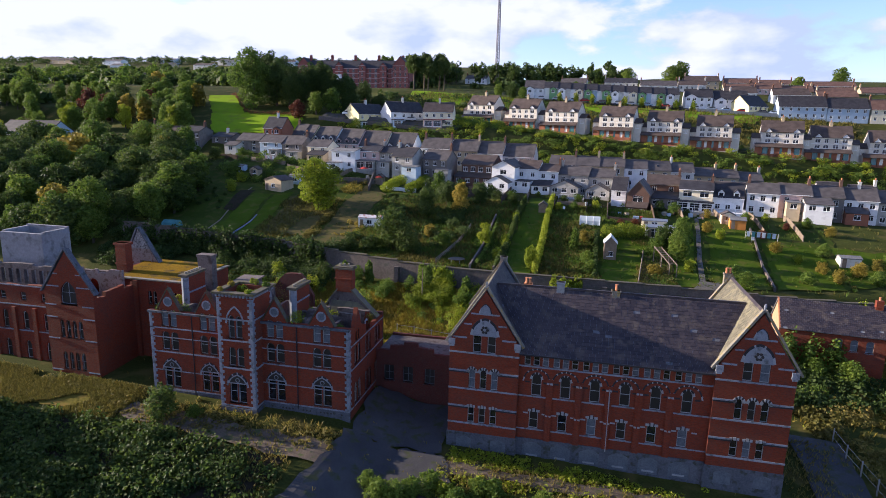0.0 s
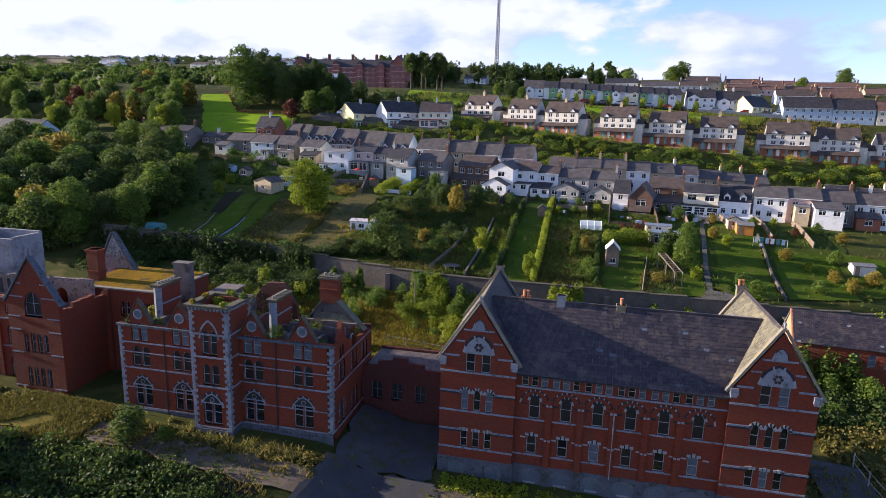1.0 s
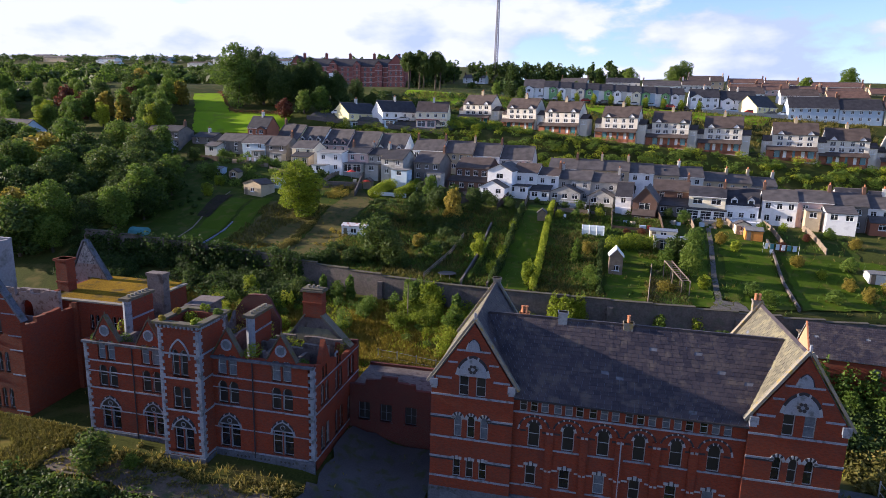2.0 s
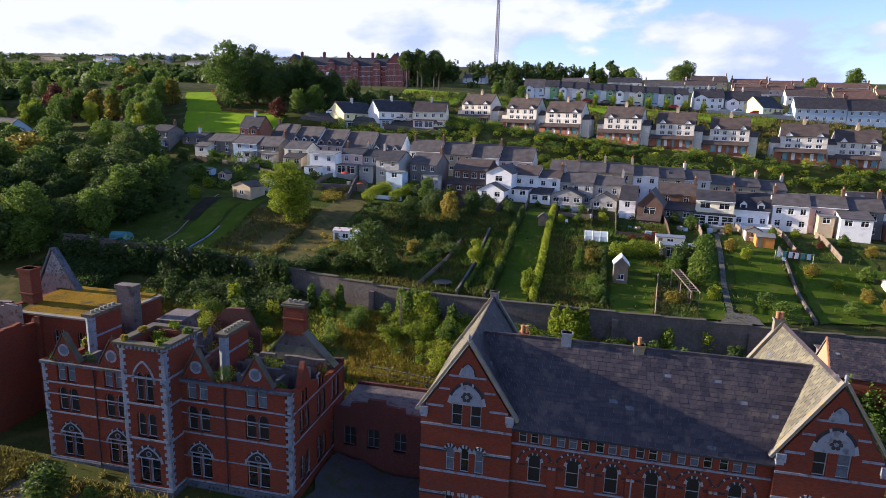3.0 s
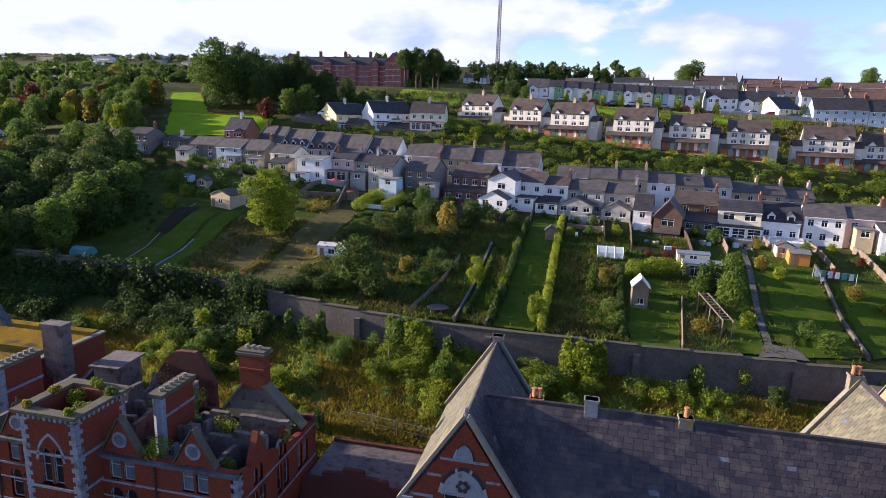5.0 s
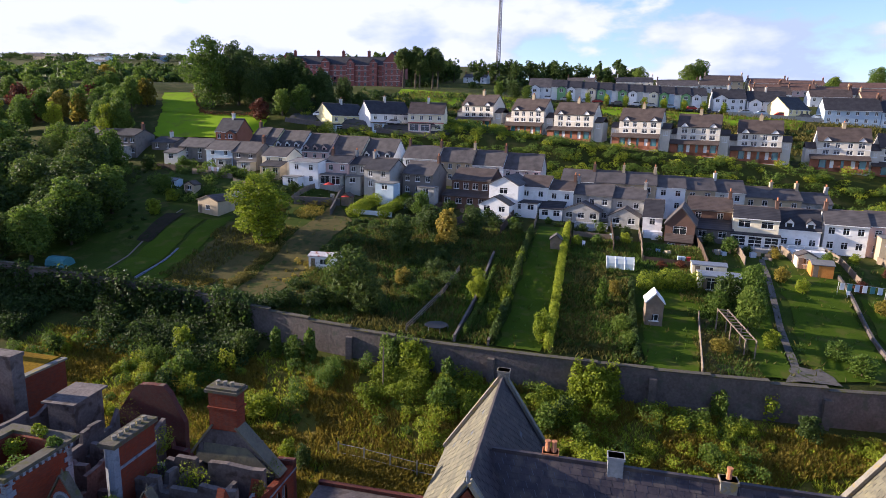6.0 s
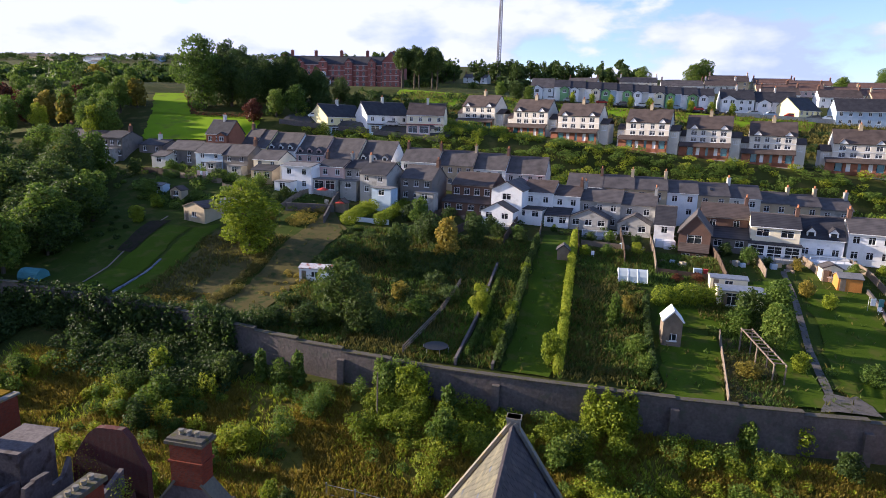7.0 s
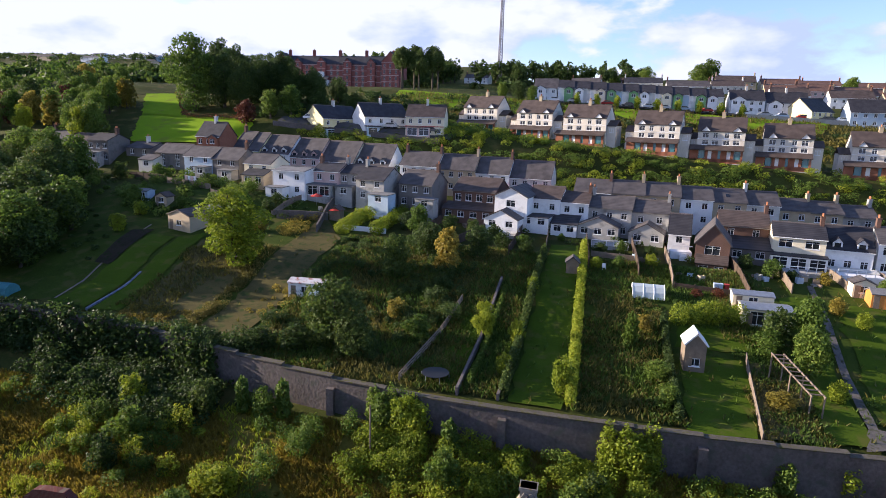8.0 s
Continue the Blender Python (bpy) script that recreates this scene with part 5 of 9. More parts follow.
def gable_roof(root, w, dep, h, rise, mat, over=0.3, name="roof", along=True, at=(0, 0)):
    """Two slabs over a plan w x dep; the ridge runs along x, or along y."""
    ox, oy = at
    mb = MB()
    mb.m = Matrix.Translation((ox, oy, 0))
    t = 0.16
    if along:
        s = rise / (dep / 2)
        mb.slab((-over * 0.5, -over, h - over * s + t), (w + over * 0.5, -over, h - over * s + t), (w + over * 0.5, dep / 2, h + rise + t), (-over * 0.5, dep / 2, h + rise + t), t)
        mb.slab((w + over * 0.5, dep + over, h - over * s + t), (-over * 0.5, dep + over, h - over * s + t), (-over * 0.5, dep / 2, h + rise + t), (w + over * 0.5, dep / 2, h + rise + t), t)
    else:
        s = rise / (w / 2)
        mb.slab((-over, dep + over, h - over * s + t), (-over, -over, h - over * s + t), (w / 2, -over, h + rise + t), (w / 2, dep + over, h + rise + t), t)
        mb.slab((w + over, -over, h - over * s + t), (w + over, dep + over, h - over * s + t), (w / 2, dep + over, h + rise + t), (w / 2, -over, h + rise + t), t)
    return part(name, mb, mat, root)


def shell(root, w, dep, h, rise, mat, holes, along=True, base=-3.0, name="wall", at=(0, 0), t=0.28):
    """Four walls of a plan w x dep with gables, openings in the front."""
    ox, oy = at
    mb = MB()
    T = Matrix.Translation((ox, oy, 0))
    gab = lambda n: [(0, h), (n / 2, h + rise), (n, h)]
    flat = lambda n: [(0, h), (n, h)]
    mb.m = T
    wall_panel(mb, 0, w, base, flat(w) if along else gab(w), holes, t)
    mb.m = T @ Matrix.Translation((w, dep, 0)) @ pose(0, 0, 0, 0, 0, 180)
    wall_panel(mb, 0, w, base, flat(w) if along else gab(w), [], t)
    for mm in (Matrix.Translation((w, t, 0)) @ pose(0, 0, 0, 0, 0, 90), Matrix.Translation((0, dep - t, 0)) @ pose(0, 0, 0, 0, 0, -90)):
        mb.m = T @ mm
        n = dep - 2 * t
        wall_panel(mb, 0, n, base, [(0, h + rise * 2 * t / dep), (n / 2, h + rise), (n, h + rise * 2 * t / dep)] if along else flat(n), [], t)
    return part(name, mb, mat, root)


def house(x, y, z, yaw, w, dep, h, rise, wall, roof, label, cols=2, floors=2, gable=False, chim="lr", group="", win=(1.0, 1.15), low=0.95, door=False, sky=0, dorm=0, ext=None, upper=None, frame=None):
    """A house with its front left corner at (x, y, z), turned by yaw; ext = (u, width, depth, height, wall, kind) stands before it."""
    root = thing("house", Matrix.Translation((x, y, z)) @ pose(0, 0, 0, 0, 0, yaw), label, "house", group)
    fh = (h - 0.2) / floors
    holes, spots = [], []
    for f in range(floors):
        for c in range(cols):
            u = w * (c + 0.5) / cols
            zz = low + fh * f
            if zz + win[1] > h - 0.1:
                zz = h - 0.12 - win[1]
            holes.append((u, win[0], zz, zz + win[1], None))
            spots.append((u, zz))
    shell(root, w, dep, h, rise, wall, holes, not gable)
    for u, zz in spots:
        far_window(root, Matrix.Translation((u, 0.06, zz)), *win, frame=frame)
    if upper:
        part("upper_storey", MB().box(-0.05, -0.06, h - fh - 0.1, w + 0.05, -0.03, h - fh + 0.1), upper, root)
    rf = gable_roof(root, w, dep, h, rise, roof, along=not gable)
    if not gable:
        s = rise / (dep / 2)
        part("gutter", MB().box(-0.1, -0.42, h - 0.3 * s - 0.02, w + 0.1, -0.3, h - 0.3 * s + 0.1), W_dark if wall in (W_grey, W_dark, W_brown, W_tan) else W_white, rf)
        part("ridge", MB().rod((-0.1, dep / 2, h + rise + 0.15), (w + 0.1, dep / 2, h + rise + 0.15), 0.13, 5), R_ridge, rf)
        if group == "long slate terrace":
            part("party_wall", MB().slab((-0.12, -0.3, h - 0.3 * s + 0.3), (0.12, -0.3, h - 0.3 * s + 0.3), (0.12, dep / 2, h + rise + 0.3), (-0.12, dep / 2, h + rise + 0.3), 0.25), R_dark, rf)
    top = h + rise
    if "l" in chim:
        chimney_stack(root, 0.35, dep / 2, top, mat=wall if wall in (W_grey, W_lightgrey, W_tan) else W_brown)
    if "r" in chim:
        chimney_stack(root, w - 0.35, dep / 2, top, mat=wall if wall in (W_grey, W_lightgrey, W_tan) else W_brown)
    if "m" in chim:
        chimney_stack(root, w / 2, dep / 2, top, mat=W_lightgrey)
    for k in range(sky):
        u = w * (k + 0.7) / (sky + 0.5)
        s = rise / (dep / 2)
        mm = Matrix.Translation((u, dep * 0.22, h + rise * 0.44 + 0.17)) @ pose(0, 0, 0, math.degrees(math.atan(s)), 0, 0)
        part("skylight", MB().box(-0.3, -0.45, 0, 0.3, 0.45, 0.07), M_pane_far, root, m=mm)
    for k in range(dorm):
        u = w * (k + 0.5) / dorm
        dw, dh = 1.3, 1.5
        d = part("dormer", MB().box(u - dw / 2, 0.25, h - 0.2, u + dw / 2, dep * 0.4, h + dh - 0.35).prism([(u - dw / 2, h + dh - 0.35), (u + dw / 2, h + dh - 0.35), (u, h + dh + 0.25)], 0.25, dep * 0.4), wall, root)
        mb = MB()
        mb.slab((u - dw / 2 - 0.2, dep * 0.42, h + dh - 0.5), (u - dw / 2 - 0.2, 0.05, h + dh - 0.5), (u, 0.05, h + dh + 0.35), (u, dep * 0.42, h + dh + 0.35), 0.1)
        mb.slab((u + dw / 2 + 0.2, 0.05, h + dh - 0.5), (u + dw / 2 + 0.2, dep * 0.42, h + dh - 0.5), (u, dep * 0.42, h + dh + 0.35), (u, 0.05, h + dh + 0.35), 0.1)
        part("dormer_roof", mb, roof, d)
        part("dormer_window", MB().box(u - 0.42, 0.2, h - 0.05, u + 0.42, 0.27, h + 0.95), M_pane_far, d)
    if ext:
        extension(root, *ext)
    if door:
        part("door", MB().box(w * 0.5 - 0.45, -0.05, 0, w * 0.5 + 0.45, 0.05, 2.05), M_door_brown, root)
    return root


def extension(root, u, w, d, h, wall, kind, roof=None):
    """A rear extension: flat, lean, gable or glazed."""
    at = (u, -d)
    n = max(1, int(w / 2.2))
    ww, wh = (1.3, 1.1) if kind != "glazed" else (w / n * 0.82, 1.8)
    zz = h - 0.25 - wh if kind != "glazed" else max(0.2, h - 0.25 - wh)
    holes = [(w * (k + 0.5) / n, ww, zz, zz + wh, None) for k in range(n)]
    if kind == "gable":
        rise = min(w * 0.28, 1.6)
        shell(root, w, d, h, rise, wall, holes, False, -3.0, "extension_wall", at)
        gable_roof(root, w, d, h, rise, roof or R_slate, 0.2, "extension_roof", False, at)
    else:
        mb = MB()
        mb.m = Matrix.Translation((u, -d, 0))
        wall_panel(mb, 0, w, -3.0, [(0, h), (w, h)], holes, 0.25)
        k = 1.0 if kind == "lean" else 0.0
        mb.m = Matrix.Translation((u + w, -d + 0.25, 0)) @ pose(0, 0, 0, 0, 0, 90)
        wall_panel(mb, 0, d - 0.25, -3.0, [(0, h), (d - 0.25, h + k)], [], 0.25)
        mb.m = Matrix.Translation((u, 0, 0)) @ pose(0, 0, 0, 0, 0, -90)
        wall_panel(mb, 0, d - 0.25, -3.0, [(0, h + k), (d - 0.25, h)], [], 0.25)
        part("extension_wall", mb, wall, root)
        r = MB().slab((u - 0.15, -d - 0.25, h + 0.08), (u + w + 0.15, -d - 0.25, h + 0.08), (u + w + 0.15, 0.0, h + k + 0.16), (u - 0.15, 0.0, h + k + 0.16), 0.14)
        part("extension_roof", r, roof or (R_flat if kind != "lean" else R_slate), root)
    for c, ww2, z0, z1, _ in holes:
        far_window(root, Matrix.Translation((u + c, -d + 0.06, z0)), round(ww2, 2), round(wh, 2))


def semi(x, y, z, yaw, w, label, sub=0):
    """A pair of tall semi-detached houses: three floors, brick ground floor with a tiled porch roof, gablets over the top windows."""
    root = thing("house_pair", Matrix.Translation((x, y, z)) @ pose(0, 0, 0, 0, 0, yaw), label, "house", "pairs of houses on the terrace")
    h, dep, rise = 7.0, 8.0, 3.2
    holes, spots = [], []
    for u in (w * 0.17, w * 0.38, w * 0.62, w * 0.83):
        for zz, hh in ((3.7, 1.05), (5.3, 1.2)):
            ww = 1.0 if (abs(u - w / 2) < w * 0.2 and zz > 5) else 1.4
            holes.append((u, ww, zz, zz + hh, None)); spots.append((u, zz, ww, hh))
    for u in (w * 0.12, w * 0.88):
        holes.append((u, 1.5, 0.4, 2.3, None)); spots.append((u, 0.4, 1.5, 1.9))
    shell(root, w, dep, h, rise, W_beige, holes, True, -3.0)
    for u, zz, ww, hh in spots:
        far_window(root, Matrix.Translation((u, 0.06, zz)), ww, hh)
    gable_roof(root, w, dep, h, rise, R_brown, 0.35)
    chimney_stack(root, w / 2, dep / 2, h + rise, 1.3, 0.8, 0.8, 2, W_tan)
    part("string_course", MB().box(-0.04, -0.07, 4.95, w + 0.04, -0.02, 5.07), W_white, root)
    for u in (w * 0.17, w * 0.83):
        g = part("gablet", MB().prism([(u - 1.0, h - 0.1), (u + 1.0, h - 0.1), (u, h + 0.95)], -0.32, 0.9), W_white, root)
        mb = MB()
        mb.slab((u - 1.2, 1.6, h - 0.22), (u - 1.2, -0.45, h - 0.22), (u, -0.45, h + 1.1), (u, 1.6, h + 1.1), 0.1)
        mb.slab((u + 1.2, -0.45, h - 0.22), (u + 1.2, 1.6, h - 0.22), (u, 1.6, h + 1.1), (u, -0.45, h + 1.1), 0.1)
        part("gablet_roof", mb, R_brown, g)
    # brick front of the ground floor under its own roof
    bw = MB()
    for a, b in ((-1.4, w * 0.05), (w * 0.2, w * 0.26), (w * 0.34, w * 0.47), (w * 0.53, w * 0.66), (w * 0.74, w * 0.8), (w * 0.95, w - 0.1)):
        bw.box(a, -1.25, -0.6, b, -1.0, 2.9)
    bw.box(-1.4, -1.25, -0.6, w - 0.1, -1.0, 0.4)
    part("porch_brick", bw, W_orange, root)
    part("porch_base", MB().box(-1.4, -1.3, -3.5, w - 0.1, 0.0, -0.6), W_grey, root)
    part("porch_roof", MB().slab((-1.6, -2.3, 2.5), (w + 0.1, -2.3, 2.5), (w + 0.1, 0.0, 3.6), (-1.6, 0.0, 3.6), 0.16), R_brown, root)
    for u in (w * 0.30, w * 0.70):
        part("door", MB().box(u - 0.45, -1.12, 0, u + 0.45, -1.05, 2.2), W_white, root)
    for u in (w * 0.125, w * 0.50, w * 0.875):
        part("porch_window", MB().box(u - w * 0.06, -1.12, 0.4, u + w * 0.06, -1.06, 2.4), M_teal_pane, root)
    # lower side wings
    for u0, u1 in ((-2.3, -0.02), (w + 0.02, w + 2.3)):
        sw = part("side_wing", MB().box(u0, 1.2, -3, u1, 6.5, 5.0), W_beige, root)
        part("side_wing_roof", MB().slab((u0 - 0.15, 0.9, 5.0), (u1 + 0.15, 0.9, 5.0), (u1 + 0.15, 3.8, 6.5), (u0 - 0.15, 3.8, 6.5), 0.14).slab((u1 + 0.15, 6.8, 5.0), (u0 - 0.15, 6.8, 5.0), (u0 - 0.15, 3.8, 6.5), (u1 + 0.15, 3.8, 6.5), 0.14), R_brown, sw)
        far_window(root, Matrix.Translation(((u0 + u1) / 2, 1.16, 3.3)), 1.1, 1.15)
    return root


# pairs on the upper terrace
PAIR = "beige rendered house pair with brown roof and brick porch"
semi(-28.7, 161.0, 34.6, -19, 10.7, PAIR, 1)
semi(-12.8, 155.0, 33.5, -18, 10.2, PAIR)
semi(-0.2, 151.5, 32.6, -17, 11.3, PAIR)
semi(17.5, 147.5, 31.4, -15, 10.8, PAIR)
semi(32.3, 146.0, 30.2, -12, 10.4, PAIR)
semi(47.0, 145.0, 29.1, -11, 10.2, PAIR)
semi(65.5, 144.0, 27.8, -10, 11.3, PAIR)
semi(79.2, 143.5, 26.6, -9, 10.6, PAIR)
semi(94.6, 142.6, 25.6, -9, 10.6, PAIR)
# three houses with gables to the lane
house(-60.8, 135.8, 32.3, 58, 12.5, 9, 5.0, 3.2, W_yellow, R_dark, "house with pale yellow gable end and dark roof", cols=4, chim="m", group="houses on the lane", win=(0.9, 1.1), upper=W_brown, ext=(0.4, 6, 1.2, 2.4, W_blue, "glazed", R_dark))
house(-50.1, 137.5, 33.1, 42, 12.5, 9, 5.0, 3.4, W_white, R_dark, "house with white gable end and dark slate roof", cols=4, chim="m", group="houses on the lane", win=(0.9, 1.1), upper=W_brown, ext=(0.4, 6, 1.2, 2.4, W_blue, "glazed", R_dark))
house(-39.4, 138.6, 33.4, 6, 9.9, 9, 5.0, 3.0, W_cream, R_brown, "cream rendered house with brown tiled roof", cols=4, chim="m", group="houses on the lane", win=(0.9, 1.1), upper=W_red, ext=(0.4, 6, 1.2, 2.4, W_pink, "glazed", R_dark))
# long slate-roofed terrace
LONG = "long slate terrace"
house(-80.0, 124.0, 24.2, -9, 4.2, 10, 5.2, 3.9, W_cream, R_slate, "cream end-of-terrace house with broad slate roof", cols=2, chim="l", group=LONG)
house(-76.0, 123.6, 23.8, -8, 3.8, 10, 5.2, 4.1, W_yellow, R_slate, "pale yellow terrace house with broad slate roof", cols=2, chim="", group=LONG)
house(-72.4, 123.6, 23.3, -8, 8.4, 10, 5.2, 4.2, W_white, R_slate, "white terrace house with slate roof and small dormers", cols=3, chim="", group=LONG, dorm=3)
house(-64.2, 123.2, 22.7, -8, 8.2, 10, 5.2, 4.3, W_pink, R_slate, "pink terrace house with broad slate roof", cols=3, chim="", group=LONG, dorm=3)
house(-56.2, 122.8, 22.1, -8, 9.2, 10, 5.2, 4.5, W_cream, R_slate, "cream terrace house with broad slate roof", cols=4, chim="", group=LONG)
house(-47.1, 122.4, 21.6, -8, 8.8, 10, 5.2, 4.7, W_white, R_slate, "white end-of-terrace house with slate roof and dormers", cols=4, chim="", group=LONG, dorm=3)
ROW = "slate terrace"
house(-34.8, 119.0, 22.3, -6, 9.0, 7.5, 5.2, 2.8, W_white, R_slate, "white terrace house with slate roof and chimney", cols=4, chim="lr", group=ROW)
house(-26.0, 118.8, 21.9, -6, 8.7, 7.5, 5.2, 3.0, W_tan, R_slate, "tan terrace house with slate roof and chimneys", cols=4, chim="r", group=ROW)
house(-17.4, 118.6, 21.4, -7, 7.7, 7.5, 5.2, 3.2, W_white, R_slate, "white terrace house with slate roof and chimney", cols=3, chim="r", group=ROW)
house(-9.7, 118.4, 20.8, -6, 9.0, 7.5, 5.2, 3.4, W_lightgrey, R_slate, "grey end house of a terrace with slate roof", cols=4, group=ROW, chim="")
# terrace behind the front row
BACK = "terrace behind the front row"
house(4.4, 106.5, 19.7, -6, 6.9, 7, 5.2, 2.1, W_red, R_slate, "red painted terrace house with slate roof", cols=2, chim="r", group=BACK)
house(11.3, 106.0, 19.8, -3, 6.2, 7, 5.2, 2.1, W_tan, R_slate, "tan terrace house with slate roof", cols=2, chim="r", group=BACK)
house(17.5, 106.0, 19.8, -3, 6.4, 7, 5.2, 2.0, W_tan, R_slate, "tan end-of-terrace house with slate roof", cols=2, chim="r", group=BACK)
house(24.0, 106.0, 19.4, -1, 5.7, 7, 5.2, 2.0, W_white, R_slate, "white terrace house with slate roof", cols=2, chim="", group=BACK)
house(29.7, 106.3, 19.2, 2, 5.9, 7, 5.2, 2.0, W_tan, R_slate, "tan stone terrace house with slate roof", cols=2, chim="", group=BACK, sky=1)
house(35.6, 107.0, 18.9, 1, 5.8, 7, 5.2, 2.1, W_lightgrey, R_slate, "pale grey terrace house with slate roof", cols=2, chim="l", group=BACK)
house(41.6, 108.5, 18.1, 1, 5.4, 7, 5.2, 1.7, W_tan, R_slate, "tan stone terrace house with slate roof", cols=2, chim="", group=BACK)
house(47.1, 109.0, 17.8, 1, 5.6, 7, 5.2, 1.7, W_tan, R_slate, "tan brick terrace house with slate roof", cols=2, chim="lr", group=BACK)
house(52.7, 109.5, 17.3, 1, 5.8, 7, 5.2, 1.7, W_grey, R_slate, "grey end-of-terrace house with slate roof", cols=2, chim="r", group=BACK)
house(70.5, 106.0, 17.0, -6, 5.4, 7, 3.6, 2.2, W_white, R_dark, "white bungalow with dark roof and dormer", floors=1, cols=2, chim="", dorm=1)
house(77.5, 105.6, 16.6, -6, 6.0, 7, 3.6, 2.2, W_lightgrey, R_dark, "pale bungalow with dark roof and dormer", floors=1, cols=2, chim="r", dorm=1)
# front row, seen from the gardens
house(-18.5, 101.0, 18.0, -9, 8.6, 9, 6.5, 2.1, W_brown, R_brown, "brown brick pair of houses with veranda roof", cols=4, chim="", win=(1.2, 1.3), low=1.4, ext=(-0.9, 10.0, 3.2, 3.2, W_brown, "lean", R_brown))
house(-9.6, 96.0, 17.7, -9, 6.1, 10, 6.7, 1.6, W_white, R_slate, "white gable-fronted house with glazed garden room", gable=True, cols=1, chim="", win=(1.7, 1.2), low=1.6, ext=(-0.7, 6.2, 3.8, 3.0, W_white, "gable"))
house(-3.8, 100.0, 17.3, -9, 6.0, 8, 6.6, 1.9, W_white, R_brown, "white house with brown roof and flat-roofed extension", cols=2, chim="", low=1.4, ext=(-0.3, 5.2, 4.4, 3.7, W_white, "flat", R_dark))
house(2.1, 99.6, 17.2, -7, 5.2, 8, 6.3, 1.5, W_white, R_brown, "white terrace house with dark felted extension", cols=2, chim="r", low=1.4, ext=(-0.7, 4.6, 4.6, 2.9, W_white, "lean", R_dark))
house(7.2, 99.4, 17.5, -9, 7.7, 8, 5.4, 1.8, W_grey, R_slate, "grey pebble-dashed house with gabled extension", cols=3, chim="l", ext=(-0.9, 7.0, 4.6, 2.6, W_grey, "gable"))
house(14.9, 98.8, 17.2, -9, 6.3, 8, 5.4, 1.7, W_grey, R_slate, "grey house with gabled rear extension", cols=2, chim="r", ext=(0.1, 5.8, 4.6, 2.4, W_grey, "gable"))
house(20.4, 91.0, 15.7, -8, 3.4, 9, 4.6, 2.7, W_white, R_dark, "narrow white house with steep dark roof", cols=1, chim="", ext=(0.0, 3.0, 3.0, 1.6, W_white, "flat"))
house(23.6, 84.5, 15.0, -11, 4.9, 9, 5.3, 2.9, W_brown, R_slate, "brown brick gable-fronted house with garden porch", gable=True, cols=1, chim="", win=(2.2, 1.4), ext=(0.3, 4.4, 2.0, 2.4, W_brown, "lean", R_brown))
house(28.6, 94.0, 17.0, -8, 7.6, 8, 4.9, 1.9, W_brown, R_brown, "dark brick house with brown roof and long lean-to", cols=2, chim="r", ext=(1.0, 6.6, 6.2, 2.2, W_dark, "lean", R_dark))
house(35.3, 87.6, 16.7, -10, 7.2, 8, 4.9, 1.6, W_cream, R_dark, "white house with wide upper windows and conservatory", cols=2, chim="r", win=(1.9, 1.2), ext=(-0.2, 7.6, 2.0, 2.3, W_white, "glazed", R_dark))
house(42.7, 87.5, 16.5, -10, 6.4, 8.5, 3.7, 3.0, W_white, R_dark, "white house with two roof dormers and terrace", floors=1, cols=3, chim="", dorm=2, ext=(0.0, 6.8, 2.2, 0.9, W_white, "flat", W_lightgrey))
house(49.7, 87.0, 16.4, -9, 6.4, 8, 5.1, 1.9, W_white, R_slate, "tall white gabled house with slate roof", cols=3, chim="l", win=(1.0, 1.2))
house(56.2, 87.0, 16.2, -9, 6.4, 8, 5.4, 1.9, W_pink, R_slate, "pinkish-grey house with tan extension", cols=2, chim="r", ext=(1.3, 2.6, 3.4, 4.0, W_tan, "flat"))
house(62.7, 86.8, 16.0, -9, 6.2, 8, 5.4, 2.0, W_dark, R_slate, "dark rendered house with white rear extension", cols=2, chim="r", ext=(-1.8, 5.2, 5.6, 4.2, W_white, "lean", R_slate))
house(69.0, 86.4, 15.8, -9, 6.4, 8, 5.2, 2.2, W_white, R_slate, "white house with slate roof and brick porch", cols=3, chim="m", ext=(0.2, 4.2, 2.6, 2.6, W_orange, "lean"))
house(75.6, 86.0, 15.5, -9, 6.4, 8, 5.2, 2.2, W_grey, R_slate, "grey house with slate roof and chimney", cols=3, chim="m")
house(-36.6, 96.0, 21.6, -10, 6.1, 8, 4.5, 2.1, W_grey, R_dark, "grey pebble-dashed house with dark slate roof", cols=2, chim="l", ext=(4.4, 4.2, 3.0, 2.2, W_blue, "flat"))
house(-28.6, 98.0, 20.7, -10, 7.0, 7.5, 4.8, 2.3, W_dark, R_slate, "dark rendered house with slate roof", cols=3, chim="r", ext=(4.6, 3.8, 2.4, 2.4, W_grey, "flat"))
# small houses along the lane
house(-123.0, 111.0, 26.6, -1, 6.6, 7, 3.8, 1.8, W_dark, R_slate, "dark stone cottage with slate roof", cols=2, chim="l", floors=1)
house(-115.1, 109.6, 26.2, -1, 5.6, 7, 3.6, 2.0, W_grey, R_brown, "low grey cottage with brown roof", cols=2, chim="", floors=1)
house(-108.2, 108.3, 25.4, -2, 5.8, 7, 5.2, 1.4, W_dark, R_dark, "old grey stone house with dark windows", cols=3, chim="r", floors=2, ext=(-0.6, 5.0, 2.0, 2.6, W_grey, "flat"))
house(-100.4, 111.5, 24.6, -4, 7.0, 7, 4.4, 1.2, W_dark, R_dark, "dark rendered house with low roof", cols=2, chim="m")
house(-89.7, 108.0, 24.7, -4, 7.9, 7, 3.8, 1.8, W_dark, R_slate, "dark brick house with slate roof", cols=2, chim="", ext=(-2.2, 4.0, 3.0, 2.2, W_lightgrey, "lean"))
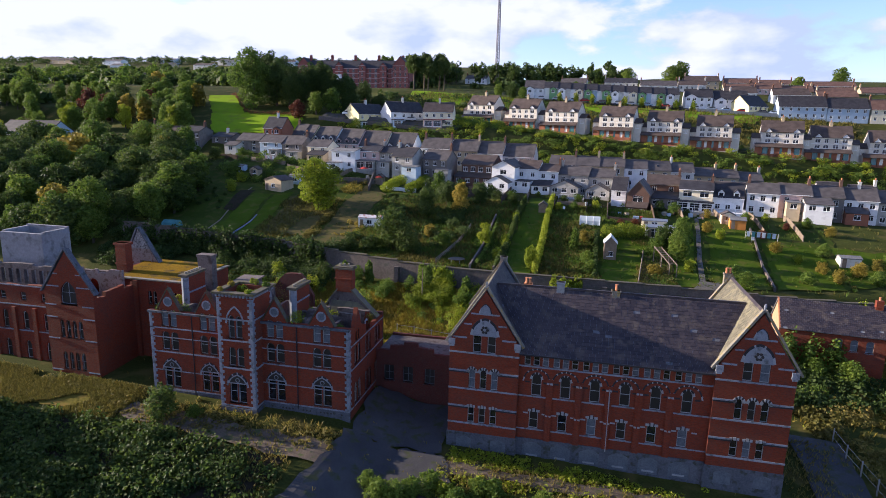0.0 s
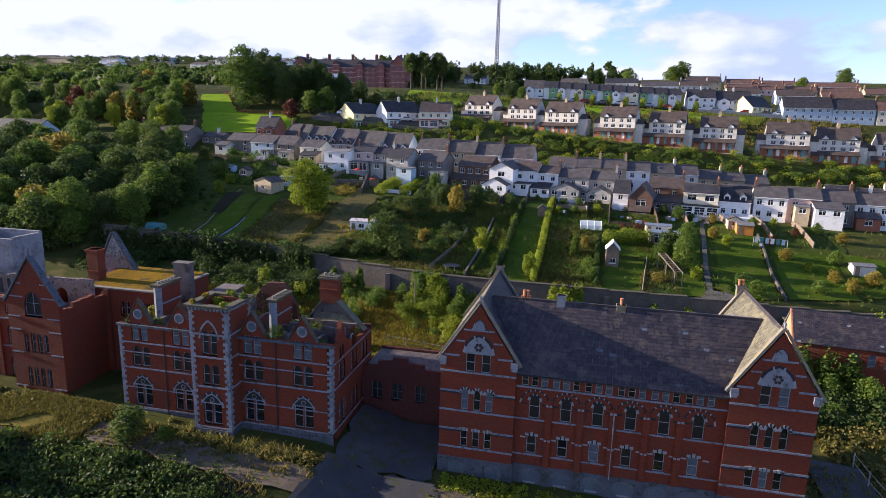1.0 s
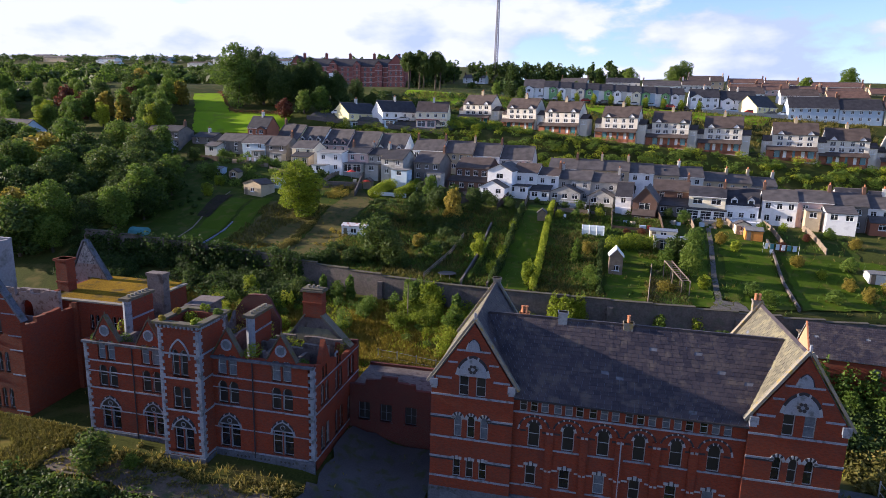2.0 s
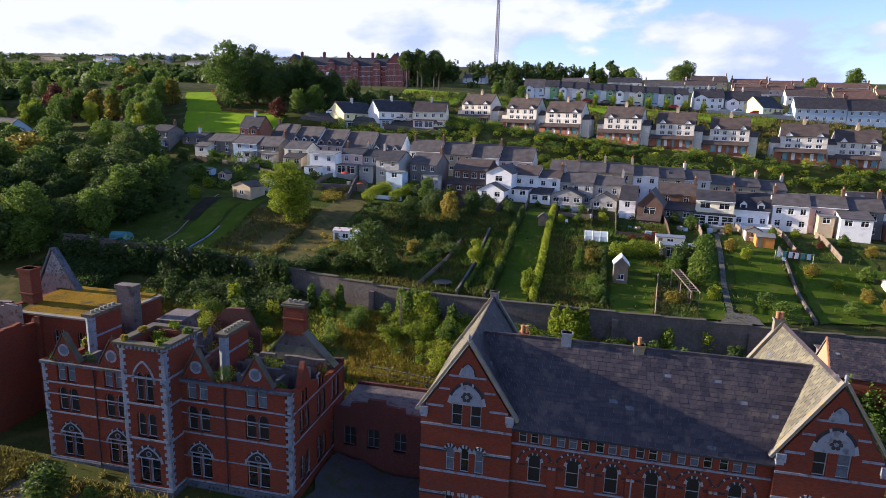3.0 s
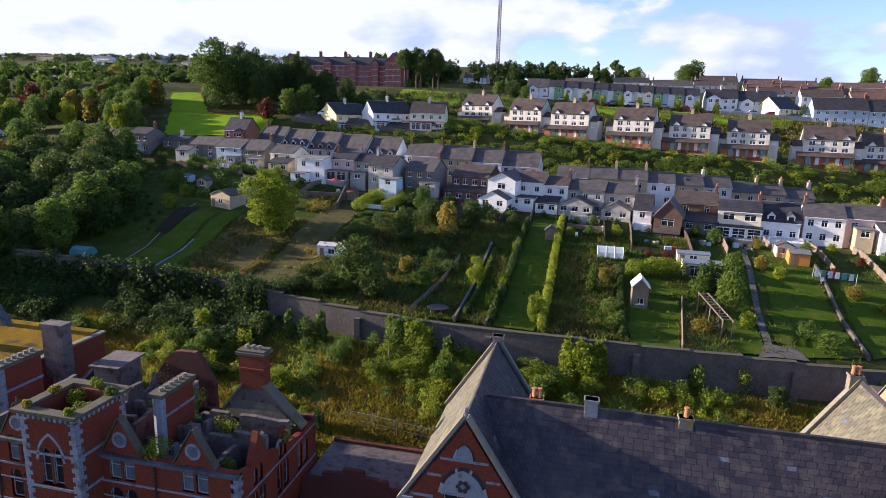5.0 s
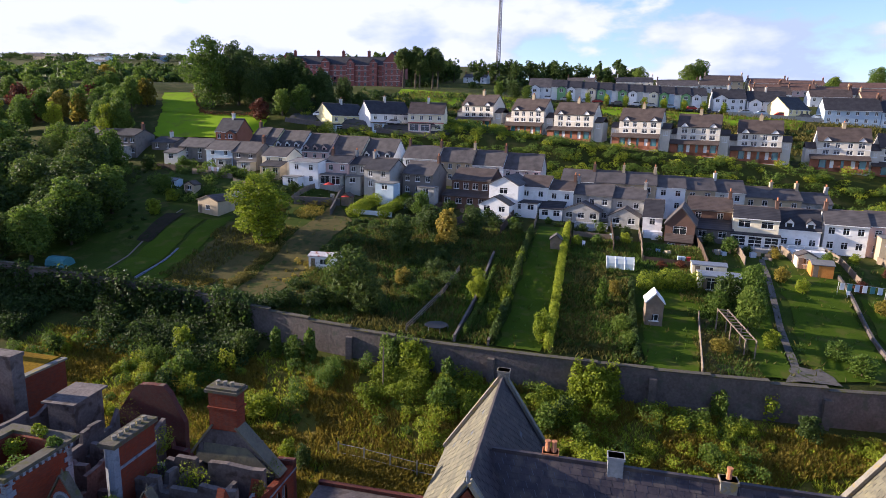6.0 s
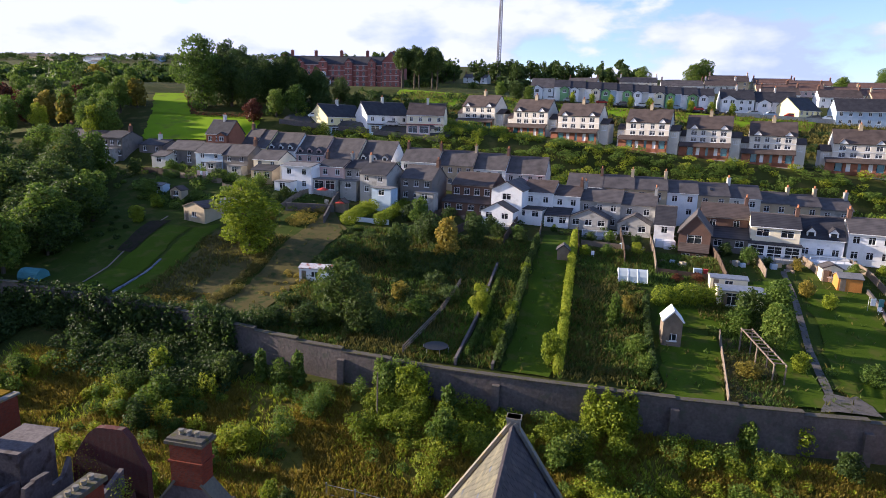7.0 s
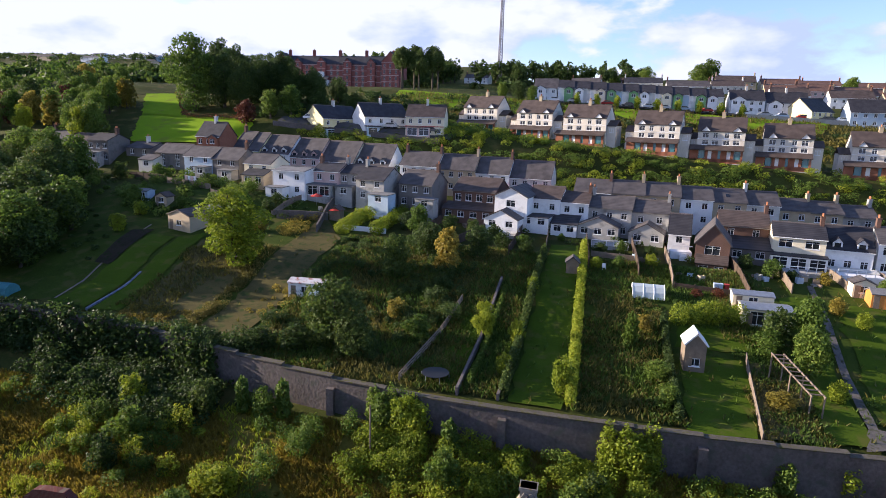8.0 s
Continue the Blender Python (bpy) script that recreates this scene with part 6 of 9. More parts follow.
house(-80.5, 105.4, 24.0, -5, 7.4, 7, 4.2, 1.9, W_blue, R_slate, "pale blue house with slate roof", cols=2, chim="", ext=(4.6, 2.6, 2.4, 2.2, W_grey, "flat"))
house(-73.1, 104.8, 23.6, -6, 6.8, 7, 4.3, 2.2, W_dark, R_slate, "dark stone house with slate roof and chimney", cols=2, chim="r", ext=(3.0, 3.6, 2.4, 2.2, W_grey, "flat"))
house(-63.2, 101.0, 22.9, -5, 6.3, 7, 4.7, 1.7, W_cream, R_slate, "cream house with slate roof", cols=2, chim="", ext=(1.4, 5.2, 3.0, 2.6, W_tan, "lean", R_dark))
house(-53.4, 95.0, 22.0, -3, 6.8, 7, 5.0, 0.5, W_white, R_flat, "white flat-roofed house with rear extension", cols=2, chim="", ext=(-0.2, 3.6, 2.6, 2.0, W_white, "flat"))
house(-46.6, 98.4, 22.0, -3, 5.6, 7, 5.0, 1.3, W_pink, R_dark, "pale pink terrace house with dark roof", cols=2, chim="l", ext=(0.2, 5.0, 3.0, 2.6, W_grey, "glazed"))
house(-41.2, 99.0, 21.8, -3, 4.2, 7, 5.0, 1.4, W_grey, R_dark, "grey terrace house with dark roof", cols=2, chim="l", ext=(0.2, 3.6, 2.6, 2.6, W_grey, "flat"))
# upper road
MODERN = "modern houses on the upper road"
for i in range(10):
    wall, gab = ((W_white, W_green), (W_lightgrey, W_white), (W_white, W_cream), (W_blue, W_green))[i % 4]
    house(-4.9 + 5.5 * i, 212.0, 44.9 - 0.12 * i, 0, 5.5, 8, 5.6 - 0.12 * i, 2.6, wall, R_dark, "narrow modern terrace house with a steep front gable", cols=1, chim="", group=MODERN, ext=(0.3 if i % 2 else 2.2, 3.0, 1.4, 5.0 - 0.1 * i, gab, "gable", R_dark))
house(-13.4, 212.0, 45.2, 0, 8.2, 9, 5.0, 3.4, W_white, R_slate, "white gabled house with slate roof", cols=3, chim="", ext=(0.4, 4.0, 2.0, 4.6, W_white, "gable", R_slate))
house(52.4, 213.0, 42.9, -2, 10.8, 9, 4.6, 3.4, W_white, R_dark, "white house with dark roof on the upper road", cols=4, chim="m", ext=(0.2, 4.5, 1.4, 4.6, W_white, "gable", R_dark))
house(63.8, 213.0, 42.2, -3, 12.6, 9, 4.6, 3.6, W_white, R_dark, "white and pink house with dark roof on the upper road", cols=4, chim="m", ext=(0.4, 4.2, 1.2, 4.2, W_white, "gable", R_dark))
house(75.6, 206.0, 39.6, 38, 11.0, 10, 4.6, 4.2, W_yellow, R_dark, "large cream gabled house with dark slate roof", cols=4, chim="")
house(86.0, 204.0, 39.4, -2, 16.6, 9, 4.8, 4.0, W_blue, R_dark, "grey-blue terrace with dark slate roof", cols=6, chim="r")
house(102.8, 203.4, 39.0, -2, 14.0, 9, 4.8, 3.8, W_blue, R_dark, "grey-blue terrace with dark slate roof", cols=5, chim="l")
house(117.5, 202.8, 38.6, -2, 12.0, 9, 5.0, 3.6, W_cream, R_red, "cream houses with rust-brown roof", cols=4, chim="l")
ESTATE = "rows of houses on the hilltop estate"
for x, y, z, w, rise, wall, roof in ((22.0, 300.0, 53.2, 17.5, 2.6, W_lightgrey, R_dark), (40.4, 290.0, 51.3, 18.6, 2.7, W_white, R_slate), (59.8, 290.0, 51.7, 13.6, 2.8, W_lightgrey, R_brown), (81.6, 288.0, 49.6, 13.2, 3.2, W_yellow, R_red),
                                    (95.2, 290.0, 50.1, 14.4, 3.3, W_pink, R_red), (110.2, 290.0, 49.2, 14.2, 3.0, W_tan, R_red), (124.8, 290.0, 48.6, 18.6, 3.0, W_cream, R_red), (67.0, 322.0, 56.0, 18.5, 3.0, W_tan, R_brown), (88.0, 322.0, 55.2, 18.0, 2.6, W_cream, R_red),
                                    (108.0, 326.0, 54.8, 17.0, 2.6, W_white, R_red), (128.6, 318.0, 53.6, 25.0, 2.6, W_yellow, R_red), (150.0, 300.0, 49.6, 22.0, 2.8, W_tan, R_red), (96.0, 252.0, 45.6, 15.0, 3.0, W_white, R_brown), (114.0, 250.0, 45.0, 16.0, 3.0, W_tan, R_red), (76.0, 256.0, 46.4, 14.0, 3.0, W_white, R_brown)):
    house(x, y, z, -2, w, 9, 5.2, rise, wall, roof, "row of estate houses with tiled roof and chimneys", cols=5, chim="lr", group=ESTATE)
house(11.8, 429.1, 63.8, -10, 21.2, 9, 4.6, 3.2, W_brown, R_brown, "brown house with steep roof", cols=5, chim="lr")
house(-5.5, 379.5, 58.3, -10, 17.7, 9, 4.6, 3.2, W_white, R_slate, "white gabled house on the hill", cols=5, chim="lr")
house(-168.8, 99.8, 23.4, -7, 9.5, 9, 6.0, 3.0, W_blue, R_dark, "pale blue terrace with dark roof", cols=4, chim="")
house(-160.2, 100.2, 23.5, -2, 11.0, 9, 6.0, 3.0, W_blue, R_dark, "pale blue terrace with dark roof", cols=4, chim="")
house(-77.6, 408.2, 63.1, -10, 17.2, 8, 4.0, 2.6, W_white, R_slate, "white cottage with slate roof and gablet", cols=3, chim="lr")
house(-86.6, 119.0, 29.4, -3, 6.6, 7, 2.8, 3.2, W_orange, R_dark, "brick gate lodge with steep roof and tall chimney", cols=3, chim="m", floors=1, ext=(3.8, 2.4, 0.8, 2.4, W_orange, "gable", R_dark))
for i, (x, y, w) in enumerate(((-437.7, 356.3, 23.6), (-411.4, 357.1, 21.0), (-390.1, 362.8, 32.8), (-355.3, 358.9, 16.9), (-339.9, 361.9, 23.5), (-311.5, 355.5, 14.2), (-520.0, 560.0, 20.0), (-470.0, 580.0, 16.0), (-420.0, 570.0, 24.0), (-600.0, 640.0, 30.0), (-530.0, 660.0, 24.0), (-700.0, 660.0, 40.0), (-440.0, 650.0, 26.0), (-640.0, 700.0, 22.0), (-350.0, 640.0, 20.0), (-760.0, 700.0, 34.0))):
    house(x, y, H(x, y) + 1.0, -5, w, 12, 4.5, 2.2, (W_lightgrey, W_white, W_blue, W_tan)[i % 4], (R_slate, R_dark, R_brown)[i % 3], "distant building among the trees on the skyline", cols=4, chim="")


# ---- the large red institution on the hill, and the mast ----
def institution():
    root = thing("red_institution", Matrix.Translation((-171.5, 323.0, 54.6)) @ pose(0, 0, 0, 0, 0, 1), "large red-brick institution with gables and pale window bands", "building")
    w, dep, h, rise = 74.0, 13.0, 13.0, 5.0
    B = stained("institution_brick", (0.19, 0.062, 0.052), (0.26, 0.095, 0.08), None, 0.3, 6.0)
    S = stained("institution_stone", (0.42, 0.32, 0.30), (0.54, 0.43, 0.40), None, 0.5, 6.0)
    holes, spots = [], []
    for f in range(4):
        for c in range(19):
            u = 3.0 + c * 3.75
            holes.append((u, 1.5, 0.9 + 3.1 * f, 2.8 + 3.1 * f, None)); spots.append((u, 0.9 + 3.1 * f))
    shell(root, w, dep, h, rise, B, holes, True, -4)
    gable_roof(root, w, dep, h, rise, R_dark)
    for u, z in spots:
        far_window(root, Matrix.Translation((u, 0.06, z)), 1.5, 1.9, S)
    for z in (3.3, 6.4, 9.5, 12.5):
        part("stone_band", MB().box(-0.05, -0.12, z - 0.14, w + 0.05, -0.02, z + 0.14), S, root)
    for u, gw, hh in ((63.5, 10.0, 14.5), (55.0, 4.4, 13.8), (41.0, 4.4, 13.8), (25.0, 5.0, 13.8), (11.0, 4.4, 13.8), (-1.0, 8.5, 14.5)):
        at = (u, -1.8)
        hs = [(gw * (k + 0.5) / max(1, int(gw / 2.6)), 1.1, z, z + 1.9, None) for k in range(max(1, int(gw / 2.6))) for z in (1.3, 4.7, 8.1, 11.5)]
        shell(root, gw, 6.0, hh, gw * 0.55, B, hs, False, -4, "gable_bay", at)
        gable_roof(root, gw, 8.0, hh, gw * 0.55, R_dark, 0.2, "gable_roof", False, at)
        for c, ww, z0, z1, _ in hs:
            far_window(root, Matrix.Translation((u + c, -1.74, z0)), 1.1, 1.9, S)
        for z in (3.7, 7.1, 10.5, 14.2):
            part("stone_band", MB().box(u - 0.05, -1.92, z - 0.14, u + gw + 0.05, -1.8, z + 0.14), S, root)
    for u in (5.0, 20.0, 36.0, 52.0, 68.0):
        chimney_stack(root, u, dep / 2, h + rise, 3.2, 1.6, 1.1, 3, B)
    c = part("conservatory", MB().box(22.5, -6.5, -3, 32.5, -1.9, 4.0).box(25.5, -4.0, 4.0, 29.5, -1.9, 8.5), W_white, root)
    for k in range(7):
        part("pane", MB().box(22.9 + 1.35 * k, -6.56, 0.5, 23.9 + 1.35 * k, -6.5, 3.7), M_pane_far, c)
    part("conservatory_roof", MB().slab((22.2, -6.9, 4.0), (32.8, -6.9, 4.0), (32.8, -1.9, 6.4), (22.2, -1.9, 6.4), 0.15), R_slate, c)


M_mast = stained("mast_steel", (0.10, 0.10, 0.12), (0.17, 0.17, 0.19), None, 0.5, 6.0, rough=0.6)


def mast():
    x, y = -53.5, 406.0
    z0, h = H(x, y), 62.0
    root = thing("radio_mast", Matrix.Translation((x, y, z0)), "tall grey lattice radio mast", "mast")
    legs = [(1.7 * math.cos(a), 1.7 * math.sin(a)) for a in (0.5, 0.5 + math.tau / 3, 0.5 + 2 * math.tau / 3)]
    for lx, ly in legs:
        part("leg", MB().rod((lx, ly, -1), (lx * 0.55, ly * 0.55, h), 0.27, 5), M_mast, root)
    br = MB()
    n = 30
    for k in range(n):
        a0, a1 = k / n, (k + 1) / n
        for i in range(3):
            p, q = legs[i], legs[(i + 1) % 3]
            s0, s1 = 1 - 0.45 * a0, 1 - 0.45 * a1
            br.rod((p[0] * s0, p[1] * s0, h * a0), (q[0] * s1, q[1] * s1, h * a1), 0.13, 4)
            br.rod((p[0] * s0, p[1] * s0, h * a0), (q[0] * s0, q[1] * s0, h * a0), 0.13, 4)
    part("lattice", br, M_mast, root, kind="stuff")
    part("antenna", MB().rod((0, 0, h), (0, 0, h + 5), 0.08, 5), M_metal, root)


institution()
mast()


# ---- ground covers, garden walls, hedges ----
M_lawn = stained("lawn", (0.040, 0.070, 0.005), (0.068, 0.108, 0.008), (0.080, 0.092, 0.016), 0.25, 6.0, bump=0.4, spec=0.05)
M_lawn_bright = stained("lawn_bright", (0.13, 0.23, 0.008), (0.20, 0.31, 0.012), (0.15, 0.20, 0.02), 0.12, 5.0, bump=0.3, spec=0.03)
M_rusty = stained("rust_patched_tin", (0.42, 0.40, 0.40), (0.62, 0.60, 0.60), (0.30, 0.10, 0.05), 0.7, 5.0, rough=0.6)
M_turf = stained("garden_turf", (0.026, 0.045, 0.007), (0.056, 0.080, 0.011), (0.075, 0.075, 0.020), 0.22, 5.0, bump=0.6, spec=0.05)
M_dry = stained("dry_grass", (0.065, 0.060, 0.022), (0.115, 0.095, 0.038), (0.045, 0.062, 0.018), 0.35, 6.0, bump=0.6, spec=0.05)
M_soil = stained("garden_soil", (0.020, 0.018, 0.012), (0.045, 0.036, 0.025), (0.02, 0.03, 0.008), 0.6, 8.0, bump=0.6, spec=0.05)
M_meadow = stained("meadow_grass", (0.070, 0.072, 0.012), (0.150, 0.125, 0.022), (0.19, 0.135, 0.032), 0.2, 4.0, bump=0.8, spec=0.05)
M_rubble = stained("rubble_wall", (0.068, 0.057, 0.054), (0.152, 0.128, 0.118), (0.085, 0.085, 0.070), 0.5, 3.2, bump=1.0)
M_concrete = stained("concrete_path", (0.26, 0.25, 0.23), (0.40, 0.38, 0.35), None, 0.6, 6.0)
M_path = stained("worn_path", (0.085, 0.078, 0.072), (0.16, 0.145, 0.13), (0.05, 0.06, 0.02), 0.7, 6.0, spec=0.08)
M_wood = stained("weathered_wood", (0.13, 0.10, 0.075), (0.24, 0.19, 0.14), None, 2.0, 14.0)
M_glasshouse = glass_mat("greenhouse_glass", (0.45, 0.50, 0.50), 0.25)


def patch(name, quad, mat, label, lift=0.2, category="ground"):
    """A cover that follows the ground inside four corners (x, y)."""
    a, b, c, d = (Vector(p) for p in quad)
    n = max(4, int((b - a).length / 1.4))
    m = max(4, int((d - a).length / 1.4))
    rng = random.Random(len(name) + int(a.x * 7 + a.y))
    vs = []
    for j in range(m + 1):
        for i in range(n + 1):
            p = a.lerp(b, i / n).lerp(d.lerp(c, i / n), j / m)
            e = min(0.5, (b - a).length * 0.05) if i in (0, n) or j in (0, m) else 0.0
            p = p + Vector((rng.uniform(-e, e), rng.uniform(-e, e)))
            vs.append((p.x, p.y, H(p.x, p.y) + lift))
    me = bpy.data.meshes.new(name)
    me.from_pydata(vs, [], [(j * (n + 1) + i, j * (n + 1) + i + 1, (j + 1) * (n + 1) + i + 1, (j + 1) * (n + 1) + i) for j in range(m) for i in range(n)])
    me.materials.append(mat)
    return tagged(new(name, me), label, category, kind="structure")


def garden_wall():
    """The long stone wall below the gardens, in lengths with stepped tops, copings and buttresses."""
    root = thing("garden_wall", Matrix(), "high grey rubble stone garden wall with coping", "wall")
    x = -78.0
    k = 0
    while x < 92:
        x1 = x + 6.0
        y0, y1 = wall_y(x), wall_y(x1)
        top = 10.6 + 0.05 * max(0.0, -14 - x) - 0.022 * max(0.0, x - 8) - 0.03 * max(0.0, x - 24)
        mb = MB()
        lo0, lo1 = H(x, y0 - 1.2) - 0.6, H(x1, y1 - 1.2) - 0.6
        rng = random.Random(k)
        pts = []
        n = 6
        for i in range(n):
            u0, u1 = i / n, (i + 1) / n
            xa, xb = x + 6 * u0, x + 6 * u1
            ya, yb = wall_y(xa), wall_y(xb)
            dz = rng.uniform(-0.04, 0.04)
            mb.add([(xa, ya - 0.35, lo0 - 0.5), (xb, yb - 0.35, lo1 - 0.5), (xb, yb + 0.3, lo1 - 0.5), (xa, ya + 0.3, lo0 - 0.5),
                    (xa, ya - 0.3, top + dz), (xb, yb - 0.3, top + dz), (xb, yb + 0.3, top + dz), (xa, ya + 0.3, top + dz)],
                   [(0, 1, 5, 4), (1, 2, 6, 5), (2, 3, 7, 6), (3, 0, 4, 7), (4, 5, 6, 7)])
        w = part("wall_length", mb, M_rubble, root)
        part("coping", MB().slab((x, y0 - 0.42, top + 0.14), (x1, y1 - 0.42, top + 0.14), (x1, y1 + 0.4, top + 0.14), (x, y0 + 0.4, top + 0.14), 0.12), M_cap, w)
        if k % 3 == 1:
            part("buttress", MB().box(x - 0.4, y0 - 0.9, lo0, x + 0.4, y0 - 0.3, top - 0.8), M_rubble, w)
        x, k = x1, k + 1


def stuff_leaves(name, spots, mat, label, n_each, size, category="undergrowth", seed=5):
    """One mass of foliage made of many clumps (x, y, r, h)."""
    rng = random.Random(seed)
    vs, fs = [], []
    for x, y, r, h in spots:
        z = H(x, y)
        bl = [((x, y, z + h * 0.45), (r, r, h * 0.6))]
        if r > 0.9:
            for _ in range(3):
                a = rng.uniform(0, math.tau)
                bl.append(((x + r * 0.6 * math.cos(a), y + r * 0.6 * math.sin(a), z + h * rng.uniform(0.3, 0.85)), (r * 0.5, r * 0.5, h * 0.35)))
        v, f = leaf_cloud(rng, bl, int(n_each * (0.5 + r * h * 0.35)), size)
        k = len(vs)
        vs += v
        fs += [tuple(i + k for i in q) for q in f]
    return tagged(new(name, leaf_mesh(name, vs, fs, mat)), label, category, kind="stuff")


def hedge(x0, y0, x1, y1, w, h, mat, label, n=0):
    rng = random.Random(int(x0 * 13 + y0 * 7))
    ln = math.hypot(x1 - x0, y1 - y0)
    k = max(2, int(ln / (w * 0.55)))
    blobs = []
    for i in range(k + 1):
        x, y = x0 + (x1 - x0) * i / k, y0 + (y1 - y0) * i / k
        hh = h * rng.uniform(0.8, 1.12)
        blobs.append(((x, y, H(x, y) + hh * 0.45), (w * 0.55, w * 0.55, hh * 0.58)))
    me = leaf_mesh("hedge", *leaf_cloud(rng, blobs, n or int(330 * ln * h * 0.6), 0.13), mat)
    return tagged(new("hedge", me), label, "hedge")


def fence(x0, y0, x1, y1, h, mat, label, step=1.8, wire=False):
    root = thing("garden_fence", Matrix(), label, "fence")
    ln = math.hypot(x1 - x0, y1 - y0)
    n = max(2, int(ln / step))
    for i in range(n + 1):
        x, y = x0 + (x1 - x0) * i / n, y0 + (y1 - y0) * i / n
        part("post", MB().box(x - 0.06, y - 0.06, H(x, y) - 0.3, x + 0.06, y + 0.06, H(x, y) + h), mat, root)
        if i < n:
            xb, yb = x0 + (x1 - x0) * (i + 1) / n, y0 + (y1 - y0) * (i + 1) / n
            za, zb = H(x, y), H(xb, yb)
            for k in ((0.35, 0.65, 0.95) if not wire else (0.4, 0.9)):
                part("rail", MB().rod((x, y, za + h * k), (xb, yb, zb + h * k), 0.09 if not wire else 0.025, 4), mat, root)


def low_wall(x0, y0, x1, y1, h, mat, label):
    ln = math.hypot(x1 - x0, y1 - y0)
    n = max(2, int(ln / 2))
    mb = MB()
    px, py = -(y1 - y0) / ln * 0.15, (x1 - x0) / ln * 0.15
    for i in range(n):
        a, b = (x0 + (x1 - x0) * i / n, y0 + (y1 - y0) * i / n), (x0 + (x1 - x0) * (i + 1) / n, y0 + (y1 - y0) * (i + 1) / n)
        za, zb = H(*a), H(*b)
        mb.add([(a[0] - px, a[1] - py, za - 0.4), (b[0] - px, b[1] - py, zb - 0.4), (b[0] + px, b[1] + py, zb - 0.4), (a[0] + px, a[1] + py, za - 0.4),
                (a[0] - px, a[1] - py, za + h), (b[0] - px, b[1] - py, zb + h), (b[0] + px, b[1] + py, zb + h), (a[0] + px, a[1] + py, za + h)],
               [(0, 1, 5, 4), (1, 2, 6, 5), (2, 3, 7, 6), (3, 0, 4, 7), (4, 5, 6, 7)])
    ob = new("plot_wall", mb.mesh("plot_wall", mat))
    return tagged(ob, label, "wall")


def shed(x, y, yaw, w, d, h, rise, wall, roof, label, gable=True, win=True):
    root = thing("shed", Matrix.Translation((x, y, min(H(x, y), H(x, y + d)) - 0.05)) @ pose(0, 0, 0, 0, 0, yaw), label, "shed")
    wide = w > 5.5
    spots_w = [w * 0.3, w * 0.72] if wide else [w / 2]
    sw, sh, sb = (round(w * 0.3, 2), 1.7, 0.4) if wide else (round(min(1.1, w * 0.6), 2), 0.9, 0.9)
    holes = [(c, sw, sb, sb + sh, None) for c in spots_w] if win else []
    shell(root, w, d, h, rise, wall, holes, not gable, -1.5, t=0.12)
    gable_roof(root, w, d, h, rise, roof, 0.2, along=not gable)
    if win:
        for c in spots_w:
            far_window(root, Matrix.Translation((c, 0.04, sb)), sw, sh)
    part("door", MB().box(w * 0.08, -0.04, 0.05, w * 0.08 + min(0.7, w * 0.3), 0.02, 1.85), M_wood, root)
    return root


garden_wall()
# covers
patch("garden_turf", ((-9, 42.2), (60, 50.5), (62, 81), (-9, 82)), M_turf, "rough garden turf in several greens", 0.12)
patch("garden_turf", ((-84, 52), (-30, 48), (-30, 92), (-84, 96)), M_turf, "rough green turf round the allotments", 0.10)
patch("asphalt_yard", ((-14.5, -32), (8.0, -32), (1.2, -2.6), (-10.4, -3.0)), M_asphalt, "cracked asphalt yard between the buildings", 0.30, "yard")
patch("asphalt_yard", ((-9.6, -3.2), (0.3, -2.2), (0.3, 7.9), (-10.4, 7.9)), M_asphalt, "cracked asphalt yard between the buildings", 0.30, "yard")
patch("dirt_path", ((-36, -7.6), (-9.5, -10.2), (-9.5, -6.0), (-36, -5.2)), M_earth, "bare earth and rubble track before the ruin", 0.24, "path")
patch("dirt_path", ((-3.0, -5.4), (36, -5.4), (36, -3.2), (-1.0, -3.4)), M_earth, "bare earth path along the brick block", 0.24, "path")
patch("service_road", ((38.0, -14), (43, -14), (45.0, 13), (39.0, 13)), M_asphalt, "narrow asphalt service road", 0.24, "road")
patch("back_yard", ((-14, 15.2), (1.5, 15.2), (1.5, 23), (-12, 24)), M_earth, "paved back yard overgrown with weeds", 0.12, "yard")
patch("field", ((-39.6, 47.5), (-33.0, 47.0), (-32.2, 78), (-39.4, 88)), M_dry, "mown tan-green field on the slope", 0.22)
patch("plot_lawn", ((-62.6, 50.5), (-57.2, 50.5), (-58.8, 72), (-63.4, 72)), M_lawn, "narrow green allotment lawn", 0.22)
patch("plot_lawn", ((-56.2, 50.5), (-52.2, 50.5), (-54.6, 75), (-58.2, 72)), M_lawn, "narrow green allotment lawn", 0.22)
patch("plot_soil", ((-66.0, 62), (-63.2, 62), (-64.4, 74), (-68, 73)), M_soil, "dark dug allotment soil", 0.22)
patch("plot_dry", ((-51.4, 47.5), (-41.0, 47.5), (-42.4, 70), (-53.4, 72)), M_dry, "overgrown dry grass plot", 0.21)
patch("lawn", ((0.2, 42.0), (5.6, 42.0), (6.2, 88), (1.7, 87)), M_lawn, "long dark green lawn strip", 0.22)
patch("lawn", ((-8.4, 43), (-5.6, 43), (-5.0, 60), (-7.6, 60)), M_lawn, "green lawn of a narrow garden", 0.22)
patch("lawn", ((17.2, 41.4), (23.3, 41.8), (25.2, 57), (18.2, 56)), M_lawn, "short green garden lawn", 0.22)
patch("lawn", ((17.8, 57.6), (26.6, 58.4), (26.0, 62.8), (18.6, 62.6)), M_lawn, "green lawn below a clipped hedge", 0.22)
patch("flower_bed", ((23.8, 42.2), (29.4, 42.8), (30.4, 56), (25.6, 57)), M_dry, "dry red-brown planting bed", 0.22)
